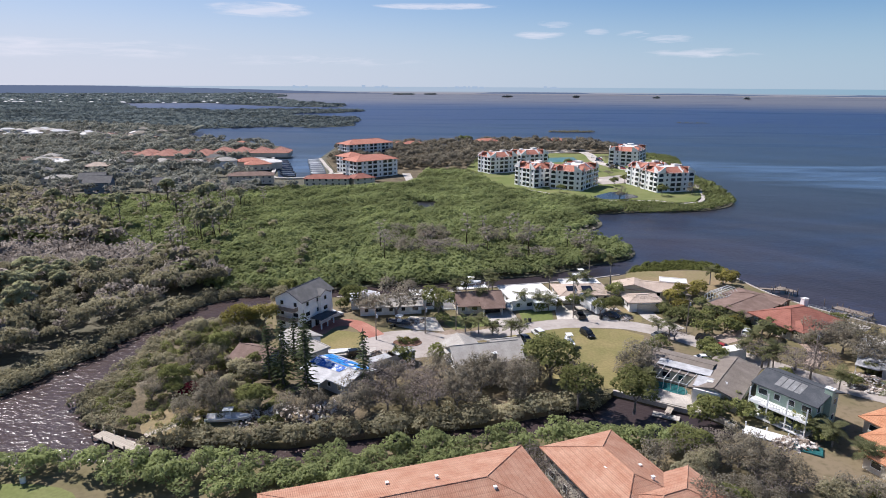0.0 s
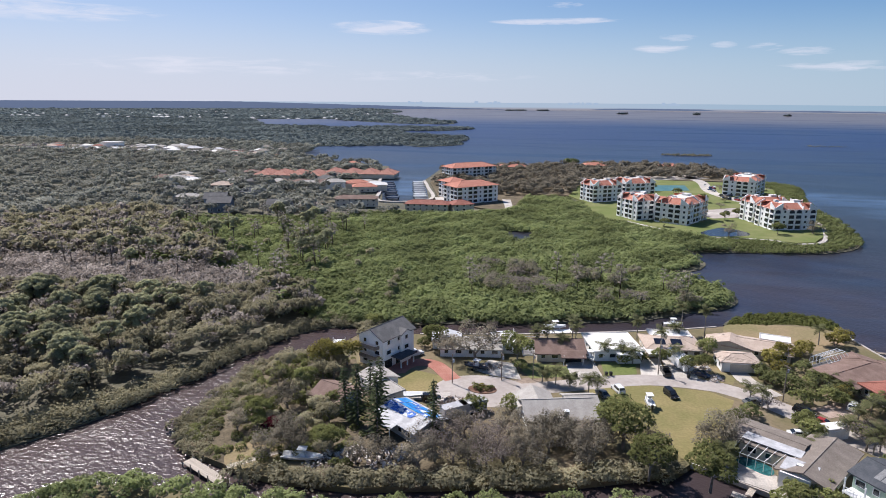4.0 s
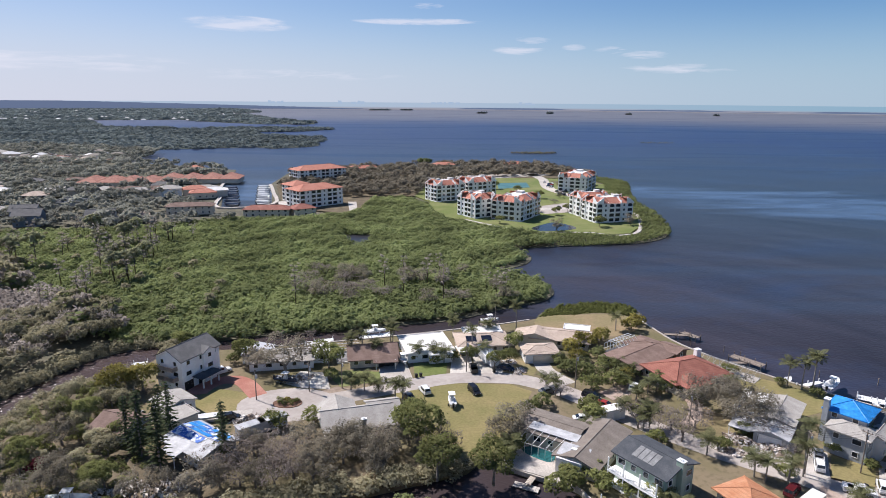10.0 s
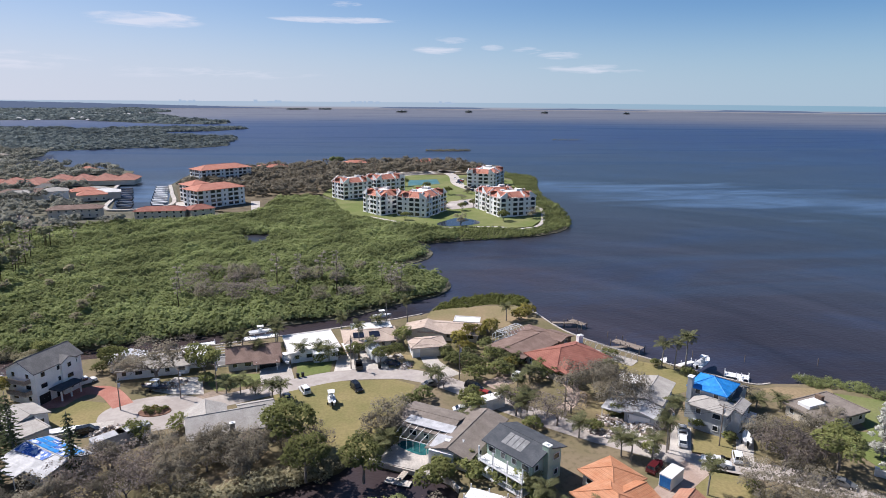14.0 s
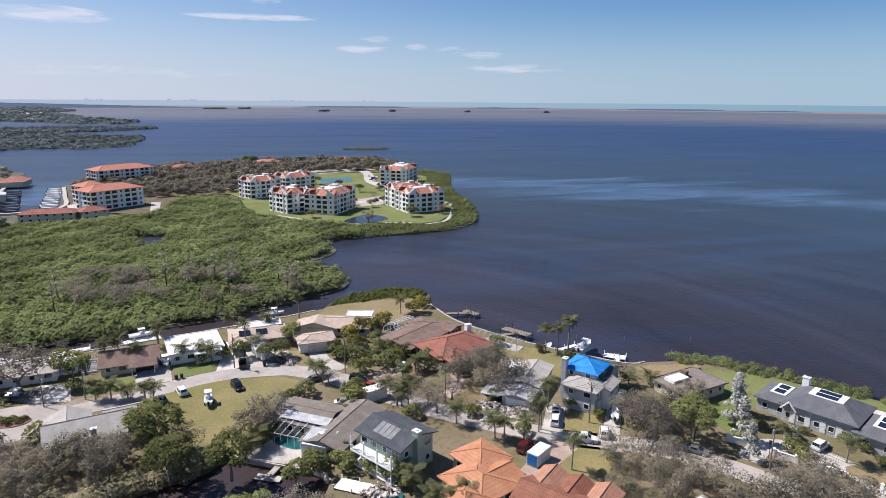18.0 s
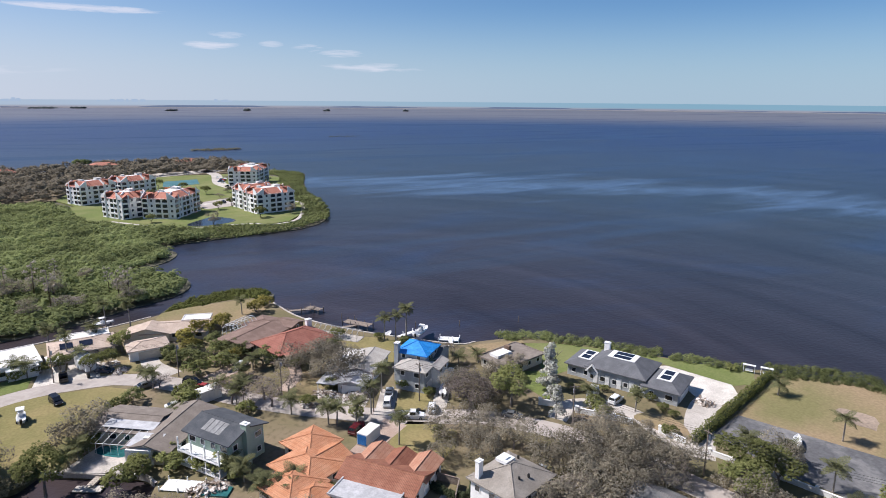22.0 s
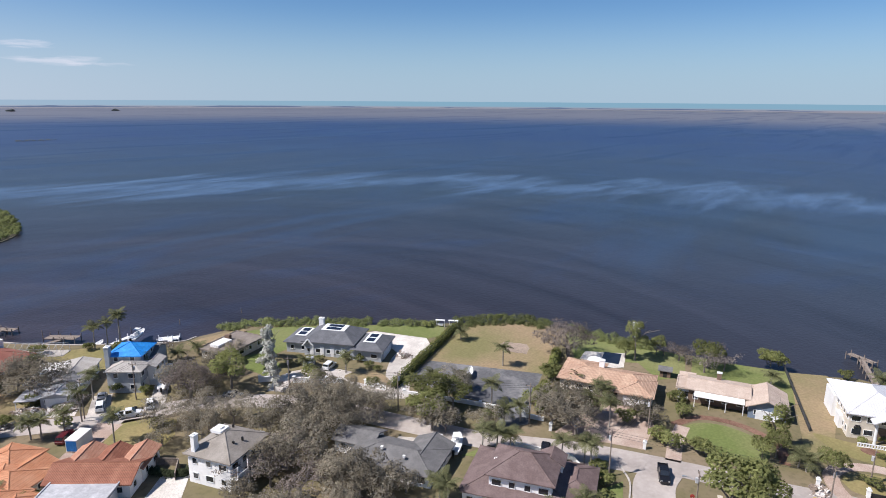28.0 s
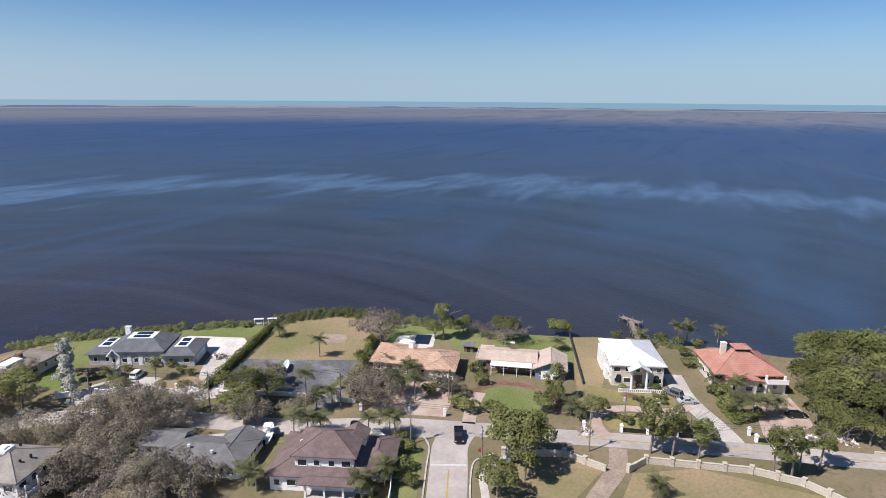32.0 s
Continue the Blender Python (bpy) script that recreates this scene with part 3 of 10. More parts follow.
def smooth_line(pts, n=6):
    """A Catmull-Rom curve through the points."""
    p = [np.array(q, float) for q in pts]
    p = [2 * p[0] - p[1]] + p + [2 * p[-1] - p[-2]]
    out = []
    for i in range(1, len(p) - 2):
        for k in range(n):
            t = k / n
            out.append(0.5 * (2 * p[i] + (p[i + 1] - p[i - 1]) * t + (2 * p[i - 1] - 5 * p[i] + 4 * p[i + 1] - p[i + 2]) * t * t
                              + (3 * p[i] - p[i - 1] - 3 * p[i + 1] + p[i + 2]) * t ** 3))
    out.append(p[-2])
    return [tuple(q) for q in out]


def closed(pts, n=5, wobble=0.0, seed=1):
    """A rounded closed outline through the points, a little uneven."""
    rng = np.random.default_rng(seed)
    k = len(pts)
    out = []
    for i in range(k):
        a, b, c, d = (np.array(pts[(i + j) % k], float) for j in (-1, 0, 1, 2))
        for s in range(n):
            t = s / n
            q = 0.5 * (2 * b + (c - a) * t + (2 * a - 5 * b + 4 * c - d) * t * t + (3 * b - a - 3 * c + d) * t ** 3)
            out.append(tuple(q + rng.normal(0, wobble, 2)))
    return out


def ribbon(pts, width, z0, z1):
    """A road-like strip along a line."""
    p = np.array(pts, float)
    d = np.gradient(p, axis=0)
    d /= np.linalg.norm(d, axis=1)[:, None]
    nrm = np.stack([-d[:, 1], d[:, 0]], 1) * width / 2
    left, right = p + nrm, p - nrm
    bm = bmesh.new()
    rows = []
    for a, b in zip(left, right):
        rows.append([bm.verts.new((*a, z0)), bm.verts.new((*a, z1)), bm.verts.new((*b, z1)), bm.verts.new((*b, z0))])
    for r, s in zip(rows, rows[1:]):
        for i in range(3):
            bm.faces.new((r[i], r[i + 1], s[i + 1], s[i]))
    return bm


def inside(px, py, poly):
    """Which points lie in a polygon."""
    px, py = np.asarray(px), np.asarray(py)
    hit = np.zeros(px.shape, bool)
    n = len(poly)
    for i in range(n):
        (x0, y0), (x1, y1) = poly[i - 1], poly[i]
        if y0 == y1:
            continue
        c = ((y0 > py) != (y1 > py)) & (px < (x1 - x0) * (py - y0) / (y1 - y0) + x0)
        hit ^= c
    return hit


def grown(poly, d):
    """A polygon pushed outwards by d."""
    p = np.array(poly, float)
    x, y = p[:, 0], p[:, 1]
    s = 1 if np.sum(x * np.roll(y, -1) - np.roll(x, -1) * y) > 0 else -1
    t = np.roll(p, -1, 0) - np.roll(p, 1, 0)
    t /= np.linalg.norm(t, axis=1)[:, None]
    return [tuple(q) for q in p + s * d * np.stack([t[:, 1], -t[:, 0]], 1)]


def patch(name, pts, mat, lift=0.03, label="", category="", kind="structure", rounded=0, wobble=0.0):
    q = closed(pts, rounded, wobble) if rounded else pts
    return tagged(part(name, prism(q, 0.4, GROUND + lift), M[mat]), label, category, kind=kind)


def strip(name, pts, width, mat, lift=0.05, label="", category="", n=6):
    return tagged(part(name, ribbon(smooth_line(pts, n), width, 0.4, GROUND + lift), M[mat]), label, category, kind="structure")


# ---- leaves ----
def leaf_cloud(lobes, count, size, seed, flat=0.5, hollow=0.15, squash=1.0):
    """Many small leaf clumps over the skins of some lobes (x, y, z, r): verts and quads."""
    rng = np.random.default_rng(seed)
    L = np.array(lobes, float)
    w = L[:, 3] ** 2
    pick = rng.choice(len(L), count, p=w / w.sum())
    d = rng.normal(size=(count, 3))
    d[:, 2] = np.abs(d[:, 2]) * 0.9 - 0.35 * rng.random(count)
    d /= np.linalg.norm(d, axis=1)[:, None]
    r = L[pick, 3] * (1 - hollow * rng.random(count) ** 2 + 0.12 * rng.normal(size=count))
    c = L[pick, :3] + d * r[:, None] * np.array([1, 1, squash])
    keep = np.ones(count, bool)
    for k in range(len(L)):
        keep &= ~((np.linalg.norm((c - L[k, :3]) / np.array([1, 1, squash]), axis=1) < L[k, 3] * 0.72) & (pick != k))
    c, d = c[keep], d[keep]
    n = d * flat + rng.normal(size=d.shape) * (1 - flat) + np.array([0, 0, 0.8])
    n /= np.linalg.norm(n, axis=1)[:, None]
    u = np.cross(n, rng.normal(size=n.shape))
    u /= np.linalg.norm(u, axis=1)[:, None]
    v = np.cross(n, u)
    s = size * (0.55 + 0.8 * rng.random(len(c)))[:, None] / 2
    e = (0.6 + 0.6 * rng.random(len(c)))[:, None]
    quad = np.stack([c - u * s - v * s * e, c + u * s * 0.8 - v * s * e * 1.1, c + u * s + v * s * e, c - u * s * 1.1 + v * s * e * 0.8], 1)
    # leaves shade as the mass of the crown does, not each as a flat card
    out = d * 0.75 + n * 0.55 + np.array([0, 0, 0.35])
    out /= np.linalg.norm(out, axis=1)[:, None]
    return np.column_stack([quad.reshape(-1, 3), np.repeat(out, 4, axis=0)]), np.arange(len(c) * 4).reshape(-1, 4)


def lobes_round(r, h, n, seed, low=0.5):
    """Lobes of a broad crown with an uneven outline, centred at height h."""
    rng = np.random.default_rng(seed)
    out = [(0, 0, h, r * 0.62)]
    for k in range(n):
        a = 2 * math.pi * (k + rng.random() * 0.7) / n
        q = r * (0.45 + 0.35 * rng.random())
        out.append((q * math.cos(a), q * math.sin(a), h + r * (rng.random() - low) * 0.55, r * (0.26 + 0.24 * rng.random())))
    return out


def scatter(name, poly, spacing, templates, mat, label, category, seed, size=(0.8, 1.3), ground=0.6, holes=(), density=None, relief=0.0):
    """One sheet of uncountable growth: templates of leaves over a polygon."""
    rng = np.random.default_rng(seed)
    P = np.array(poly)
    (x0, y0), (x1, y1) = P.min(0), P.max(0)
    gx, gy = np.meshgrid(np.arange(x0, x1, spacing), np.arange(y0, y1, spacing * 0.87))
    gx = gx + (np.arange(gx.shape[0]) % 2)[:, None] * spacing / 2
    px = (gx + rng.normal(0, spacing * 0.28, gx.shape)).ravel()
    py = (gy + rng.normal(0, spacing * 0.28, gy.shape)).ravel()
    ok = inside(px, py, poly)
    for h in holes:
        ok &= ~inside(px, py, h)
    px, py = px[ok], py[ok]
    if density is not None:
        k = rng.random(len(px)) < density
        px, py = px[k], py[k]
    # the ground of the growth swells and dips
    wave = np.sin(px * 0.31 + 1.3 * np.sin(py * 0.11)) * np.sin(py * 0.27 + 1.1 * np.sin(px * 0.13)) + 0.7 * np.sin(px * 0.12 - py * 0.17 + 2.0)
    swell = relief * wave
    allv, allf, base = [], [], 0
    for t in range(len(templates)):
        tv, tf = templates[t]
        idx = np.where(np.arange(len(px)) % len(templates) == t)[0]
        if not len(idx):
            continue
        a = rng.random(len(idx)) * 2 * math.pi
        s = size[0] + (size[1] - size[0]) * rng.random(len(idx))
        hz = s * (0.8 + 0.45 * rng.random(len(idx)))
        c, q = np.cos(a) * s, np.sin(a) * s
        X = tv[None, :, 0] * c[:, None] - tv[None, :, 1] * q[:, None] + px[idx][:, None]
        Y = tv[None, :, 0] * q[:, None] + tv[None, :, 1] * c[:, None] + py[idx][:, None]
        Z = tv[None, :, 2] * hz[:, None] + ground + swell[idx][:, None]
        ca, sa_ = np.cos(a)[:, None], np.sin(a)[:, None]
        NX, NY = tv[None, :, 3] * ca - tv[None, :, 4] * sa_, tv[None, :, 3] * sa_ + tv[None, :, 4] * ca
        v = np.stack([X, Y, Z, NX, NY, np.broadcast_to(tv[None, :, 5], X.shape)], 2).reshape(-1, 6)
        f = (tf[None] + (np.arange(len(idx)) * len(tv))[:, None, None]).reshape(-1, 4) + base
        base += len(v)
        allv.append(v)
        allf.append(f)
    ob = new(name, mesh_of(name, np.concatenate(allv), np.concatenate(allf), M[mat]))
    return tagged(ob, label, category, kind="stuff")

# ---- water and land ----
def disc(r, z, n=96):
    bm = bmesh.new()
    rings = [[bm.verts.new((q * math.cos(2 * math.pi * k / n), q * math.sin(2 * math.pi * k / n), z)) for k in range(n)] for q in (r * 0.02, r * 0.2, r)]
    bm.faces.new(rings[0])
    for a, b in zip(rings, rings[1:]):
        for k in range(n):
            bm.faces.new((a[k], b[k], b[(k + 1) % n], a[(k + 1) % n]))
    return bm


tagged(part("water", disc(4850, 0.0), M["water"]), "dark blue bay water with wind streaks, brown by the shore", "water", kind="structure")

NORTH_SHORE = [(-128, 60), (-112, 90), (-99, 107), (-92, 119), (-89, 128), (-84, 137), (-82, 147), (-77, 158), (-72, 171), (-64, 180), (-54, 184), (-42, 187), (-26, 192),
               (-2, 196), (16, 201), (35, 206), (54, 218), (70, 227), (76, 241), (70, 258), (54, 265), (71, 280), (76, 296), (68, 309), (95, 316),
               (120, 321), (140, 324), (162, 344), (176, 394), (183, 456), (203, 541), (213, 577), (196, 613), (166, 698), (86, 717)]
INLET = [(23, 690), (-36, 672), (-112, 664), (-109, 545), (-96, 500), (-83, 445), (-114, 430), (-128, 480), (-142, 524), (-157, 600), (-171, 664)]
FAR_COAST = [(-328, 759), (-332, 845), (-359, 924), (-314, 944), (-235, 983), (-201, 954), (-163, 984), (-142, 1014), (-158, 1093), (-160, 1173), (-180, 1261), (-225, 1271), (-295, 1320), (-358, 1388), (-340, 1430), (-248, 1465), (-191, 1579), (-218, 1653), (-361, 1670), (-490, 1637), (-514, 1563), (-552, 1554), (-629, 1637), (-699, 1619), (-781, 1634), (-1046, 2090), (-934, 2156), (-805, 2197), (-616, 1989), (-456, 1864), (-334, 1853), (-292, 1887), (-329, 2045), (-392, 2166), (-550, 2419), (-753, 2843), (-894, 2959), (-848, 3456), (-1093, 4106), (-1436, 4730)]
FAR_SHORE = [(-234, 700), (-311, 735)] + FAR_COAST + [(-1500, 4600), (-4300, 4200), (-4600, 0), (-500, -200), (-200, -40)]
tagged(part("ground_north", prism(smooth_line(NORTH_SHORE, 4) + INLET + FAR_SHORE, -1.2, 0.3), M["mud"]), "dark wooded land beyond the creek", "ground", kind="structure")

tagged(part("ground_far", prism(FAR_COAST + [(-1500, 4600), (-4300, 4200), (-2500, 2000), (-1060, 900), (-520, 960), (-420, 800)], 0.2, 0.36), M["wood_floor"]), "dark wooded flats far beyond the creek", "ground", kind="structure")

SOUTH_SHORE = [(-62, 104.5), (-69, 109.5), (-74, 116), (-72, 124), (-72, 134), (-72, 146), (-68, 156), (-56, 163), (-52, 170), (-50, 176), (-32, 178.6), (-21, 180),
               (-7, 183.2), (0, 184.8), (16, 188.8), (34, 193.8), (45, 197.3), (60, 203), (66, 205.5), (74, 208), (85, 210), (93, 208.5), (98, 201), (101.5, 184),
               (107, 173), (114, 163), (122, 153.5), (136, 139.5), (142, 138.5), (156, 136), (164, 128), (173, 118), (183, 105), (190, 95), (199, 88), (208, 78), (216, 69)]
EAST_SHORE = [(218, 55), (218, 40), (221, 22), (222, 10), (225, -1), (228, -9), (233, -17), (232, -30), (236, -42), (236, -60), (246, -82), (262, -130), (300, -300),
              (330, -700), (-500, -700), (-400, -60), (-120, -20), (-92, 50), (-83, 74), (-80, 85), (-77, 91), (-68, 93.5), (-48, 92), (-28, 92), (-9, 97), (10, 100), (30, 103.5), (47, 100), (54, 102)]
CANAL = [(55.5, 106), (53, 110), (40.5, 117), (36, 119.5), (33, 116), (10, 107.5), (-9, 104), (-28, 99.5), (-45, 99.8), (-52, 101.2)]
tagged(part("ground_south", prism(SOUTH_SHORE + EAST_SHORE + CANAL, -1.2, GROUND), M["ground"]), "patchy grass and sandy soil of the waterfront lots", "ground", kind="structure")
SPIT = closed([(64, 206.5), (68, 214), (76, 220), (86, 223), (97, 221), (101, 214), (98, 207), (86, 209)], 4, 0.3)
tagged(part("ground_spit", prism(SPIT, -1.0, 0.6), M["mud"]), "low spit of shore growth", "ground", kind="structure")

# far horizon: low line of sea and barrier islands, glowing, haze painted in
bm = bmesh.new()
N = 240
lo = [bm.verts.new((4780 * math.cos(2 * math.pi * k / N), 4780 * math.sin(2 * math.pi * k / N), -2)) for k in range(N)]
hi = [bm.verts.new((v.co.x, v.co.y, 49.5)) for v in lo]
for k in range(N):
    bm.faces.new((lo[k], hi[k], hi[(k + 1) % N], lo[(k + 1) % N]))
mh, nt, ps = material("glowing_hazy_distance")
pos = place(nt, True)
sp = nt.nodes.new("ShaderNodeSeparateXYZ")
nt.links.new(pos, sp.inputs[0])
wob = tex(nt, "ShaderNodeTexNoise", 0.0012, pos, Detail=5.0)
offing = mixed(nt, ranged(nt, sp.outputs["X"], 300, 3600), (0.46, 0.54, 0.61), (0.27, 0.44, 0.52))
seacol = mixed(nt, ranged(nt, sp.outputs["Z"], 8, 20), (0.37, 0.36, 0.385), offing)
# islands: a thin dark line whose height comes and goes
tooth = ranged(nt, wob.outputs[0], 0.42, 0.62, 1, 15)
low = nt.nodes.new("ShaderNodeMath")
low.operation = "LESS_THAN"
nt.links.new(sp.outputs["Z"], low.inputs[0])
nt.links.new(tooth, low.inputs[1])
base = nt.nodes.new("ShaderNodeMath")
base.operation = "GREATER_THAN"
nt.links.new(sp.outputs["Z"], base.inputs[0])
base.inputs[1].default_value = 4
isl = nt.nodes.new("ShaderNodeMath")
isl.operation = "MULTIPLY"
nt.links.new(low.outputs[0], isl.inputs[0])
nt.links.new(base.outputs[0], isl.inputs[1])
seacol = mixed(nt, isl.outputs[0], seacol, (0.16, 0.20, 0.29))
# land to the west of the bay
land = ranged(nt, sp.outputs["X"], -2600, -300, 54, -2)
rag = tex(nt, "ShaderNodeTexNoise", 0.02, pos, Detail=4.0)
edge = nt.nodes.new("ShaderNodeMath")
edge.operation = "MULTIPLY_ADD"
nt.links.new(rag.outputs[0], edge.inputs[0])
edge.inputs[1].default_value = 6.0
nt.links.new(land, edge.inputs[2])
ang = nt.nodes.new("ShaderNodeMath")
ang.operation = "LESS_THAN"
nt.links.new(sp.outputs["Z"], ang.inputs[0])
nt.links.new(edge.outputs[0], ang.inputs[1])
west = nt.nodes.new("ShaderNodeMath")
west.operation = "LESS_THAN"
nt.links.new(sp.outputs["X"], west.inputs[0])
west.inputs[1].default_value = -380
both = nt.nodes.new("ShaderNodeMath")
both.operation = "MULTIPLY"
nt.links.new(ang.outputs[0], both.inputs[0])
nt.links.new(west.outputs[0], both.inputs[1])
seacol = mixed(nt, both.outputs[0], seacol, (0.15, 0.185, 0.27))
# the ring emits its colour in place of daylight on far sea and land
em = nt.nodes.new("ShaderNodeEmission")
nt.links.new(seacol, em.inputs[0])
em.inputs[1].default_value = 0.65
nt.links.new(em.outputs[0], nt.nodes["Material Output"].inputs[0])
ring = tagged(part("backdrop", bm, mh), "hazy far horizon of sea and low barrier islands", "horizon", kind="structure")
ring.visible_shadow = False

# ---- growth over the land ----
canopy = [leaf_cloud([(0, 0, 1.2, 2.0), (1.2, 0.6, 1.1, 1.2), (-0.9, 1.0, 1.0, 1.3), (0.1, -1.3, 1.0, 1.2)], 104, 0.64, 310 + k, 0.80, squash=0.78) for k in range(4)]
dome = [leaf_cloud([(0, 0, 1.2, 2.0), (1.2, 0.6, 1.1, 1.2), (-0.9, 1.0, 1.0, 1.3), (0.1, -1.3, 1.0, 1.2)], 62, 0.95, 10 + k, 0.88, squash=0.95) for k in range(4)]
MANGROVE = [(-66, 186), (-42, 190), (-26, 195), (-2, 199), (16, 204), (34, 209), (52, 221), (67, 229), (72, 241), (67, 255), (50, 263), (44, 268), (67, 282), (72, 296), (62, 311),
            (92, 319), (86, 344), (66, 352), (52, 366), (38, 385), (28, 405), (24, 440), (8, 470), (-12, 462), (-14, 420), (-24, 398), (-46, 388), (-92, 378), (-140, 352), (-215, 338), (-196, 300), (-150, 262), (-118, 226), (-84, 204)]
MANGROVE_POOL = [(-20, 345), (-5, 341), (-2, 330), (-7, 315), (-14, 318), (-18, 330)]
tagged(part("pond", prism(closed(grown(MANGROVE_POOL, 2.0), 3), 0.2, 0.34), M["water"]), "still brown pool among the mangroves", "pond", kind="structure")
scatter("mangrove_thicket", grown(MANGROVE, 2.4), 2.6, canopy, "mangrove", "dense bright green mangrove thicket along the creek", "mangroves", 3, (0.78, 1.22), 0.7, holes=[MANGROVE_POOL, [(-93, 274), (-80, 281), (-70, 286), (-72, 281), (-84, 274)]], relief=0.5)
fringe = [(64, 207), (68, 213), (76, 219), (86, 222), (97, 220), (100, 213), (97, 209), (86, 211)]
scatter("shore_growth", grown(fringe, 0.8), 1.3, dome, "hedge", "low green shore growth on a spit", "shore growth", 4, (0.35, 0.5), 0.3)
CAPE_EDGE = [(95, 317), (119, 319), (140, 325), (162, 345), (171, 368), (179, 412), (181, 456), (190, 500), (203, 541), (211, 577), (194, 611), (180, 596), (188, 560), (177, 520), (170, 470), (164, 416), (159, 380), (150, 348), (136, 338), (119, 341), (106, 346), (92, 345)]
scatter("cape_mangrove", grown(CAPE_EDGE, 1.0), 2.0, dome, "marsh_leaves", "low mangrove fringe round the cape", "mangroves", 5, (0.34, 0.62), 0.5, relief=0.3)
scatter("cape_mangrove", [(174, 508), (186, 512), (206, 560), (196, 604), (184, 596), (186, 560)], 2.6, dome, "marsh_leaves", "flat green marsh beyond the apartment blocks", "marsh", 55, (0.32, 0.5), 0.4)
tall = [leaf_cloud(lobes_round(2.6, 5.0, 6, 20 + k), 95, 0.92, 30 + k, 0.45) for k in range(4)]
thin = [leaf_cloud(lobes_round(2.4, 4.5, 6, 50 + k), 80, 0.8, 60 + k, 0.2) for k in range(3)]
WEST_WOOD = [(-140, 76), (-119, 100), (-105, 115), (-95, 133), (-89, 146), (-82, 164), (-76, 178), (-66, 188), (-84, 206), (-120, 232), (-152, 268), (-198, 306), (-220, 345), (-260, 350), (-300, 300), (-190, 150)]
WEST_NEAR = [(-140, 76), (-119, 100), (-105, 115), (-95, 133), (-89, 146), (-82, 164), (-76, 178), (-66, 188), (-80, 200), (-150, 196), (-168, 100)]
TWIGS = [(-240, 240), (-150, 238), (-112, 233), (-97, 207), (-97, 190), (-130, 185), (-165, 190), (-200, 190)]
small = [leaf_cloud([(0, 0, 1.2, 2.0), (1.2, 0.6, 1.1, 1.2), (-0.9, 1.0, 1.0, 1.3), (0.1, -1.3, 1.0, 1.2)], 330, 0.37, 210 + k, 0.6, squash=0.95) for k in range(4)]
fine = [leaf_cloud(lobes_round(2.6, 5.0, 6, 120 + k), 500, 0.38, 130 + k, 0.55) for k in range(4)]
fine_thin = [leaf_cloud(lobes_round(2.4, 4.5, 6, 150 + k), 300, 0.38, 160 + k, 0.15) for k in range(3)]
hedge_like = [leaf_cloud(lobes_round(2.6, 3.6, 7, 140 + k), 640, 0.33, 170 + k, 0.5) for k in range(4)]
scatter("west_bank_green", WEST_NEAR, 4.8, fine, "wood_leaves", "green woodland beside the creek", "woodland", 26, (0.8, 1.3), 0.4)
scatter("west_bank_bare", WEST_NEAR, 7.0, fine_thin, "grey_leaves", "grey storm-stripped trees beside the creek", "woodland", 27, (0.8, 1.3), 0.4)
scatter("west_wood_green", WEST_WOOD, 5.2, tall, "wood_leaves", "mixed green woodland by the creek", "woodland", 6, (0.8, 1.35), 0.4, holes=[WEST_NEAR, TWIGS])
scatter("west_wood_bare", WEST_WOOD, 5.8, thin, "grey_leaves", "grey storm-stripped trees in the wood", "woodland", 7, (0.8, 1.35), 0.4, holes=[WEST_NEAR, TWIGS])
twiggy = [leaf_cloud([(0, 0, 1.2, 2.0), (1.3, 0.6, 1.3, 1.3), (-0.9, 1.1, 1.1, 1.4), (0.1, -1.4, 1.2, 1.3)], 120, 0.5, 240 + k, 0.35, squash=1.0) for k in range(4)]
scatter("bare_grey_wood", TWIGS, 2.5, twiggy, "grey_leaves", "low grey thicket of bare twigs stripped by a storm", "woodland", 33, (0.95, 1.45), 0.5, relief=0.6)
EDGE = [(-64, 188), (-30, 197), (-52, 236), (-84, 280), (-150, 345), (-215, 338), (-196, 300), (-150, 262), (-118, 226), (-84, 204)]
scatter("wood_edge_growth", EDGE, 8.0, tall, "wood_leaves", "scattered trees at the edge of the mangroves", "woodland", 31, (0.45, 0.85), 0.4, density=0.45, holes=[TWIGS])
IN_WOOD = [(-66, 188), (-84, 206), (-120, 232), (-152, 268), (-198, 306), (-235, 310), (-190, 255), (-150, 205), (-95, 186)]
scatter("wood_edge_growth", IN_WOOD, 4.2, dome, "mangrove", "green mangrove clumps among the trees", "mangroves", 32, (1.2, 1.9), 1.6, density=0.55, holes=[TWIGS])
BANK = [(-115, 88), (-99, 108), (-91.5, 120), (-88.5, 128), (-83.5, 137), (-81.5, 147), (-76.5, 158), (-71.5, 171), (-63.5, 181), (-52, 185), (-52, 191), (-66, 188), (-78, 172), (-88, 145), (-98, 127), (-110, 110)]
scatter("creek_bank_growth", BANK, 2.0, small, "wood_leaves", "tangled green growth on the creek bank", "shrubs", 8, (0.6, 1.15), -0.1)
TOWN = [(-130, 350), (-100, 375), (-70, 376), (-118, 415), (-121, 432), (-149, 524), (-163, 600), (-178, 655), (-234, 695), (-311, 730), (-330, 880), (-520, 960), (-985, 900), (-470, 380), (-420, 320), (-300, 300), (-240, 350)]
big = [leaf_cloud(lobes_round(4.2, 5.0, 7, 70 + k, 0.4), 120, 1.25, 80 + k, 0.72) for k in range(4)]
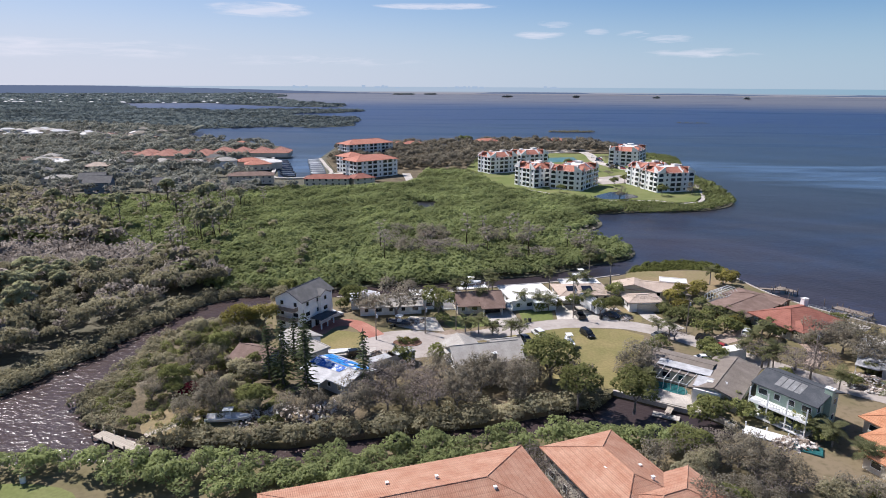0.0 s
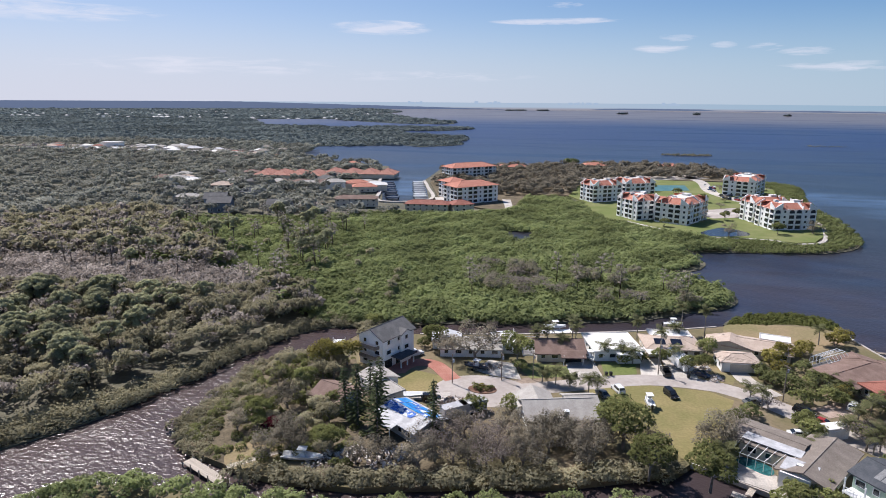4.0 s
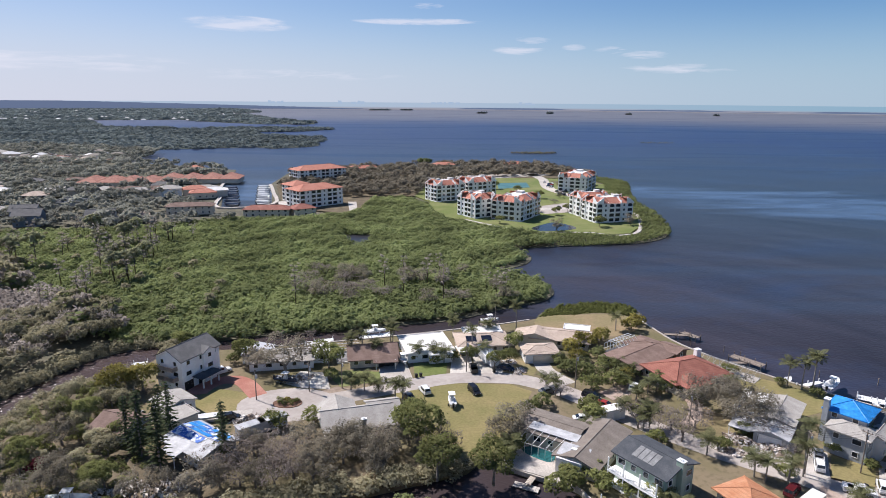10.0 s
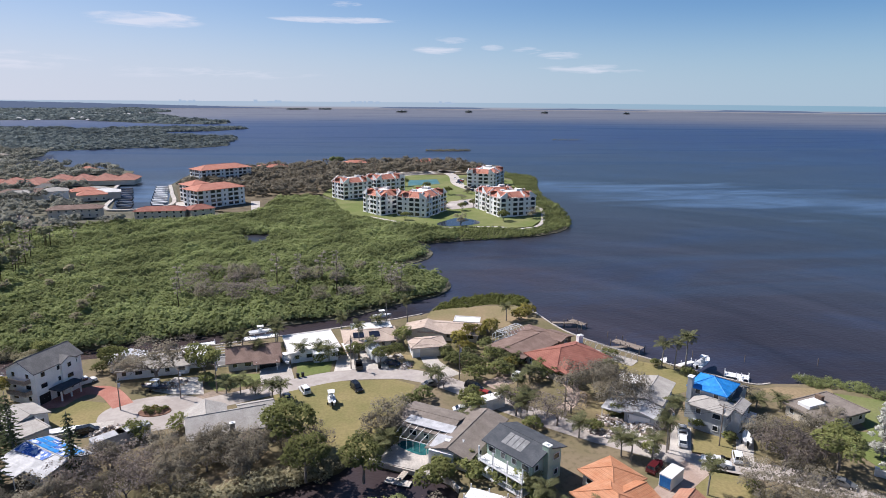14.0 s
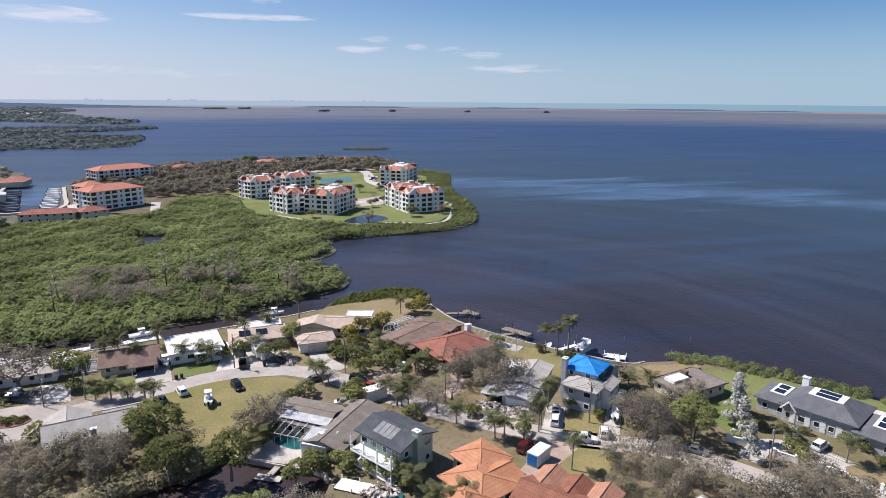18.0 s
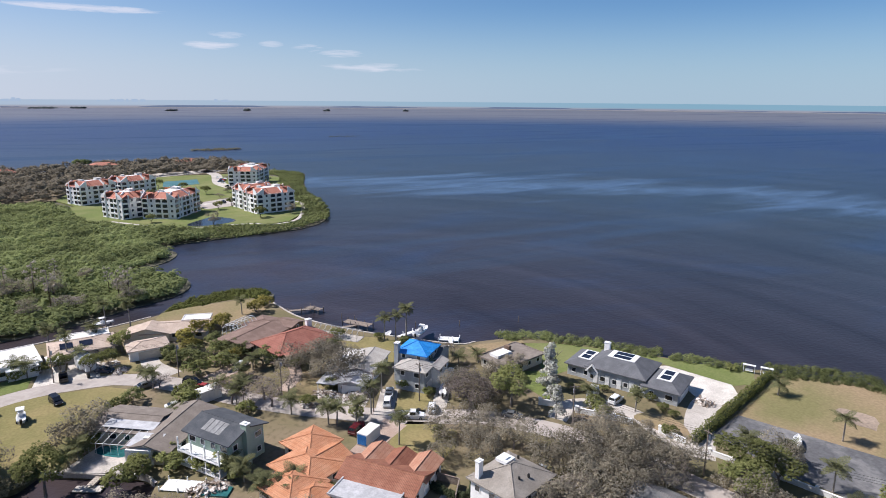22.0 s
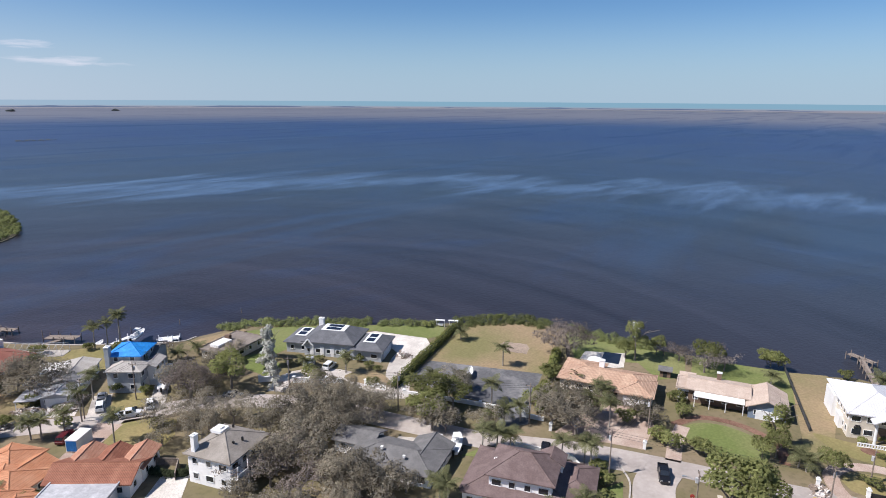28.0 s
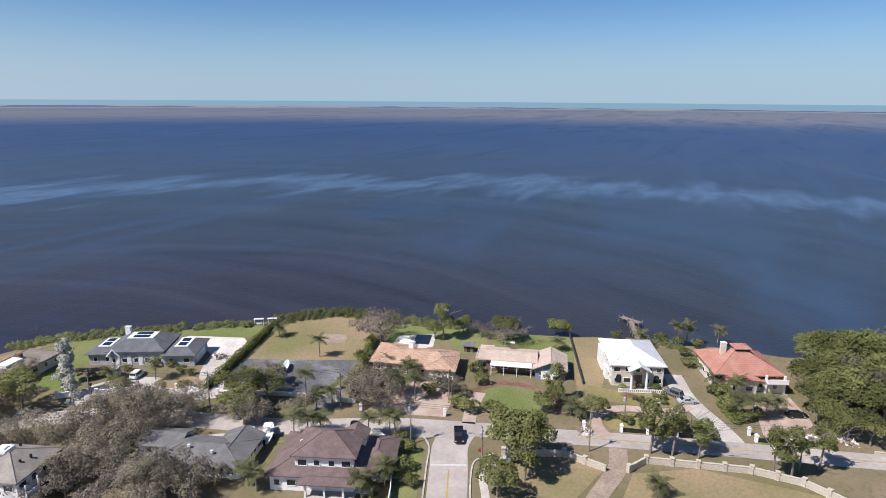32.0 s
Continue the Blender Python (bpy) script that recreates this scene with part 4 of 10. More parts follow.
scatter("town_trees", TOWN, 8.5, big, "town_leaves", "grey-green trees between the houses of the town", "woodland", 9, (0.6, 1.15), 0.4, density=0.80, holes=[[(-800, 742), (-362, 722), (-345, 792), (-800, 836)], [(-268, 515), (-135, 532), (-132, 592), (-268, 575)], [(-172, 452), (-124, 440), (-130, 500), (-165, 508)], [(-150, 380), (-40, 384), (-40, 408), (-150, 412)]])
scatter("town_trees", [(-800, 742), (-362, 722), (-345, 792), (-800, 836)], 9.0, big, "town_leaves", "grey-green trees between the yards of the town", "woodland", 39, (0.45, 0.85), 0.4, density=0.5)
CAPE_TREES = [(-104, 640), (-96, 530), (-76, 475), (-20, 470), (20, 480), (30, 560), (90, 600), (160, 620), (190, 612), (164, 694), (86, 712), (23, 684), (-36, 666)]
scatter("cape_trees", CAPE_TREES, 6.5, big, "oak_leaves", "bare grey-brown trees behind the apartments", "woodland", 10, (0.6, 1.12), 0.4, density=0.9)
mound = [leaf_cloud([(0, 0, 2, 8), (8, 3, 2, 7), (-6, 6, 1, 7), (-4, -7, 1, 6)], 26, 5.2, 90 + k, 0.9, squash=0.17) for k in range(3)]
FAR_WOOD = FAR_COAST[2:26] + [(-2500, 2300), (-1060, 900), (-520, 960)]
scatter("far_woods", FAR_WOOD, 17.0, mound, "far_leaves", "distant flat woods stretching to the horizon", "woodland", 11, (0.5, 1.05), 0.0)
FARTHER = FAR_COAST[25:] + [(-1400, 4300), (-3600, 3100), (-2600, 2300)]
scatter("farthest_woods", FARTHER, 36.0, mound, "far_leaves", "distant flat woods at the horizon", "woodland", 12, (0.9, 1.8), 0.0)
scatter("islet", closed([(18, 756), (30, 754), (34, 764), (26, 772), (18, 768)], 3), 3.0, dome, "mangrove", "small dark mangrove islet in the bay", "islet", 13, (1.2, 1.7), -0.4)
scatter("islet", closed([(150, 892), (186, 884), (214, 898), (190, 908), (160, 905)], 3), 5.0, dome, "wood_leaves", "low reef islet in the bay", "islet", 14, (0.6, 1.0), -0.4)
scatter("islet", closed([(410, 1130), (450, 1120), (480, 1135), (440, 1146)], 3), 8.0, dome, "wood_leaves", "low reef islet in the bay", "islet", 15, (0.5, 0.8), -0.5)
for k, (x_, y_, w_) in enumerate(((349, 3518, 26), (724, 3529, 18), (1138, 3434, 16), (-267, 4300, 70), (-90, 4350, 40), (1560, 3300, 14))):
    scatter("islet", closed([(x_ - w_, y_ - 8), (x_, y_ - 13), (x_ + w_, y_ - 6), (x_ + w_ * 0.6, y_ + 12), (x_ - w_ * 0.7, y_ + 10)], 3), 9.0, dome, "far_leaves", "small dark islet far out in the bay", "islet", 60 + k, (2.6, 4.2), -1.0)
FRONT = [(-84, 72), (-80.5, 84), (-77.5, 90.5), (-66, 92.5), (-46, 91.5), (-28, 91.5), (-9, 96), (10, 99.5), (30, 103), (46, 99.5), (41, 96), (24, 97), (10, 92.5), (-8, 87.5), (-24, 83), (-48, 85), (-62, 89), (-73, 87.5), (-76, 78), (-77, 66)]
scatter("creekside_thicket", FRONT, 2.7, hedge_like, "mangrove", "dense green thicket along the near bank of the creek", "thicket", 16, (0.6, 0.95), 0.6)
SOUTH_BANK = [(-61, 103), (-70, 108.5), (-75, 116), (-73, 124), (-73, 134), (-73, 146), (-69, 156.5), (-56, 164), (-50, 163), (-60, 154), (-66, 144), (-66, 118), (-60, 106)]
scatter("creek_bank_growth", SOUTH_BANK, 1.9, small, "wood_leaves", "tangled growth on the creek bank", "shrubs", 18, (0.45, 0.85), 0.1)
scatter("undergrowth", [(-70, 114), (-69, 146), (-60, 156), (-46, 158), (-44, 140), (-34, 130), (-30, 112), (-50, 103), (-62, 104)], 2.5, small, "green_leaves", "low tangled undergrowth on the point", "shrubs", 28, (0.3, 0.62), 0.9, density=0.7)
NOTCH = [(-54, 97), (-45, 99), (-28, 99), (-9, 103.5), (10, 107), (34, 115), (34, 119), (10, 111), (-9, 107.5), (-28, 103), (-45, 103), (-50, 101)]
scatter("canal_bank_growth", NOTCH, 2.4, small, "wood_leaves", "tangled growth on the canal bank", "shrubs", 19, (0.7, 1.1), 0.6)

# towns beyond the bay: a far skyline that glows in its painted haze colour
mt_, nt, ps = material("glowing_hazy_towers")
em = nt.nodes.new("ShaderNodeEmission")
em.inputs[0].default_value, em.inputs[1].default_value = (0.44, 0.53, 0.63, 1), 0.65
nt.links.new(em.outputs[0], nt.nodes["Material Output"].inputs[0])
rs = np.random.default_rng(41)
bm = bmesh.new()
for c_, w_, n_, h_ in ((-0.103, 0.016, 9, 15), (-0.21, 0.012, 5, 12), (0.03, 0.02, 12, 9), (0.17, 0.012, 6, 12)):
    for k in range(n_):
        a_ = c_ + w_ * rs.normal()
        box(bm, 4740 * math.sin(a_), 4740 * math.cos(a_), 38, 14 + 16 * rs.random(), 10, 10 + h_ * rs.random(), math.degrees(-a_))
ob = tagged(part("skyline", bm, mt_), "hazy towers of a town far beyond the bay", "skyline", kind="stuff")
ob.visible_shadow = False

# ---- kinds of things ----
WINDOW_MESH = {}


def window_meshes(w, h):
    """A frame and its pane, shared between windows of one size."""
    key = (round(w, 1), round(h, 1))
    if key not in WINDOW_MESH:
        t = 0.1
        bf = bmesh.new()
        loops = []
        for y, i in ((-0.1, 0), (-0.1, 1), (0.04, 1), (0.04, 0)):
            e = t * i
            loops.append([bf.verts.new(q) for q in ((-w / 2 + e, y, e), (w / 2 - e, y, e), (w / 2 - e, y, h - e), (-w / 2 + e, y, h - e))])
        for a, b in zip(loops, loops[1:] + loops[:1]):
            for k in range(4):
                bf.faces.new((a[k], a[(k + 1) % 4], b[(k + 1) % 4], b[k]))
        bmesh.ops.recalc_face_normals(bf, faces=bf.faces[:])
        bp = boxes((0, 0.0, t, w - 2 * t, 0.05, h - 2 * t))
        out = []
        for n, b, mt in (("window_frame", bf, "white_trim"), ("pane", bp, "glass")):
            me = bpy.data.meshes.new(n)
            b.normal_update()
            b.to_mesh(me)
            b.free()
            me.materials.append(M[mt])
            out.append(me)
        WINDOW_MESH[key] = out
    return WINDOW_MESH[key]


def window(parent, x, y, z, rz, w=1.2, h=1.2):
    """A window whose outer face looks along -y before it is turned by rz."""
    f, p = window_meshes(w, h)
    fr = part("window", f, None, parent, m=pose(x, y, z, 0, 0, rz))
    part("pane", p, None, fr)
    return fr


def door(parent, x, y, z, rz, w=1.0, h=2.1, mat="white_trim", name="door", label=""):
    bm = boxes((0, 0, 0, w, 0.1, h))
    if w > 2:
        for k in range(4):
            box(bm, 0, -0.04, 0.08 + k * h / 4, w - 0.16, 0.06, h / 4 - 0.1)
    else:
        box(bm, 0, -0.04, 0.15, w * 0.7, 0.06, h * 0.38)
        box(bm, 0, -0.04, h * 0.55, w * 0.7, 0.06, h * 0.36)
    return part(name, bm, M[mat], parent, label, pose(x, y, z, 0, 0, rz))


def hip_roof(w, d, z, rise, over, thick=0.22):
    """A hip roof over w x d, with eaves and a fascia, its ridge along the longer side."""
    bm = bmesh.new()
    a, b = w / 2 + over, d / 2 + over
    r = max(abs(a) - abs(b), 0.0), max(abs(b) - abs(a), 0.0)
    e = [bm.verts.new(q) for q in ((-a, -b, z), (a, -b, z), (a, b, z), (-a, b, z))]
    u = [bm.verts.new((v.co.x, v.co.y, z - thick)) for v in e]
    if a >= b:
        p, q = bm.verts.new((-max(r[0], 0.01), 0, z + rise)), bm.verts.new((max(r[0], 0.01), 0, z + rise))
        fs = ((e[0], e[1], q, p), (e[1], e[2], q), (e[2], e[3], p, q), (e[3], e[0], p))
    else:
        p, q = bm.verts.new((0, -r[1], z + rise)), bm.verts.new((0, r[1], z + rise))
        fs = ((e[0], e[1], p), (e[1], e[2], q, p), (e[2], e[3], q), (e[3], e[0], p, q))
    for f in fs:
        bm.faces.new(f)
    for k in range(4):
        bm.faces.new((u[k], u[(k + 1) % 4], e[(k + 1) % 4], e[k]))
    bm.faces.new(u[::-1])
    return bm


def gable_roof(w, d, z, rise, over, thick=0.22):
    """A gable roof with its ridge along x."""
    bm = bmesh.new()
    a, b = w / 2 + over, d / 2 + over
    rows = []
    for x in (-a, a):
        rows.append([bm.verts.new(q) for q in ((x, -b, z - 0.12), (x, 0, z + rise), (x, b, z - 0.12), (x, b, z - 0.12 - thick), (x, 0, z + rise - thick), (x, -b, z - 0.12 - thick))])
    l, r = rows
    for k in range(6):
        j = (k + 1) % 6
        bm.faces.new((l[j], l[k], r[k], r[j]))
    bm.faces.new((l[0], l[1], l[4], l[5]))
    bm.faces.new((l[1], l[2], l[3], l[4]))
    bm.faces.new((r[5], r[4], r[1], r[0]))
    bm.faces.new((r[4], r[3], r[2], r[1]))
    return bm


def deck_roof(w, d, z, pitch, over, inset, thick=0.22):
    """A hip roof cut off flat at the top."""
    bm = bmesh.new()
    a, b = w / 2 + over, d / 2 + over
    rings = [[bm.verts.new((sx * (a - k), sy * (b - k), zz)) for sx, sy in ((-1, -1), (1, -1), (1, 1), (-1, 1))] for k, zz in ((0, z - thick), (0, z), (inset, z + inset * pitch))]
    for lo, hi in zip(rings, rings[1:]):
        for k in range(4):
            bm.faces.new((lo[k], lo[(k + 1) % 4], hi[(k + 1) % 4], hi[k]))
    bm.faces.new(rings[2])
    bm.faces.new(rings[0][::-1])
    return bm


def ridge_caps(w, d, z, rise, over, kind):
    """The raised caps along the ridge and the hips."""
    bm = bmesh.new()
    a, b = w / 2 + over, d / 2 + over
    if kind == "gable":
        tube(bm, (-a, 0, z + rise), (a, 0, z + rise), 0.12, 0.12, 5)
        return bm
    r = max(a - b, 0.01), max(b - a, 0.01)
    if a >= b:
        p, q = (-r[0], 0, z + rise), (r[0], 0, z + rise)
        near = {(-1, -1): p, (-1, 1): p, (1, -1): q, (1, 1): q}
    else:
        p, q = (0, -r[1], z + rise), (0, r[1], z + rise)
        near = {(-1, -1): p, (1, -1): p, (-1, 1): q, (1, 1): q}
    tube(bm, p, q, 0.12, 0.12, 5)
    for (sx, sy), t in near.items():
        tube(bm, (sx * a, sy * b, z), t, 0.10, 0.12, 5)
    return bm


def block(root, x, y, w, d, h, wall="white_wall", roof="grey_shingle", kind="hip", pitch=0.35, over=0.6, rz=0.0, z=0.0, storeys=1, windows="nsew", cap=True, gap=3.0, rmat_label="", inset=2.0):
    """One block of a house: walls, roof and its windows, under the house."""
    m = pose(x, y, z, 0, 0, rz)
    bw = boxes((0, 0, 0, w, d, h))
    if kind == "gable":
        rise = pitch * d / 2
        for sx in (-1, 1):
            v = [bw.verts.new(q) for q in ((sx * w / 2, -d / 2, h), (sx * w / 2, d / 2, h), (sx * w / 2, 0, h + rise - 0.05),
                                           (sx * (w / 2 - 0.2), -d / 2, h), (sx * (w / 2 - 0.2), d / 2, h), (sx * (w / 2 - 0.2), 0, h + rise - 0.05))]
            bw.faces.new(v[:3] if sx > 0 else v[2::-1])
            bw.faces.new(v[5:2:-1] if sx > 0 else v[3:])
            bw.faces.new((v[0], v[2], v[5], v[3]))
            bw.faces.new((v[1], v[4], v[5], v[2]))
    wob = part("wall", bw, M[wall], root, m=m)
    if kind == "hip":
        rise = pitch * min(w, d) / 2
        rob = part("roof", hip_roof(w, d, h, rise, over), M[roof], root, rmat_label, m)
    elif kind == "deck":
        rob = part("roof", deck_roof(w, d, h, pitch, over, inset), M[roof], root, rmat_label, m)
        cap = False
    elif kind == "gable":
        rob = part("roof", gable_roof(w, d, h, rise, over), M[roof], root, rmat_label, m)
    else:
        bf = boxes((0, 0, h, w + 2 * over, d + 2 * over, 0.28))
        t = 0.25
        for q in ((0, -d / 2 - over + t / 2, h + 0.28, w + 2 * over, t, 0.16), (0, d / 2 + over - t / 2, h + 0.28, w + 2 * over, t, 0.16),
                  (-w / 2 - over + t / 2, 0, h + 0.28, t, d + 2 * over - 2 * t, 0.16), (w / 2 + over - t / 2, 0, h + 0.28, t, d + 2 * over - 2 * t, 0.16)):
            box(bf, *q)
        rob = part("roof", bf, M[roof], root, rmat_label, m)
        cap = False
    if cap:
        part("ridge_cap", ridge_caps(w, d, h, rise, over, kind), M[roof], rob)
    sh = h / storeys
    for side, (ox, oy, ln, turn) in {"s": (0, -d / 2, w, 0), "n": (0, d / 2, w, 180), "e": (w / 2, 0, d, 90), "w": (-w / 2, 0, d, -90)}.items():
        if side not in windows:
            continue
        n = max(int(ln / gap), 1)
        for s in range(storeys):
            for k in range(n):
                u = (k + 0.5 - n / 2) * ln / n
                dx, dy = (u, 0) if side in "sn" else (0, u)
                ww = 1.8 if (k + s) % 3 == 1 else 1.2
                window(wob, ox + dx, oy + dy, s * sh + 0.95, turn, ww, 1.3)
    return rob


def chimney(root, x, y, z, h, s=0.9, mat="white_wall"):
    c = part("chimney", boxes((x, y, z, s, s * 0.75, h)), M[mat], root)
    part("chimney_cap", boxes((x, y, z + h, s + 0.2, s * 0.75 + 0.2, 0.14), (x, y, z + h + 0.14, s * 0.4, s * 0.35, 0.18)), M["white_trim"], c)
    return c


def slab_on_roof(root, name, pts, mat, thick=0.08, label="", parent=None):
    """A thin panel lying on a roof, by its corners."""
    bm = bmesh.new()
    p = [Vector(q) for q in pts]
    n = (p[1] - p[0]).cross(p[2] - p[0]).normalized()
    if n.z < 0:
        n = -n
    lo = [bm.verts.new(q + n * 0.02) for q in p]
    hi = [bm.verts.new(q + n * (0.02 + thick)) for q in p]
    bm.faces.new(hi)
    for k in range(len(p)):
        j = (k + 1) % len(p)
        bm.faces.new((lo[k], lo[j], hi[j], hi[k]))
    bmesh.ops.recalc_face_normals(bm, faces=bm.faces[:])
    return part(name, bm, M[mat], parent or root, label)


def vents(root, spots):
    for x, y, z in spots:
        part("roof_vent", boxes((x, y, z, 0.35, 0.35, 0.4), (x, y, z + 0.4, 0.5, 0.5, 0.08)), M["white_trim"], root)


# cars
def car_meshes(kind):
    L, W, H, hood = {"sedan": (4.7, 1.82, 1.42, 1.25), "suv": (4.8, 1.92, 1.75, 1.1), "pickup": (5.7, 1.98, 1.85, 1.35), "van": (5.9, 2.05, 2.6, 0.7)}[kind]
    zb, zs = 0.28, (0.92 if kind != "pickup" else 1.08)
    if kind == "van":
        zs = 1.15

    def loft(sections, bev=0.0):
        bm = bmesh.new()
        rings = []
        for x, hw, z0, z1, top in sections:
            rings.append([bm.verts.new(q) for q in ((x, -hw, z0), (x, -hw, (z0 + z1) / 2), (x, -hw * top, z1), (x, hw * top, z1), (x, hw, (z0 + z1) / 2), (x, hw, z0))])
        for a, b in zip(rings, rings[1:]):
            for k in range(6):
                bm.faces.new((a[k], b[k], b[(k + 1) % 6], a[(k + 1) % 6]))
        bm.faces.new(rings[0])
        bm.faces.new(rings[-1][::-1])
        bmesh.ops.recalc_face_normals(bm, faces=bm.faces[:])
        return bm

    h = L / 2
    w = W / 2
    body = loft([(-h, w * 0.86, zb + 0.12, zs - 0.12, 0.94), (-h + 0.18, w * 0.97, zb, zs - 0.02, 0.95), (-h + 0.9, w, zb, zs, 0.95), (h - hood, w, zb, zs, 0.95),
                 (h - 0.35, w * 0.95, zb, zs - 0.14, 0.93), (h, w * 0.8, zb + 0.1, zs - 0.3, 0.92)])
    if kind == "pickup":
        cab = [(-0.75, w * 0.9, zs - 0.02, zs + 0.02, 0.98), (-0.6, w * 0.88, zs - 0.02, H, 0.84), (0.7, w * 0.88, zs - 0.02, H, 0.84), (1.45, w * 0.9, zs - 0.02, zs + 0.02, 0.95)]
        box(body, -h + 1.0, 0, zs - 0.02, 1.7, W * 0.86, 0.02)
        for s in (-1, 1):
            box(body, -h + 1.0, s * w * 0.88, zs, 1.95, 0.14, 0.18)
        box(body, -h + 0.08, 0, zs - 0.05, 0.12, W * 0.86, 0.22)
    elif kind == "sedan":
        cab = [(-h + 0.55, w * 0.86, zs - 0.02, zs + 0.03, 0.9), (-h + 1.35, w * 0.84, zs - 0.02, H, 0.80), (0.35, w * 0.84, zs - 0.02, H, 0.80), (h - hood + 0.15, w * 0.88, zs - 0.02, zs + 0.02, 0.9)]
    elif kind == "van":
        cab = [(-h + 0.03, w * 0.98, zs - 0.02, H - 0.12, 0.93), (-h + 0.3, w * 0.98, zs - 0.02, H, 0.92), (h - 1.7, w * 0.98, zs - 0.02, H, 0.92), (h - 0.75, w * 0.92, zs - 0.02, zs + 0.05, 0.95)]
    else:
        cab = [(-h + 0.08, w * 0.88, zs - 0.02, zs + 0.1, 0.95), (-h + 0.4, w * 0.88, zs - 0.02, H, 0.84), (0.55, w * 0.88, zs - 0.02, H, 0.84), (h - hood + 0.12, w * 0.9, zs - 0.02, zs + 0.02, 0.92)]
    cabin = loft(cab)
    x0, x1 = cab[1][0], cab[2][0]
    zt = cab[1][3]
    z0 = zs + 0.06 if kind != "van" else zs + 0.35
    if kind == "van":
        x0 = h - 2.2
    panes = {}

    def pane(vs, off):
        bm = bmesh.new()
        a = [bm.verts.new(q) for q in vs]
        b = [bm.verts.new((v.co.x, v.co.y + off[0], v.co.z + off[1])) for v in a]
        bm.faces.new(b)
        for i in range(4):
            bm.faces.new((a[i], a[(i + 1) % 4], b[(i + 1) % 4], b[i]))
        bmesh.ops.recalc_face_normals(bm, faces=bm.faces[:])
        return bm

    for s, nm in ((-1, "side_window"), (1, "side_glass")):
        ya, yb = s * (w * 0.885), s * (w * 0.80 if kind != "van" else w * 0.97)
        panes[nm] = pane(((x0 + 0.06, ya, z0), (x1 - 0.06, ya, z0), (x1 - 0.06, yb + s * 0.03, zt - 0.1), (x0 + 0.06, yb + s * 0.03, zt - 0.1)), (s * 0.03, 0))
    (xa, _, _, za, _), (xb, _, _, zb2, _) = cab[2], cab[3]
    panes["windscreen"] = pane(((xa + 0.08, -w * 0.68, za - 0.07), (xa + 0.08, w * 0.68, za - 0.07), (xb - 0.04, w * 0.78, zb2 + 0.07), (xb - 0.04, -w * 0.78, zb2 + 0.07)), (0, 0.06))
    if kind != "van":
        panes["rear_window"] = pane(((cab[1][0] - 0.06, -w * 0.66, za - 0.07), (cab[1][0] - 0.06, w * 0.66, za - 0.07), (cab[0][0] + 0.06, w * 0.76, max(cab[0][3] + 0.07, zs + 0.09)), (cab[0][0] + 0.06, -w * 0.76, max(cab[0][3] + 0.07, zs + 0.09))), (0, 0.06))
    out = {}
    for n, b in [("body", body), ("cabin", cabin)] + list(panes.items()):
        me = bpy.data.meshes.new(n)
        b.normal_update()
        b.to_mesh(me)
        b.free()
        if n in panes:
            me.materials.append(M["glass"])
        out[n] = me
    out["panes"] = list(panes)
    tyre = bmesh.new()
    tube(tyre, (0, -0.12, 0), (0, 0.12, 0), 0.34, 0.34, 14)
    rim = bmesh.new()
    tube(rim, (0, -0.135, 0), (0, 0.135, 0), 0.2, 0.2, 10)
    lamp = boxes((0, 0, 0, 0.1, 0.38, 0.14))
    for n, b, mt in (("wheel", tyre, "rubber"), ("rim", rim, "chrome"), ("headlight", lamp, "lamp_glass")):
        me = bpy.data.meshes.new(n)
        b.normal_update()
        b.to_mesh(me)
        b.free()
        me.materials.append(M[mt])
        out[n] = me
    out["size"] = (L, W, zs)
    return out


CAR = {}


def car(x, y, rot, colour, kind="suv", label="", z=GROUND + 0.05, far=False):
    """A parked car, its nose along +x before the turn."""
    key = kind
    if key not in CAR:
        CAR[key] = car_meshes(kind)
    c = CAR[key]
    pk = (kind, colour)
    if pk not in CAR:
        CAR[pk] = {}
        for n in ("body", "cabin"):
            me = c[n].copy()
            me.materials.append(M["paint_" + colour])
            CAR[pk][n] = me
    name = {"sedan": "car", "suv": "suv", "pickup": "pickup_truck", "van": "van"}[kind]
    r = thing(name, x, y, rot, z, label or f"{colour.replace('_', ' ')} {name.replace('_', ' ')} parked in the neighbourhood", "car" if kind != "van" else "van")
    part("body", CAR[pk]["body"], None, r)
    part("cabin", CAR[pk]["cabin"], None, r)
    for n in c["panes"][:3] if far else c["panes"]:
        part(n.replace("side_glass", "side_window"), c[n], None, r)
    L, W, zs = c["size"]
    for sx in (-0.31, 0.31):
        for sy in (-1, 1):
            wh = part("wheel", c["wheel"], None, r, m=pose(sx * L, sy * (W / 2 - 0.1), 0.34))
            if not far:
                part("rim", c["rim"], None, wh)
    for sy in () if far else (-1, 1):
        part("headlight", c["headlight"], None, r, m=pose(L / 2 - 0.12, sy * W * 0.33, zs - 0.36))
    return r


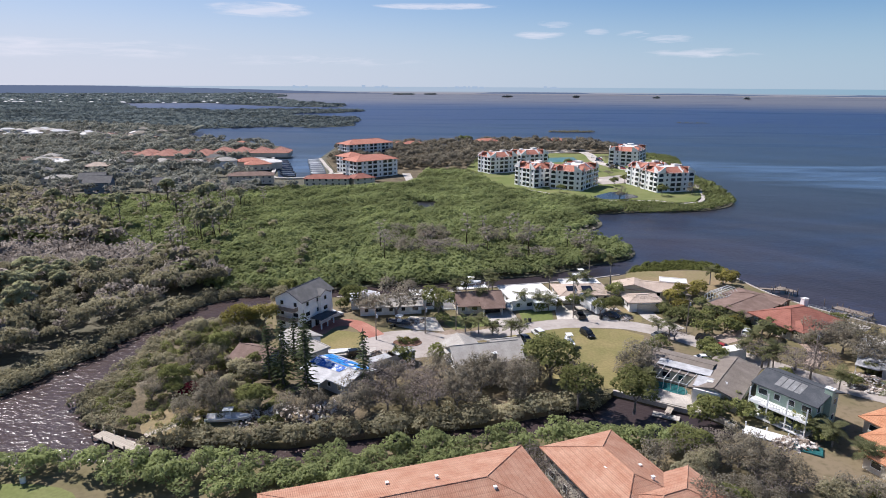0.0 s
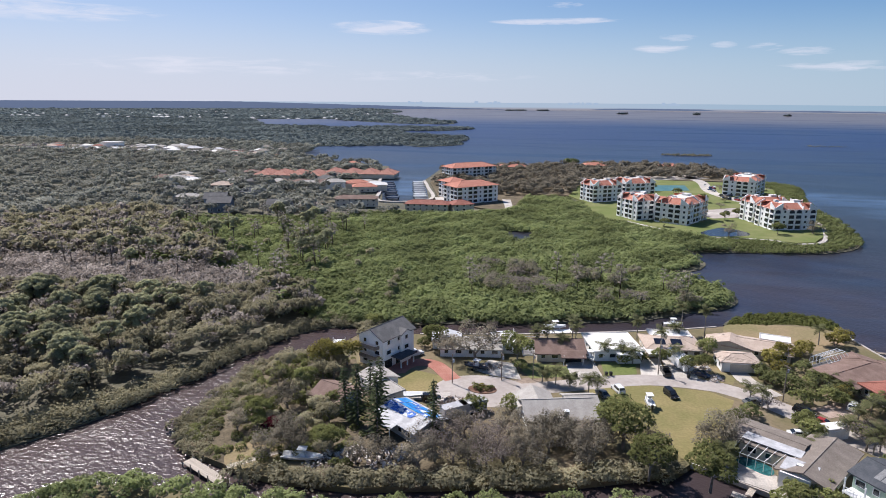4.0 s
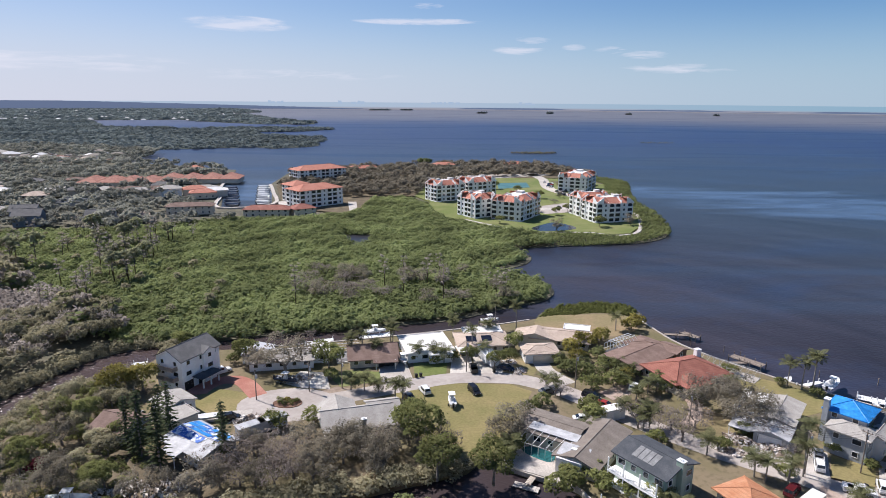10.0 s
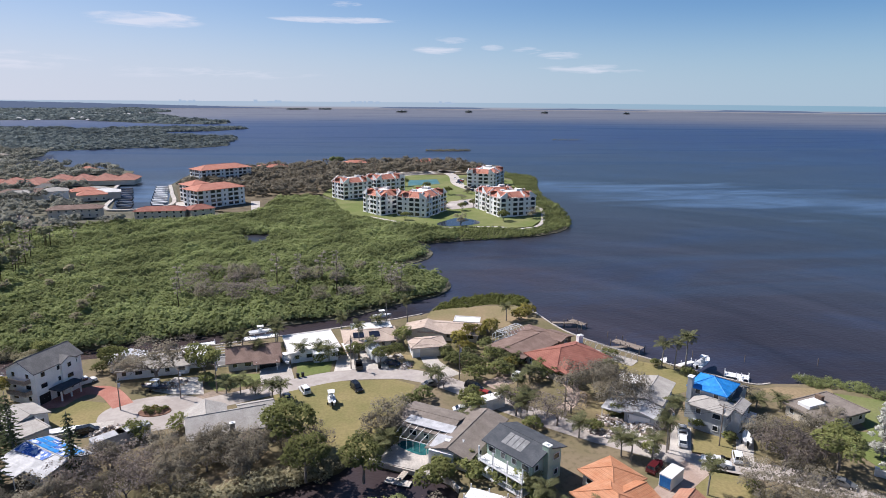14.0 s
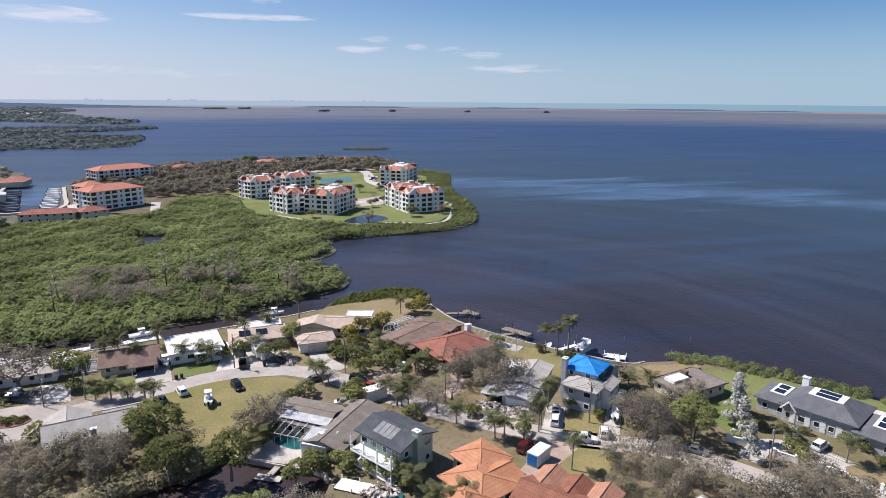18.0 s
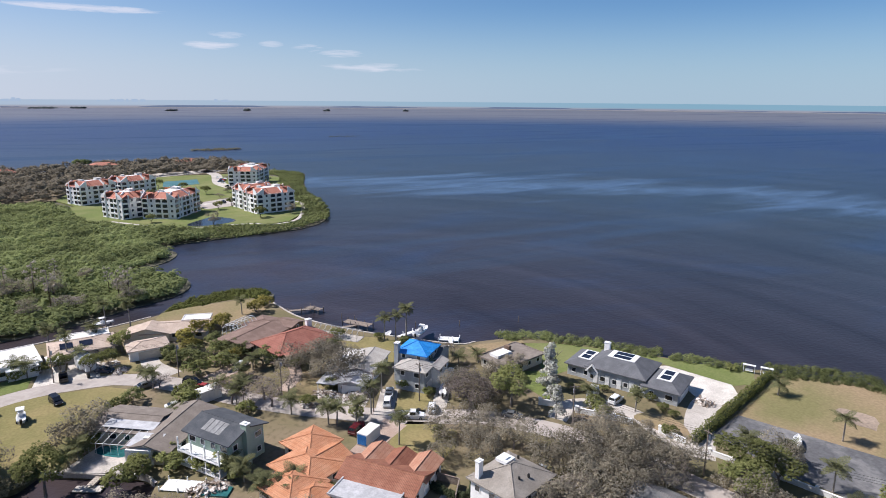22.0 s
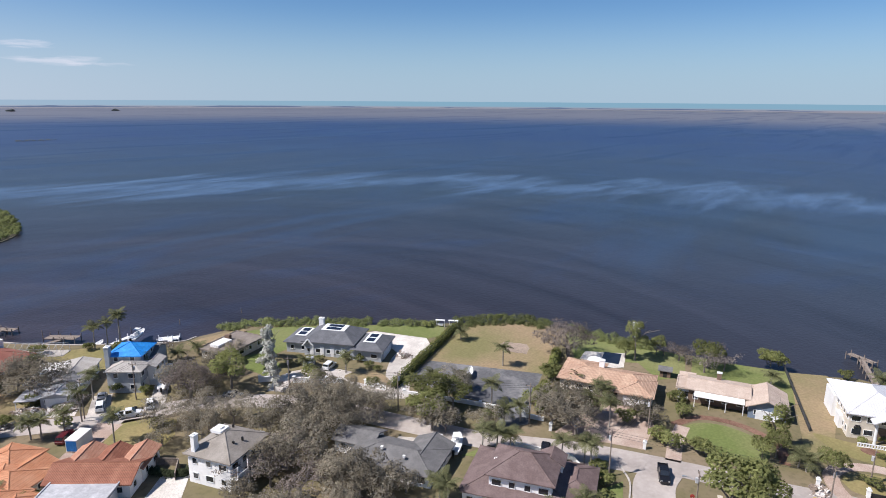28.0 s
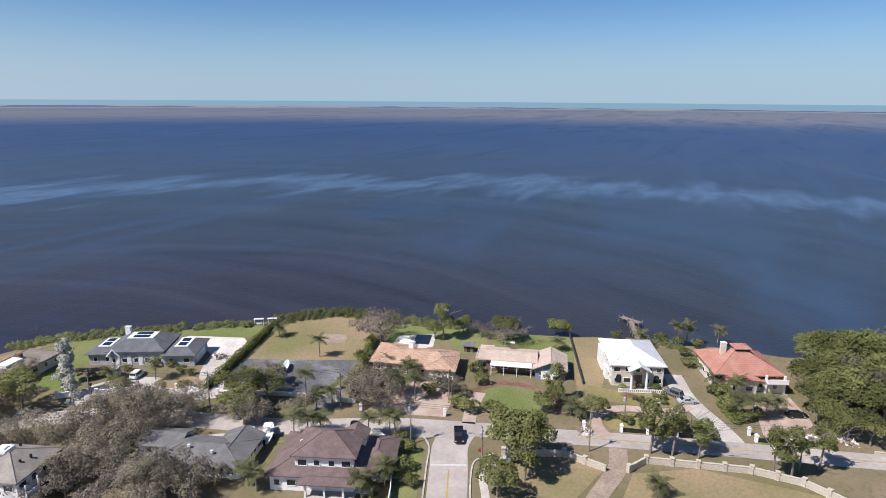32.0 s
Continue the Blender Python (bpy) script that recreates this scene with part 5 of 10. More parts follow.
# boats
def hull_mesh(L, W, H):
    bm = bmesh.new()
    rings = []
    for t, w, k in ((0, 0.86, 0.0), (0.35, 1.0, 0.0), (0.7, 0.82, 0.05), (0.9, 0.42, 0.18), (1.0, 0.04, 0.32)):
        x = (t - 0.5) * L
        hw = W / 2 * w
        rings.append([bm.verts.new(q) for q in ((x, 0, k * H), (x, -hw * 0.75, H * (0.3 + k)), (x, -hw, H * (1 + k * 0.6)), (x, -hw * 0.8, H * (1 + k * 0.6)), (x, 0, H * (0.62 + k)),
                                                (x, hw * 0.8, H * (1 + k * 0.6)), (x, hw, H * (1 + k * 0.6)), (x, hw * 0.75, H * (0.3 + k)))])
    for a, b in zip(rings, rings[1:]):
        for k in range(8):
            bm.faces.new((a[k], b[k], b[(k + 1) % 8], a[(k + 1) % 8]))
    bm.faces.new(rings[0])
    bm.faces.new(rings[-1][::-1])
    bmesh.ops.recalc_face_normals(bm, faces=bm.faces[:])
    return bm


def boat(x, y, rot, L=7.0, z=GROUND + 0.55, label="", hull="white", console=True, trailer=False, group=""):
    r = thing("boat", x, y, rot, z, label or "white open motor boat", "boat", group)
    W = L * 0.34
    part("hull", hull_mesh(L, W, 0.9), M["paint_" + hull], r)
    if console:
        part("console", boxes((0, 0, 0.5, 1.0, 0.9, 0.9), (0.2, 0, 1.4, 0.15, 0.9, 0.4)), M["white_trim"], r)
        t = part("hardtop", boxes((0, 0, 2.35, 1.9, 1.6, 0.08)), M["white_trim"], r)
        for sx in (-0.7, 0.7):
            for sy in (-0.6, 0.6):
                part("pole", boxes((sx, sy, 0.6, 0.06, 0.06, 1.76)), M["metal"], t)
    part("outboard_motor", boxes((-L / 2 - 0.25, 0, 0.2, 0.4, 0.42, 0.5), (-L / 2 - 0.25, 0, 0.7, 0.5, 0.5, 0.45), (-L / 2 - 0.25, 0, -0.3, 0.14, 0.12, 0.5)), M["dark_metal"], r)
    if trailer:
        part("trailer", boxes((0.3, -0.5, -0.35, L * 0.85, 0.1, 0.12), (0.3, 0.5, -0.35, L * 0.85, 0.1, 0.12), (-0.8, 0, -0.35, 0.12, W * 0.9, 0.12), (L / 2 + 0.5, 0, -0.35, 1.8, 0.1, 0.12)), M["metal"], r)
        for sy in (-1, 1):
            bm = bmesh.new()
            tube(bm, (-0.8, sy * W * 0.5 - 0.1, -0.25), (-0.8, sy * W * 0.5 + 0.1, -0.25), 0.3, 0.3, 12)
            part("wheel", bm, M["rubber"], r)
    return r


# trees
def limbs(bm, base, top, r, depth, rng, spread=0.8, n=3, ends=None):
    """A trunk with limbs that fork."""
    tube(bm, base, top, r, r * 0.66, 6 if depth > 1 else 4)
    if ends is not None and depth <= 1:
        ends.append(tuple(top))
    if depth == 0:
        return
    d = Vector(top) - Vector(base)
    for k in range(n):
        a = 2 * math.pi * (k + rng.random() * 0.8) / n
        side = Vector((math.cos(a), math.sin(a), 0))
        q = Vector(top) + (d.normalized() * (0.55 + 0.2 * rng.random()) + side * spread * (0.6 + 0.5 * rng.random())) * d.length * (0.62 + 0.22 * rng.random())
        start = Vector(base).lerp(Vector(top), 0.8 + 0.2 * rng.random())
        limbs(bm, start, q, r * 0.5, depth - 1, rng, spread, n, ends)


TREE = {}


def tree_meshes(kind, v):
    """Trunk and crown of one variant of a kind of tree, for a tree of unit-like size in metres."""
    rng = np.random.default_rng(hash_of(kind) * 7 + v)
    tr = bmesh.new()
    leaf, bark = "oak_leaves", "bark"
    if kind in ("oak", "wide_oak"):
        R, H = (4.6, 5.2) if kind == "oak" else (6.5, 6.0)
        ends = []
        limbs(tr, (0, 0, -0.3), (0.2, 0.1, H * 0.34), 0.34, 3, rng, 1.0, 3, ends)
        lob = [(x * 0.95, y * 0.95, z, R * (0.17 + 0.13 * rng.random())) for x, y, z in ends]
        vq, fq = leaf_cloud(lob + lobes_round(R * 0.8, H, 7, v, 0.4)[1:], (4000 if kind == "oak" else 7600), 0.23, v, 0.5, 0.55)
    elif kind == "grey_oak":
        ends = []
        limbs(tr, (0, 0, -0.3), (0.2, 0.1, 2.2), 0.48, 3, rng, 1.05, 4, ends)
        lob = [(x * 0.9, y * 0.9, z, 0.9 + 0.5 * rng.random()) for x, y, z in ends]
        vq, fq = leaf_cloud(lob + lobes_round(5.6, 4.9, 9, v, 0.4), 10500, 0.24, v, 0.3, 0.6)
        leaf, bark = "bare_leaves", "twig"
    elif kind == "bare":
        R, H = 4.6, 5.6
        ends = []
        limbs(tr, (0, 0, -0.3), (0.15, 0.1, H * 0.34), 0.30, 4, rng, 0.95, 3, ends)
        lob = [(x, y, z, 0.85 + 0.5 * rng.random()) for x, y, z in ends[::2]]
        vq, fq = leaf_cloud(lob, 2400, 0.21, v, 0.35, 0.8)
        leaf, bark = "bare_leaves", "twig"
    elif kind == "green":
        R, H = 3.6, 5.0
        limbs(tr, (0, 0, -0.3), (0.1, 0, H * 0.45), 0.26, 2, rng, 0.8, 3)
        vq, fq = leaf_cloud(lobes_round(R, H, 9, v), 3000, 0.29, v, 0.5, 0.3)
        leaf = "green_leaves"
    elif kind == "pine":
        H = 11.0
        limbs(tr, (0, 0, -0.3), (0.3, 0.2, H * 0.55), 0.28, 2, rng, 0.7, 3)
        lob = [(4.6 * (rng.random() - 0.5) * (1.2 - k * 0.05), 4.6 * (rng.random() - 0.5) * (1.2 - k * 0.05), H * (0.42 + 0.05 * k), 0.9 + rng.random() * 0.8) for k in range(11)]
        vq, fq = leaf_cloud(lob, 2300, 0.3, v, 0.55, 0.45)
        leaf = "green_leaves"
    elif kind == "tall_pine":
        H = 13.5 + 1.5 * rng.random()
        tube(tr, (0, 0, -0.3), (0.3, 0.2, H * 0.94), 0.25, 0.10, 6)
        lob = []
        for k in range(16):
            a, q = 2.4 * k + rng.random(), 3.3 * math.sqrt((k + 0.5) / 16)
            lob.append((0.3 + q * math.cos(a), 0.2 + q * math.sin(a), H * (1.0 - 0.15 * (q / 3.3) ** 2 - 0.05 * rng.random()), 0.75 + 0.45 * rng.random()))
            tube(tr, (0.25, 0.15, lob[-1][2] - 1.4 - 0.3 * q), (lob[-1][0], lob[-1][1], lob[-1][2] - 0.2), 0.08, 0.04, 4)
        lob += [(2.0 * rng.normal() * 0.6, 2.0 * rng.normal() * 0.6, H * (0.62 + 0.16 * rng.random()), 0.6 + 0.3 * rng.random()) for k in range(3)]
        vq, fq = leaf_cloud(lob, 3000, 0.40, v, 0.55, 0.35)
        leaf, bark = "pine_needles", "twig"
    elif kind == "pine_snag":
        H = 11.5 + 3.0 * rng.random()
        tube(tr, (0, 0, -0.3), (0.5 * rng.normal(), 0.5 * rng.normal(), H), 0.24, 0.09, 6)
        lob = []
        for k in range(9):
            a, z = 2.4 * k + rng.random(), H * (0.5 + 0.055 * k)
            tip = (1.5 * math.cos(a), 1.5 * math.sin(a), z + 0.5)
            tube(tr, (0, 0, z), tip, 0.06, 0.03, 4)
            lob.append((tip[0], tip[1], tip[2], 0.45 + 0.35 * rng.random()))
        vq, fq = leaf_cloud(lob, 500, 0.2, v, 0.4, 0.8)
        leaf, bark = "grey_leaves", "twig"
    elif kind == "norfolk":
        H = 16.5
        tube(tr, (0, 0, -0.3), (0, 0, H), 0.30, 0.05, 7)
        quads = []
        for k in range(15):
            z = 2.2 + (H - 2.4) * k / 15
            reach = 2.4 * (1 - k / 16) ** 0.6 + 0.3
            for j in range(6):
                a = 2 * math.pi * (j / 6 + rng.random() * 0.1) + k
                for s in range(5):
                    c = np.array([math.cos(a) * reach * (s + 0.8) / 5, math.sin(a) * reach * (s + 0.8) / 5, z - 0.25 * s / 5 + 0.15 * rng.random()])
                    u = np.array([math.cos(a), math.sin(a), -0.12]) * reach / 8
                    w = np.array([-math.sin(a), math.cos(a), 0.3 * rng.normal()]) * (0.30 - 0.02 * s)
                    quads.append([c - u - w, c + u - w * 0.8, c + u + w * 0.8, c - u + w])
        vq, fq = np.array(quads).reshape(-1, 3), np.arange(len(quads) * 4).reshape(-1, 4)
        leaf = "dark_leaves"
    elif kind == "silver":
        H = 12.0
        limbs(tr, (0, 0, -0.3), (0.2, 0.1, H * 0.5), 0.25, 2, rng, 0.5, 3)
        lob = [(1.6 * rng.normal() * (1 - k / 16), 1.6 * rng.normal() * (1 - k / 16), 1.6 + H * 0.85 * k / 12, 0.9 + 0.6 * rng.random()) for k in range(13)]
        vq, fq = leaf_cloud(lob, 1500, 0.40, v, 0.3, 0.4)
        leaf = "silver_leaves"
    elif kind in ("bush", "dark_bush", "yellow_bush", "red_bush"):
        R, H = 1.8, 1.3
        for k in range(4):
            tube(tr, (0, 0, -0.2), (rng.normal() * 0.5, rng.normal() * 0.5, H), 0.06, 0.03, 4)
        vq, fq = leaf_cloud(lobes_round(R, H, 7, v, 0.5), 800, 0.25, v, 0.5, 0.3)
        leaf = {"bush": "green_leaves", "dark_bush": "shrub_leaves", "yellow_bush": "yellow_leaves", "red_bush": "red_leaves"}[kind]
    else:  # a tall green waterside tree
        R, H = 3.2, 4.0
        limbs(tr, (0, 0, -0.3), (0.1, 0, H * 0.5), 0.2, 2, rng, 0.9, 3)
        vq, fq = leaf_cloud(lobes_round(R, H, 9, v), 2300, 0.29, v, 0.5, 0.3)
        leaf = "yellow_leaves" if kind == "yellow" else "wood_leaves"
    me = bpy.data.meshes.new("trunk")
    tr.normal_update()
    tr.to_mesh(me)
    tr.free()
    me.materials.append(M[bark])
    return me, mesh_of("crown", vq, fq, M[leaf])


def hash_of(s):
    return sum((k + 1) * ord(c) for k, c in enumerate(s)) % 997


WORDS = {
    "oak": ("broad oak with thinned grey-green leaves", "tree"), "wide_oak": ("spreading live oak with thinned olive leaves", "tree"),
    "grey_oak": ("huge spreading oak, storm-stripped to grey-brown twigs", "tree"),
    "bare": ("storm-stripped grey tree with bare twigs", "tree"), "green": ("round tree with fresh green leaves", "tree"),
    "pine": ("tall slash pine with open green crown", "pine tree"), "norfolk": ("tall dark Norfolk pine, narrow and tiered", "pine tree"),
    "silver": ("tall buttonwood with silvery grey leaves", "tree"), "bush": ("green rounded shrub in the yard", "shrub"),
    "dark_bush": ("dense green shrub by the house", "shrub"), "yellow_bush": ("yellow-green flowering shrub beside the drive", "shrub"), "red_bush": ("dark red-leaved shrub in the yard", "shrub"),
    "yellow": ("broad tree with yellow-green leaves", "tree"), "bank": ("leafy olive-green tree on the creek bank", "tree"),
}


def tree(kind, x, y, size=1.0, seed=None, z=GROUND, tall=1.0):
    v = (seed if seed is not None else int(abs(x * 7.3 + y * 3.1))) % 4
    if (kind, v) not in TREE:
        TREE[(kind, v)] = tree_meshes(kind, v)
    a, b = TREE[(kind, v)]
    name = "shrub" if kind.endswith("bush") else "tree"
    r = thing(name, x, y, 0, z, *WORDS[kind], group="trees of the neighbourhood" if name == "tree" else "shrubs in the yards")
    r.matrix_basis = pose(x, y, z, 0, 0, (x * 37 + y * 91) % 360) @ Matrix.Diagonal((size, size, size * tall, 1))
    part("trunk" if name == "tree" else "stem", a, None, r)
    part("crown" if name == "tree" else "leaves", b, None, r)
    return r


FROND = {}


def frond_mesh(kind):
    """One arching palm leaf with its leaflets, along +x."""
    if kind in FROND:
        return FROND[kind]
    quads = []
    n = 9
    L = 2.9 if kind != "fan" else 1.5
    rng = np.random.default_rng(5)
    prev = np.array([0.0, 0, 0])
    for k in range(n):
        t = (k + 1) / n
        p = np.array([L * (t - 0.12 * t * t), 0, 0.75 * t - 1.55 * t * t])
        u = p - prev
        for s in (-1, 1):
            ln = (0.85 if kind != "fan" else 0.55) * math.sin(math.pi * (0.12 + 0.82 * t)) + 0.1
            for j in range(2):
                a = prev + u * (j * 0.5)
                w = np.array([u[0] * 1.1, s * ln, -0.28 * ln + 0.05 * rng.normal()])
                e = u * 0.34
                quads.append([a, a + e, a + e + w * 0.95, a + w])
        quads.append([prev + (0, -0.04, 0.01), p + (0, -0.03, 0.01), p + (0, 0.03, 0.01), prev + (0, 0.04, 0.01)])
        prev = p
    FROND[kind] = mesh_of("frond", np.array(quads).reshape(-1, 3), np.arange(len(quads) * 4).reshape(-1, 4), M["palm_leaves"])
    return FROND[kind]


PALM_TRUNK = {}


def palm(x, y, h=6.0, size=1.0, z=GROUND, lean=0.0, fronds=12, seed=0):
    rng = np.random.default_rng(int(abs(x * 13 + y * 7)) + seed)
    key = round(h * 2) / 2
    if key not in PALM_TRUNK:
        bm = bmesh.new()
        k = 6
        for i in range(k):
            a, b = i / k, (i + 1) / k
            tube(bm, (0.25 * a * a, 0, -0.2 + (key + 0.2) * a), (0.25 * b * b, 0, -0.2 + (key + 0.2) * b), 0.19 - 0.05 * a, 0.17 - 0.05 * b, 7)
        me = bpy.data.meshes.new("trunk")
        bm.normal_update()
        bm.to_mesh(me)
        bm.free()
        me.materials.append(M["pale_bark"])
        PALM_TRUNK[key] = me
    r = thing("palm_tree", x, y, rng.random() * 360, z, f"{'tall' if h > 7 else 'short' if h < 3.5 else 'slender'} palm with arching green fronds", "palm tree", "palms of the neighbourhood")
    part("trunk", PALM_TRUNK[key], None, r)
    f = frond_mesh("palm")
    for k in range(fronds):
        a = 360 * (k * 0.382) + rng.random() * 20
        tier = k / fronds
        s = size * (0.85 + 0.3 * rng.random())
        part("frond", f, None, r, m=pose(0.25, 0, key - 0.05, 0, 0, a) @ pose(0, 0, 0, 0, -48 + 78 * tier + rng.normal() * 7, 0) @ Matrix.Diagonal((s, s, s, 1)))
    return r


# docks, poles, fences
def dock(name, a, b, width, label, z=1.15, posts=True, mat="wood"):
    """A pier from a to b on piles."""
    a, b = np.array(a, float), np.array(b, float)
    L = np.linalg.norm(b - a)
    rot = math.degrees(math.atan2(b[1] - a[1], b[0] - a[0]))
    r = thing(name, *((a + b) / 2), rot, 0.0, label, "dock")
    n = max(int(L / 0.6), 2)
    me = None
    for k in range(n):
        if me is None:
            bm = boxes((0, 0, 0, L / n * 0.93, width, 0.06))
            ob = part("plank", bm, M[mat], r, m=pose(-L / 2 + (k + 0.5) * L / n, 0, z))
            me = ob.data
        else:
            part("plank", me, None, r, m=pose(-L / 2 + (k + 0.5) * L / n, 0, z))
    for s in (-1, 1):
        part("beam", boxes((0, s * width * 0.4, z - 0.22, L, 0.12, 0.22)), M[mat], r)
    if posts:
        m = max(int(L / 3), 1)
        pm = None
        for k in range(m + 1):
            for s in (-1, 1):
                if pm is None:
                    bm = bmesh.new()
                    tube(bm, (0, 0, -1.5), (0, 0, z + 0.75), 0.14, 0.13, 8)
                    pm = part("post", bm, M[mat], r, m=pose(-L / 2 + k * L / m, s * width / 2, 0)).data
                else:
                    part("post", pm, None, r, m=pose(-L / 2 + k * L / m, s * width / 2, 0))
    return r


def utility_pole(x, y, h=10.0, rot=0.0, lamp=False):
    r = thing("utility_pole", x, y, rot, GROUND, "grey wooden utility pole with crossarm beside the road" if not lamp else "grey wooden pole with a street lamp", "utility pole", "utility poles")
    bm = bmesh.new()
    tube(bm, (0, 0, -0.3), (0, 0, h), 0.15, 0.10, 8)
    part("pole", bm, M["wood"], r)
    part("crossarm", boxes((0, 0, h - 0.7, 0.12, 1.9, 0.14)), M["wood"], r)
    for y2 in (-0.85, 0, 0.85):
        part("insulator", boxes((0, y2, h - 0.56, 0.1, 0.1, 0.22)), M["dark_metal"], r)
    part("transformer", boxes((0.3, 0, h - 2.2, 0.42, 0.42, 0.9)), M["silver_roof"], r)
    if lamp:
        bm = bmesh.new()
        tube(bm, (0, 0, h - 1.8), (2.2, 0, h - 1.2), 0.05, 0.04, 6)
        arm = part("lamp_arm", bm, M["metal"], r)
        part("lamp_head", boxes((2.4, 0, h - 1.28, 0.7, 0.3, 0.16)), M["metal"], arm)
    return r


def wires(a, b, h=9.4, n=3, sag=0.7):
    """Sagging lines between two poles, one curve."""
    d = Vector((b[0] - a[0], b[1] - a[1], 0))
    side = Vector((-d.y, d.x, 0)).normalized()
    for k in range(n):
        bm = bmesh.new()
        o = side * (k - (n - 1) / 2) * 0.85
        rings = []
        for i in range(9):
            t = i / 8
            p = Vector((a[0], a[1], GROUND + h)) + d * t + o - Vector((0, 0, sag * 4 * t * (1 - t)))
            rings.append([bm.verts.new(p + side * x + Vector((0, 0, z))) for x, z in ((-0.022, -0.014), (0.022, -0.014), (0, 0.024))])
        for q, r in zip(rings, rings[1:]):
            for i in range(3):
                bm.faces.new((q[i], q[(i + 1) % 3], r[(i + 1) % 3], r[i]))
        tagged(part("power_line", bm, M["dark_metal"]), "thin dark power line hung between poles", "power line", "power lines")


def wall_line(name, pts, h, mat, label, posts=0.0, t=0.35, category="wall"):
    """A garden wall or fence: one root, its panels and its posts."""
    r = thing(name, pts[0][0], pts[0][1], 0, GROUND, label, category)
    o = np.array(pts[0])
    pm = None
    for p, q in zip(pts, pts[1:]):
        p, q = np.array(p, float) - o, np.array(q, float) - o
        L = np.linalg.norm(q - p)
        n = max(int(L / 4), 1) if posts else 1
        ang = math.degrees(math.atan2(q[1] - p[1], q[0] - p[0]))
        for k in range(n):
            c = p + (q - p) * (k + 0.5) / n
            bm = boxes((0, 0, -0.2, L / n - (0.1 if posts else -t * 0.5), t, h + 0.2), (0, 0, h, L / n - (0.1 if posts else -t * 0.5), t + 0.1, 0.1))
            part("panel", bm, M[mat], r, m=pose(c[0], c[1], 0, 0, 0, ang))
            if posts:
                e = p + (q - p) * k / n
                if pm is None:
                    pm = part("post", boxes((0, 0, -0.2, posts, posts, h + 0.55), (0, 0, h + 0.35, posts + 0.16, posts + 0.16, 0.12)), M[mat], r, m=pose(e[0], e[1], 0, 0, 0, ang)).data
                else:
                    part("post", pm, None, r, m=pose(e[0], e[1], 0, 0, 0, ang))
    return r


def hedge(pts, width, h, mat="hedge", label="long clipped green hedge", seed=1, category="hedge"):
    """A hedge along a line, many leaf clumps over a solid dark green core."""
    rng = np.random.default_rng(seed)
    p = np.array(smooth_line(pts, 8))
    L = np.linalg.norm(np.diff(p, axis=0), axis=1)
    s = np.concatenate([[0], np.cumsum(L)])
    n = max(int(s[-1] / (width * 0.45)), 2)
    lob = []
    for k in range(n):
        u = s[-1] * (k + 0.5) / n
        x, y = np.interp(u, s, p[:, 0]), np.interp(u, s, p[:, 1])
        lob.append((x + rng.normal() * 0.12, y + rng.normal() * 0.12, h * 0.45 + rng.normal() * 0.12, width * (0.5 + 0.12 * rng.random())))
    v, f = leaf_cloud(lob, int(n * 130), 0.26, seed, 0.4, 0.25, squash=h * 0.55 / (width * 0.5))
    o = np.array([p[0, 0], p[0, 1], 0, 0, 0, 0])
    r = thing("hedge", p[0, 0], p[0, 1], 0, GROUND, label, category)
    part("leaves", mesh_of("leaves", v - o, f, M[mat]), None, r)
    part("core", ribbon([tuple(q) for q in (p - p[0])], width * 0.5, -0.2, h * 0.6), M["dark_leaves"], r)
    return r


def debris_pile(x, y, rx, ry, h, rot=0, seed=1, count=150):
    """A heap of broken boards, plaster and branches by the road."""
    rng = np.random.default_rng(seed)
    bm = bmesh.new()
    for k in range(count):
        a, q = rng.random() * 2 * math.pi, math.sqrt(rng.random())
        px, py = rx * q * math.cos(a), ry * q * math.sin(a)
        z = h * (1 - q * q) * (0.3 + 0.7 * rng.random())
        m = pose(px, py, z, rng.normal() * 25, rng.normal() * 25, rng.random() * 360)
        sx, sy, sz = 0.3 + 1.4 * rng.random(), 0.15 + 0.6 * rng.random(), 0.05 + 0.25 * rng.random()
        k0 = len(bm.verts)
        box(bm, 0, 0, -0.1, sx, sy, sz)
        bm.verts.ensure_lookup_table()
        for v in bm.verts[k0:]:
            v.co = m @ v.co
    ob = part("rubble_heap", bm, M["debris"], m=pose(x, y, GROUND, 0, 0, rot))
    return tagged(ob, "heap of pale broken boards and plaster beside the road", "rubble", kind="stuff")

# ---- roads, drives and lots ----
LANE = [(-8, 144), (0, 146), (8, 149), (18.3, 153.2), (32.5, 158), (46.8, 157.7), (53.2, 155.2), (59.5, 150.6), (68.1, 141), (75.5, 132.5), (84, 124), (92.5, 117), (102.5, 109.5),
        (112, 104.5), (120.5, 100), (128, 92.5), (134, 84), (139, 73), (143, 58), (150.5, 34), (157, 19), (161.5, 9)]
strip("road", LANE, 6.4, "asphalt", 0.04, "pale worn asphalt residential lane with no kerbs", "road")
EAST_ROAD = [(152, 34), (158.4, 21), (163.6, 5), (168.0, -11), (171.4, -22), (173.7, -30), (176.3, -39), (180.4, -54), (186, -75), (194, -105), (207, -150)]
strip("road", EAST_ROAD, 5.8, "asphalt", 0.06, "grey asphalt road with a yellow centre line", "road")
strip("road_marking", [(169.8, -17), (171.4, -22), (173.7, -30), (176.3, -39), (180.4, -54), (186, -75), (194, -105)], 0.3, "yellow_line", 0.08, "faded yellow centre line", "road marking")
SOUTH_ROAD = [(162, 7), (155.5, 6.5), (148, 3.6), (139.5, 0.3), (125, -5.5), (90, -22)]
strip("road", SOUTH_ROAD, 7.4, "asphalt", 0.08, "grey asphalt side street joining the main road", "road")
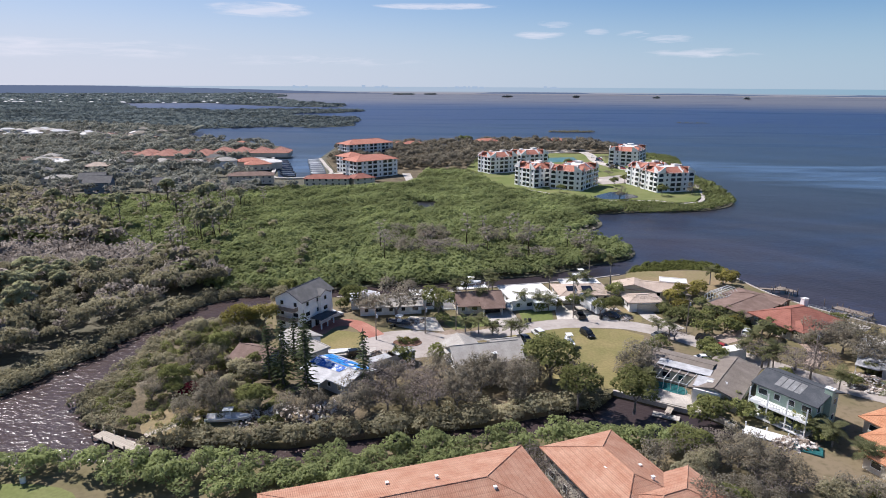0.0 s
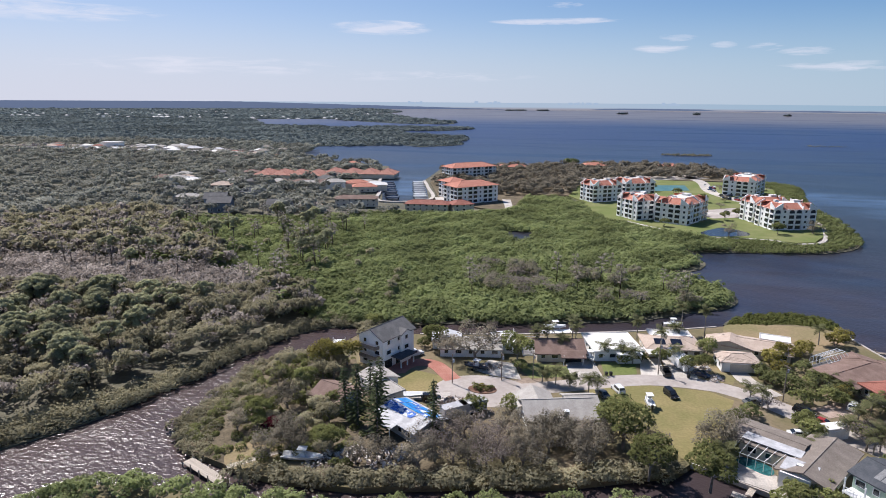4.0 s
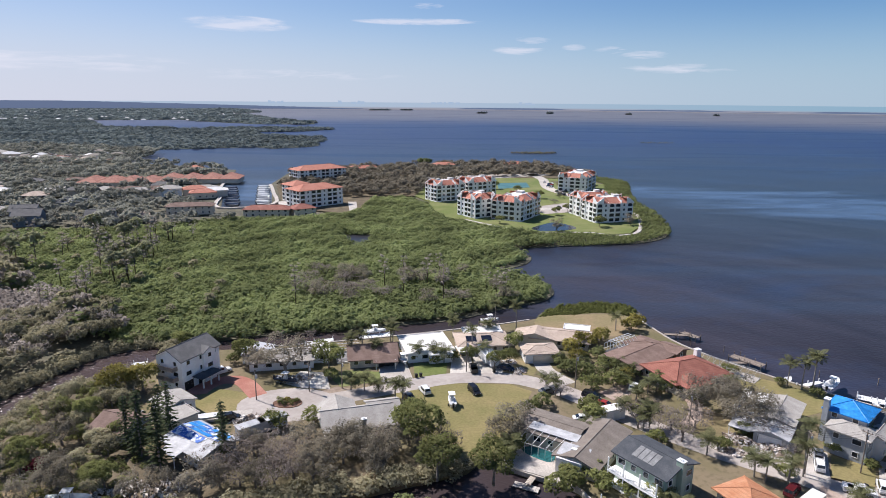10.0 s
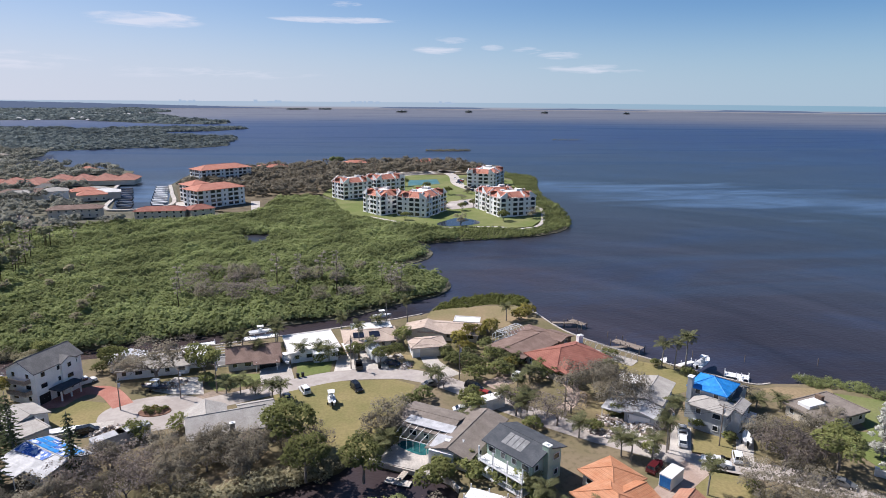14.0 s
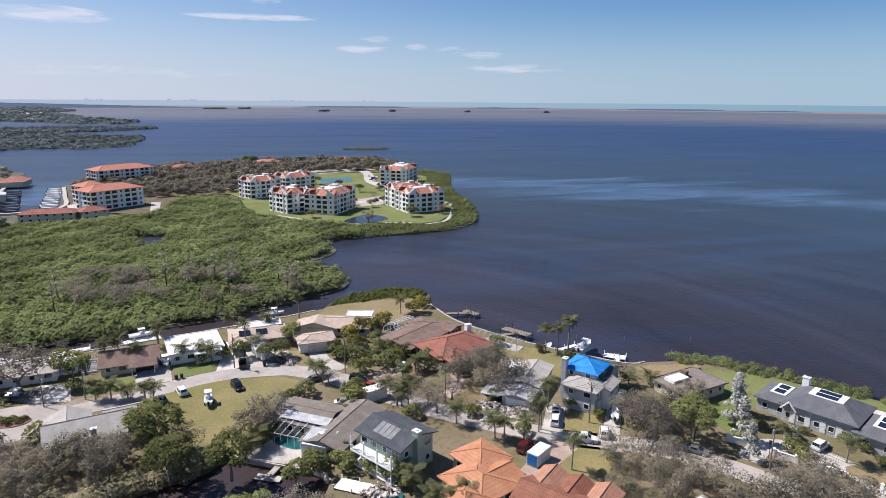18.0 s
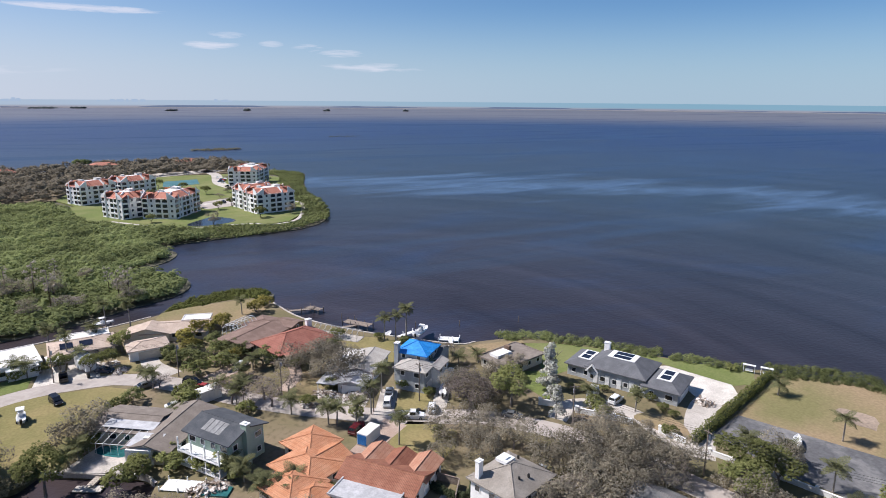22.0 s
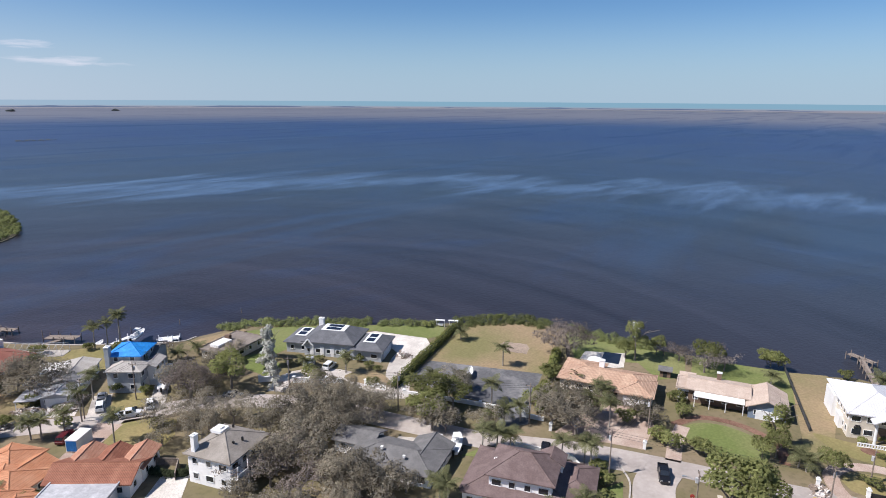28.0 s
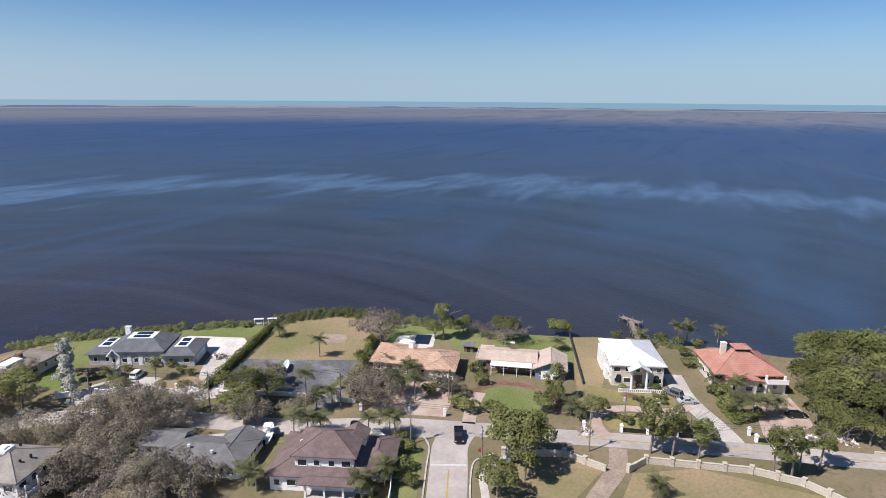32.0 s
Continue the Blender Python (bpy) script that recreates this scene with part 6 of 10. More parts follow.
strip("kerb", [(156.5, -2.6), (152.6, -0.2), (148.4, -0.9), (141, -3.6), (126, -9.6), (92, -26)], 0.3, "concrete", 0.2, "pale concrete kerb along the side street", "kerb")
strip("kerb", [(157.2, 13.8), (153.5, 10.4), (147.4, 8.0), (138.2, 4.4), (124, -1.4), (89, -17.8)], 0.3, "concrete", 0.2, "pale concrete kerb along the side street", "kerb")
strip("sidewalk", [(157.5, -6.0), (150, -3.0), (141.5, -6.4), (126, -12.6), (100, -24)], 1.5, "concrete", 0.1, "narrow pale concrete sidewalk", "sidewalk")
strip("road_marking", [(150.4, 0.9), (147.6, 7.2)], 0.4, "white_line", 0.1, "white stop line across the side street", "road marking")
strip("road_marking", [(147.5, 3.4), (139.5, 0.3), (125, -5.5), (110, -12.5)], 0.3, "yellow_line", 0.1, "faded yellow centre line", "road marking")
patch("cul_de_sac", [(-8.5 + 12.2 * math.cos(radians(a)), 144 + 8.6 * math.sin(radians(a))) for a in range(0, 360, 15)], "asphalt", 0.055, "pale asphalt turning circle with a planted island", "road")
patch("traffic_island", [(-8.7 + 3.6 * math.cos(radians(a)), 144.4 + 2.4 * math.sin(radians(a))) for a in range(0, 360, 20)], "mulch", 0.2, "round planted island in the turning circle", "traffic island")
patch("sandy_verge", [(-2.5, 150.5), (4, 147.6), (8, 151.5), (2, 153.5)], "sand", 0.02, "sandy verge beside the lane", "verge")

patch("lawn", [(17, 150), (31, 155), (47, 154), (52, 150), (47, 138), (42, 124), (40, 119), (36, 121), (30, 118), (24, 126), (20, 136)], "lawn", 0.03, "mown yellow-green grass of a vacant lot", "lawn")
patch("lawn", [(-30, 152), (-20, 150), (-14, 144.5), (-18, 141), (-27, 138.5), (-31, 142)], "lawn", 0.03, "mown lawn in front of the white house", "lawn", rounded=4)
strip("driveway", [(-32.5, 152.5), (-28.5, 157.5), (-23, 156.8), (-16.8, 148.6)], 4.6, "red_pavers", 0.06, "red brick driveway curving to the lane", "driveway")
patch("driveway", [(-37.5, 148.5), (-30, 150), (-28, 158), (-31.5, 161), (-36.5, 151)], "red_pavers", 0.05, "red brick forecourt of the white house", "driveway")
strip("driveway", [(-32, 134.5), (-24, 138), (-16, 139.5)], 4.2, "concrete", 0.07, "pale concrete driveway scattered with rubble", "driveway")
patch("lawn", [(3, 153.2), (13.5, 156.5), (14, 162), (3, 163.5), (0, 158)], "green_lawn", 0.04, "green lawn before the brown-roofed house", "lawn")
patch("lawn", [(22, 158.6), (30.5, 161), (31, 168), (21.5, 168)], "green_lawn", 0.04, "green lawn before the white-roofed house", "lawn")
patch("driveway", [(13.5, 155.5), (21.5, 158), (19, 171), (12, 164.5)], "concrete", 0.06, "broad pale concrete driveway with boats", "driveway")
patch("driveway", [(31.5, 161), (38, 161.5), (38, 173), (32.5, 172)], "white_gravel", 0.06, "white gravel drive beside the house", "driveway")
patch("driveway", [(-3.5, 152.5), (0.5, 152), (-2, 162), (-9, 163), (-12, 155.5), (-7, 153)], "white_gravel", 0.05, "pale gravel drive strewn with debris", "driveway")
patch("driveway", [(38.5, 161), (46, 161), (46, 174), (38.5, 174)], "concrete", 0.05, "pale concrete drive with a camper", "driveway")
patch("lawn", [(47, 160.8), (54, 159.2), (55.5, 163), (53, 169), (47, 171)], "dry_lawn", 0.04, "dry yellow lawn by the garage", "lawn")
strip("driveway", [(57.5, 167.5), (58.3, 162), (62.5, 154)], 4.6, "concrete", 0.06, "pale curving concrete driveway", "driveway")
patch("lawn", [(62, 190), (73, 186), (90, 190), (97, 201), (92, 207.5), (76, 208), (63, 205)], "dry_lawn", 0.03, "brown dry lawn at the point", "lawn", rounded=3)
strip("driveway", [(70, 147), (76, 150.5), (80, 154.5)], 5.0, "pavers", 0.06, "tan paved driveway", "driveway")
strip("driveway", [(84.5, 132.5), (88.2, 136.5), (90.6, 142.5), (89.8, 148.0), (86, 151.5)], 3.0, "pavers", 0.06, "curved tan brick path to the red-roofed house", "driveway")
patch("lawn", [(86, 130), (97, 119.5), (99, 125), (93, 141), (89, 138)], "dry_lawn", 0.03, "dry lawn beside the lane", "lawn", rounded=3)
patch("driveway", [(94, 121), (99.5, 116), (105, 124), (101, 130)], "white_gravel", 0.05, "white gravel forecourt strewn with debris", "driveway")
strip("driveway", [(101.6, 110.4), (108.0, 121.5)], 4.2, "concrete", 0.06, "narrow concrete driveway", "driveway")
patch("lawn", [(104.6, 111.2), (110.4, 107), (116.2, 114.6), (110, 119.4)], "lawn", 0.04, "green lawn before the raised house", "lawn")
strip("driveway", [(112.0, 104.5), (120, 116.5)], 3.4, "concrete", 0.06, "concrete driveway with parked cars", "driveway")
patch("lawn", [(109, 134), (120, 138), (127, 144.5), (118, 154), (111, 160), (106, 150)], "lawn", 0.03, "lawn along the seawall", "lawn")
patch("lawn", [(137, 136), (142, 136.5), (155, 134), (152, 124), (140, 127)], "dry_lawn", 0.03, "brown dry lawn by the seawall", "lawn")
patch("driveway", [(87, 97.6), (91.5, 95.4), (104.5, 104), (101.5, 109)], "pavers", 0.05, "tan paved driveway of the orange-roofed house", "driveway")
patch("lawn", [(95.5, 94.5), (104, 88), (113, 97), (105.5, 105.5)], "lawn", 0.04, "lawn with a single palm", "lawn", rounded=2)
patch("lawn", [(147, 110), (153, 132), (163, 126.5), (173, 116), (184, 103), (196, 88), (190, 83), (184.5, 85), (179, 102), (168, 112)], "green_lawn", 0.03, "bright green lawn behind the grey house", "lawn")
patch("terrace", [(176.5, 102.5), (179, 101), (184.5, 85.5), (180, 79.5), (170.5, 79.5), (171.5, 86), (173, 90), (171, 99)], "white_gravel", 0.04, "broad white gravel yard behind the grey house", "yard")
strip("driveway", [(135, 91.5), (142, 95.5), (148, 93), (152, 86), (151.2, 78), (152, 71.5), (156, 69.5)], 4.4, "concrete", 0.05, "pale concrete drive looping before the grey house", "driveway")
strip("driveway", [(150.5, 66.5), (156.5, 71.5), (163, 77), (168.5, 80.5), (172, 82)], 6.2, "concrete", 0.06, "pale concrete drive along the hedge to the garage", "driveway")
patch("lawn", [(150.5, 84), (156.5, 84), (158, 77), (153.5, 72)], "dry_lawn", 0.08, "dry island of lawn in the drive", "lawn", rounded=4)
patch("lawn", [(139, 98), (145.5, 103), (148, 113), (142, 116), (138, 108)], "green_lawn", 0.04, "shaded green lawn beside the silvery trees", "lawn")
patch("lawn", [(172.5, 74.5), (197, 84), (207, 78), (214, 68), (214, 57), (184.5, 46.5)], "dry_lawn", 0.03, "brown dry grass of a vacant waterfront lot", "lawn")
patch("parking_lot", [(160, 71.5), (172.5, 74.5), (184.5, 46.5), (172, 42), (165, 40), (161, 55)], "old_asphalt", 0.04, "cracked dark asphalt of an empty lot", "parking lot")
patch("driveway", [(160, 44), (168, 46), (172, 42), (160, 36), (154.5, 40)], "old_asphalt", 0.05, "broken asphalt entrance", "driveway")
patch("sand_patch", [(191, 62), (196, 66), (199, 60), (194, 57)], "sand", 0.05, "bare sandy patch in the dry lot", "sand", rounded=4, wobble=0.4)
patch("driveway", [(160.5, 30), (166, 12.5), (177, 14.5), (186, 22), (184.5, 27), (171, 29)], "pavers", 0.05, "tan brick forecourt of the tile-roofed house", "driveway")
strip("driveway", [(165.5, 6.5), (173, 8.5), (180.5, 9.5)], 3.0, "pavers", 0.06, "tan paver lane to the house", "driveway")
patch("lawn", [(198, 44), (214, 55), (217, 40), (220, 22), (206, 17), (200, 22), (207, 30)], "green_lawn", 0.03, "green back lawn by the water", "lawn")
patch("lawn", [(173.5, 4), (179.2, 9), (184.5, 7), (186.5, 1), (184, -6), (177.5, -8), (173, -4)], "green_lawn", 0.05, "oval bright green lawn edged with a red path", "lawn", rounded=4)
strip("path", [(180, 11.5), (187, 7.5), (188.8, 0), (185.5, -8), (178, -11)], 2.0, "mulch", 0.05, "red-brown mulch path round the lawn", "path")
patch("lawn", [(203, 15), (221, 20), (223, 8), (226, -2), (214, -10), (203, -6), (205, 6)], "green_lawn", 0.03, "wide green lawn sloping to the bay", "lawn")
patch("lawn", [(186, -13), (226, -3), (230, -11), (226, -14), (187, -18)], "dry_lawn", 0.04, "dry grass strip beside the white house", "lawn")
strip("driveway", [(172.5, -22.0), (176.4, -19.4), (180.5, -18.4), (184.6, -20.2), (187.4, -24.6), (188.4, -29.4), (190.4, -34.2), (194.6, -37.4)], 2.8, "pavers", 0.07, "tan brick drive looping before the white house", "driveway")
strip("driveway", [(178.6, -47.4), (182.4, -46.0), (188.0, -42.8), (194.4, -38.6), (199.8, -35.8), (206.5, -33.6), (211, -32.2)], 4.8, "concrete", 0.05, "pale concrete drive between the two houses", "driveway")
patch("lawn", [(195.1, -13.0), (190.4, -17.4), (189.2, -21), (189.9, -27.9), (192.3, -33.6), (195.6, -34.4), (199.1, -31.6), (198.5, -28.7), (195.8, -20.0)], "lawn", 0.05, "curved front lawn of the white house", "lawn", rounded=3)
patch("lawn", [(177.6, -21.2), (180.5, -20.2), (183.8, -22.4), (186.2, -28.5), (188.6, -37.5), (188.5, -40.0), (184.9, -42.0), (180.6, -41.4), (176.2, -25.0)], "lawn", 0.05, "lawn with low shrubs inside the brick drive", "lawn", rounded=2)
patch("flower_bed", [(193.8 + (1.9 if k % 2 else 0.65) * math.cos(k * math.pi / 5), -29.2 + (1.9 if k % 2 else 0.65) * math.sin(k * math.pi / 5)) for k in range(10)], "white_gravel", 0.14, "star of white pebbles set in the lawn", "flower bed")
patch("flower_bed", [(194.1 + 1.4 * math.cos(k * math.pi / 8), -23.6 + 1.9 * math.sin(k * math.pi / 8)) for k in range(16)], "mulch", 0.1, "round red mulch bed in the lawn", "flower bed")
patch("driveway", [(186.5, -52.5), (203, -51), (211, -58.5), (197, -63), (188, -58)], "pavers", 0.05, "tan brick forecourt of the red-roofed house", "driveway")
patch("lawn", [(181, -51), (186.3, -51.5), (188, -58.5), (182.5, -62)], "green_lawn", 0.04, "front lawn by the road", "lawn")
patch("lawn", [(153, 11.5), (147.2, 9), (138, 5.5), (128, 1.5), (131, 9), (147, 14)], "green_lawn", 0.04, "bright green verge by the side street", "lawn")
patch("lawn", [(150, 17), (146, 32), (141, 40), (147.5, 38), (153.5, 21)], "green_lawn", 0.04, "green front lawn along the lane", "lawn")
strip("driveway", [(146.5, 32), (147.5, 26), (153.5, 28)], 2.6, "concrete", 0.07, "white concrete drive", "driveway")
patch("driveway", [(134, 53), (138.5, 54.5), (144, 45), (139, 41.5)], "concrete", 0.05, "pale concrete drive with a boat", "driveway")
patch("lawn", [(158, -8), (163, -17), (161, -24), (146, -20), (148, -9)], "dry_lawn", 0.03, "dry grass behind a stone wall", "lawn")
strip("driveway", [(169, -25), (161, -26), (148, -24), (136, -26)], 3.6, "sand", 0.05, "worn sandy track between the stone walls", "driveway")
patch("lawn", [(161, -29), (168, -40), (168, -62), (150, -60), (146, -28)], "dry_lawn", 0.03, "dry grass and sandy soil", "lawn")
patch("driveway", [(97, 68), (104, 76), (101, 80), (92, 73)], "white_gravel", 0.05, "pale drive beside the shingled house", "driveway")
patch("golf_green", closed([(-78, 84), (-66, 87), (-56, 83), (-56, 70), (-80, 66)], 4), "green_lawn", 0.05, "bright mown green at the water's edge", "lawn")
patch("courtyard", [(39.5, 117.5), (46.5, 125), (52.5, 117), (51, 110.5)], "concrete", 0.07, "pale concrete pool terrace above the canal", "terrace")
patch("lawn", [(-55, 102), (-44, 101), (-38, 106), (-46, 112), (-56, 110)], "dry_lawn", 0.03, "dry clearing by the dock", "lawn", rounded=3)

# seawalls
for pts, lab in (([(36, 119.7), (40.3, 117.3), (52.6, 110.2), (55.3, 105.8)], "concrete seawall of the canal"),
                 ([(-32, 178.6), (-7, 183.2), (16, 188.8), (45, 197.3), (60, 203)], "pale concrete seawall along the channel"),
                 ([(98, 201), (101.5, 184), (107, 173), (114, 163), (122, 153.5), (136, 139.5), (142, 138.5)], "pale concrete seawall along the bay")):
    strip("seawall", pts, 0.5, "concrete", 0.22, lab, "seawall", 4)

# ---- houses ----
def house(x, y, rot, label):
    return thing("house", x, y, rot, GROUND, label, "house")


# white three-storey house by the creek
h = house(-37.1, 158.6, 63, "white three-storey house with a grey shingle gable roof")
block(h, 0, 0, 12.6, 8.8, 8.3, "white_wall", "grey_shingle", "gable", 0.55, 0.5, storeys=3, windows="swe", gap=3.2)
block(h, 2.2, -3.0, 4.4, 4.0, 8.3, "white_wall", "grey_shingle", "gable", 0.55, 0.3, rz=90, storeys=3, windows="w", cap=False)
part("porch_roof", hip_roof(6.0, 3.0, 3.0, 0.6, 0.3), M["dark_shingle"], h, m=pose(0.0, -6.2, 0))
for px_ in (-2.6, 0, 2.6):
    part("porch_column", boxes((px_, -7.4, 0, 0.3, 0.3, 2.8)), M["white_trim"], h)
for k in range(2):
    dk = part("balcony", boxes((-7.1, 0, 2.7 + k * 2.8, 1.7, 6.0, 0.2)), M["pale_wood"], h)
    part("railing", boxes((-7.9, 0, 2.9 + k * 2.8, 0.06, 6.0, 0.95), (-7.1, -2.97, 2.9 + k * 2.8, 1.6, 0.06, 0.95)), M["wood"], dk)
door(h, -0.4, -4.45, 0.1, 0, 1.8, 2.2, "glass")
door(h, -4.4, -4.45, 0.05, 0, 2.8, 2.3, "dark_metal", "garage_door")

h = house(-15.0, 168.5, 8, "low house with a pale roof behind an oak")
block(h, 0, 0, 17, 9, 2.6, "white_wall", "pale_shingle", "gable", 0.3, 0.6)
block(h, 9.5, 2, 6, 7, 3.2, "white_wall", "white_roof", "flat", windows="s")
block(h, -7, 4, 6, 8, 2.9, "white_wall", "white_metal", "gable", 0.25, 0.4, rz=90, windows="n")

h = house(8.3, 170.5, 9, "low house with a brown shingle roof and carport")
block(h, 1.5, 0, 13, 10.5, 2.6, "cream_wall", "brown_shingle", "gable", 0.42, 0.7)
part("carport_roof", gable_roof(6.2, 5.0, 2.6, 0.9, 0.3), M["brown_shingle"], h, m=pose(4.6, -5.6, 0))
for sx in (2.0, 7.2):
    part("carport_post", boxes((sx, -7.6, 0, 0.2, 0.2, 2.8)), M["white_trim"], h)
door(h, 5.0, -5.35, 0, 0, 4.4, 2.3, "dark_metal", "garage_door")
cage = part("screen_wall", boxes((-8.5, 2.5, 0, 0.12, 8, 0.5)), M["white_trim"], h)
for sy in (-1.4, 6.4):
    part("screen_wall", boxes((-5.2, sy, 0, 6.6, 0.12, 0.5)), M["white_trim"], h)
for sx, sy in ((-8.5, -1.4), (-8.5, 2.5), (-8.5, 6.4)):
    part("cage_post", boxes((sx, sy, 0.5, 0.12, 0.12, 2.2)), M["white_trim"], cage)
for k in range(5):
    part("cage_beam", boxes((-5.2, -1.2 + k * 1.9, 2.7, 6.8, 0.1, 0.14)), M["white_trim"], cage)
part("patio", boxes((-5.2, 2.5, 0, 6.4, 7.6, 0.1)), M["old_asphalt"], h)

h = house(24.9, 175.8, 13, "low house with a wide flat white roof")
block(h, 0, 0, 13.2, 13.4, 2.7, "white_wall", "white_roof", "flat", over=0.5)
part("garage_wing", boxes((2.5, -7.6, 0, 6.5, 2.4, 2.7), (2.5, -7.8, 2.7, 7, 3.0, 0.2)), M["white_wall"], h)
part("boat_shade", boxes((9.4, -6, 2.5, 3.0, 5.0, 0.12)), M["white_roof"], h)
for sx in (8.1, 10.7):
    for sy in (-8.2, -3.8):
        part("shade_post", boxes((sx, sy, 0, 0.12, 0.12, 2.5)), M["metal"], h)

h = house(41.8, 179.6, 5, "low house with a tan-grey hip roof and solar panels")
block(h, 0, 0, 15, 10.5, 2.7, "cream_wall", "tan_shingle", "hip", 0.30, 0.7)
block(h, 1.0, 5.8, 11, 4, 3.0, "cream_wall", "white_roof", "flat", windows="n")
for k in range(2):
    slab_on_roof(h, "solar_panel", [(-5.2 + k * 4.6, -3.6, 3.35), (-2.2 + k * 4.6, -3.6, 3.35), (-2.2 + k * 4.6, -1.2, 4.07), (-5.2 + k * 4.6, -1.2, 4.07)], "solar", 0.1)

h = house(57.5, 171.0, 4, "detached garage with a tan shingle roof")
block(h, 0, 0, 9.5, 7.0, 3.0, "white_wall", "tan_shingle", "hip", 0.28, 0.6, windows="we")
door(h, 0.4, -3.56, 0, 0, 6.0, 2.3, "cream_wall", "garage_door", "wide cream garage door")
h = house(66.2, 182.8, -17, "low tan-roofed house by the channel")
block(h, 0, 0, 17, 9.5, 2.7, "cream_wall", "tan_shingle", "gable", 0.26, 0.8)
block(h, -7.2, -2, 6.5, 12, 2.7, "cream_wall", "tan_shingle", "gable", 0.28, 0.6, rz=90, cap=False, windows="")
block(h, 4.5, 6.2, 7, 4, 2.9, "cream_wall", "white_roof", "flat", windows="n")

h = house(84.5, 167.0, 37, "long low house with a brown shingle roof")
block(h, 0, 0, 15.5, 11.2, 2.6, "brown_wall", "brown_shingle", "gable", 0.19, 0.9)
block(h, 9.2, 2.6, 8.5, 10, 2.6, "brown_wall", "brown_shingle", "hip", 0.2, 0.8)
block(h, 12.6, -3.0, 6.5, 5.6, 2.6, "brown_wall", "brown_shingle", "gable", 0.24, 0.6, rz=90)
for k in range(7):
    bmc = bmesh.new()
    x0 = -0.2 + k * 1.55
    pts_ = ((x0, 6.0, 2.7), (x0, 7.2, 3.9), (x0, 9.6, 3.9), (x0, 11.0, 2.6), (x0, 11.0, 0))
    for a_, b_ in zip(pts_, pts_[1:]):
        tube(bmc, a_, b_, 0.07, 0.07, 4)
    part("cage_rib", bmc, M["white_trim"], h)
for yy, zz in ((6.0, 2.7), (7.2, 3.9), (8.4, 3.9), (9.6, 3.9), (11.0, 2.6), (11.0, 1.0)):
    bmc = bmesh.new()
    tube(bmc, (-0.2, yy, zz), (9.1, yy, zz), 0.07, 0.07, 4)
    part("cage_beam", bmc, M["white_trim"], h)
part("patio", boxes((4.4, 8.6, 0, 9.2, 4.8, 0.1)), M["old_asphalt"], h)

h = house(94.0, 156.2, 20, "house with a red clay tile hip roof and white chimney")
block(h, 0, 0, 17.5, 12.5, 3.1, "cream_wall", "red_tile", "hip", 0.42, 0.8)
block(h, -3.8, -5.2, 7.5, 7, 3.1, "cream_wall", "red_tile", "hip", 0.42, 0.7, windows="sw")
chimney(h, 8.2, 4.8, 3.0, 2.6, 1.6)

# glazed screen room by the seawall
h = thing("screen_enclosure", 108.0, 160.5, -48, GROUND, "long aluminium screen enclosure beside the seawall", "screen enclosure")
part("deck", boxes((0, 0, 0, 15, 4.6, 0.12)), M["concrete"], h)
for k in range(9):
    bmc = bmesh.new()
    x0 = -7.2 + k * 1.8
    for a_, b_ in (((x0, -2.2, 0.1), (x0, -2.2, 2.2)), ((x0, -2.2, 2.2), (x0, 0, 3.2)), ((x0, 0, 3.2), (x0, 2.2, 2.2)), ((x0, 2.2, 2.2), (x0, 2.2, 0.1))):
        tube(bmc, a_, b_, 0.05, 0.05, 4)
    part("rib", bmc, M["metal"], h)
for yy, zz in ((-2.2, 2.2), (0, 3.2), (2.2, 2.2)):
    bmc = bmesh.new()
    tube(bmc, (-7.2, yy, zz), (7.2, yy, zz), 0.05, 0.05, 4)
    part("purlin", bmc, M["metal"], h)

h = house(9.5, 132.2, 14, "low house with a pale grey gable roof and chimney")
block(h, 0, 0, 15, 9.5, 3.0, "white_wall", "pale_shingle", "gable", 0.50, 0.7)
block(h, -4.0, 5.2, 6.5, 8, 2.9, "white_wall", "pale_shingle", "gable", 0.45, 0.5, rz=90)
chimney(h, 0.8, -5.1, 0.0, 5.0, 1.0, "pale_shingle")
block(h, 6.5, 4.2, 7, 6, 2.9, "white_wall", "pale_shingle", "gable", 0.4, 0.5)

# house with the pool terrace
h = house(54.5, 125.0, 0, "sprawling low house with brown shingle and silver roofs")
block(h, -1.8, 2.4, 12.5, 9.5, 3.1, "cream_wall", "taupe_shingle", "gable", 0.24, 0.7, rz=-36)
block(h, 5.2, -4.6, 17.5, 8.6, 3.1, "cream_wall", "taupe_shingle", "gable", 0.28, 0.7, rz=52)
slab_on_roof(h, "lanai_roof", [(-7.6, 0.8, 3.5), (1.4, -5.6, 3.5), (3.0, -3.3, 3.75), (-6.0, 3.1, 3.75)], "silver_roof", 0.12)
slab_on_roof(h, "porch_roof", [(-3.6, -9.2, 3.3), (1.6, -12.2, 3.3), (3.6, -9.0, 3.9), (-1.2, -5.8, 3.9)], "silver_roof", 0.14)
part("porch_wall", boxes((-0.2, -9.2, 0, 5.2, 5.6, 3.2, -32)), M["white_wall"], h)
part("skylight", boxes((0.2, -8.6, 3.75, 1.2, 0.9, 0.3, -32)), M["white_trim"], h)
part("skylight", boxes((1.4, -10.4, 3.5, 1.2, 0.9, 0.3, -32)), M["white_trim"], h)
for k in range(7):
    t = k / 6
    a_ = Vector((-7.6, 0.8, 3.5)).lerp(Vector((0.6, -5.2, 3.5)), t)
    b_ = Vector((-10.2, -2.4, 2.3)).lerp(Vector((-2.6, -7.6, 2.3)), t)
    bmc = bmesh.new()
    tube(bmc, a_, b_, 0.06, 0.06, 4)
    tube(bmc, b_, (b_.x, b_.y, 0), 0.06, 0.06, 4)
    part("cage_rib", bmc, M["white_trim"], h)
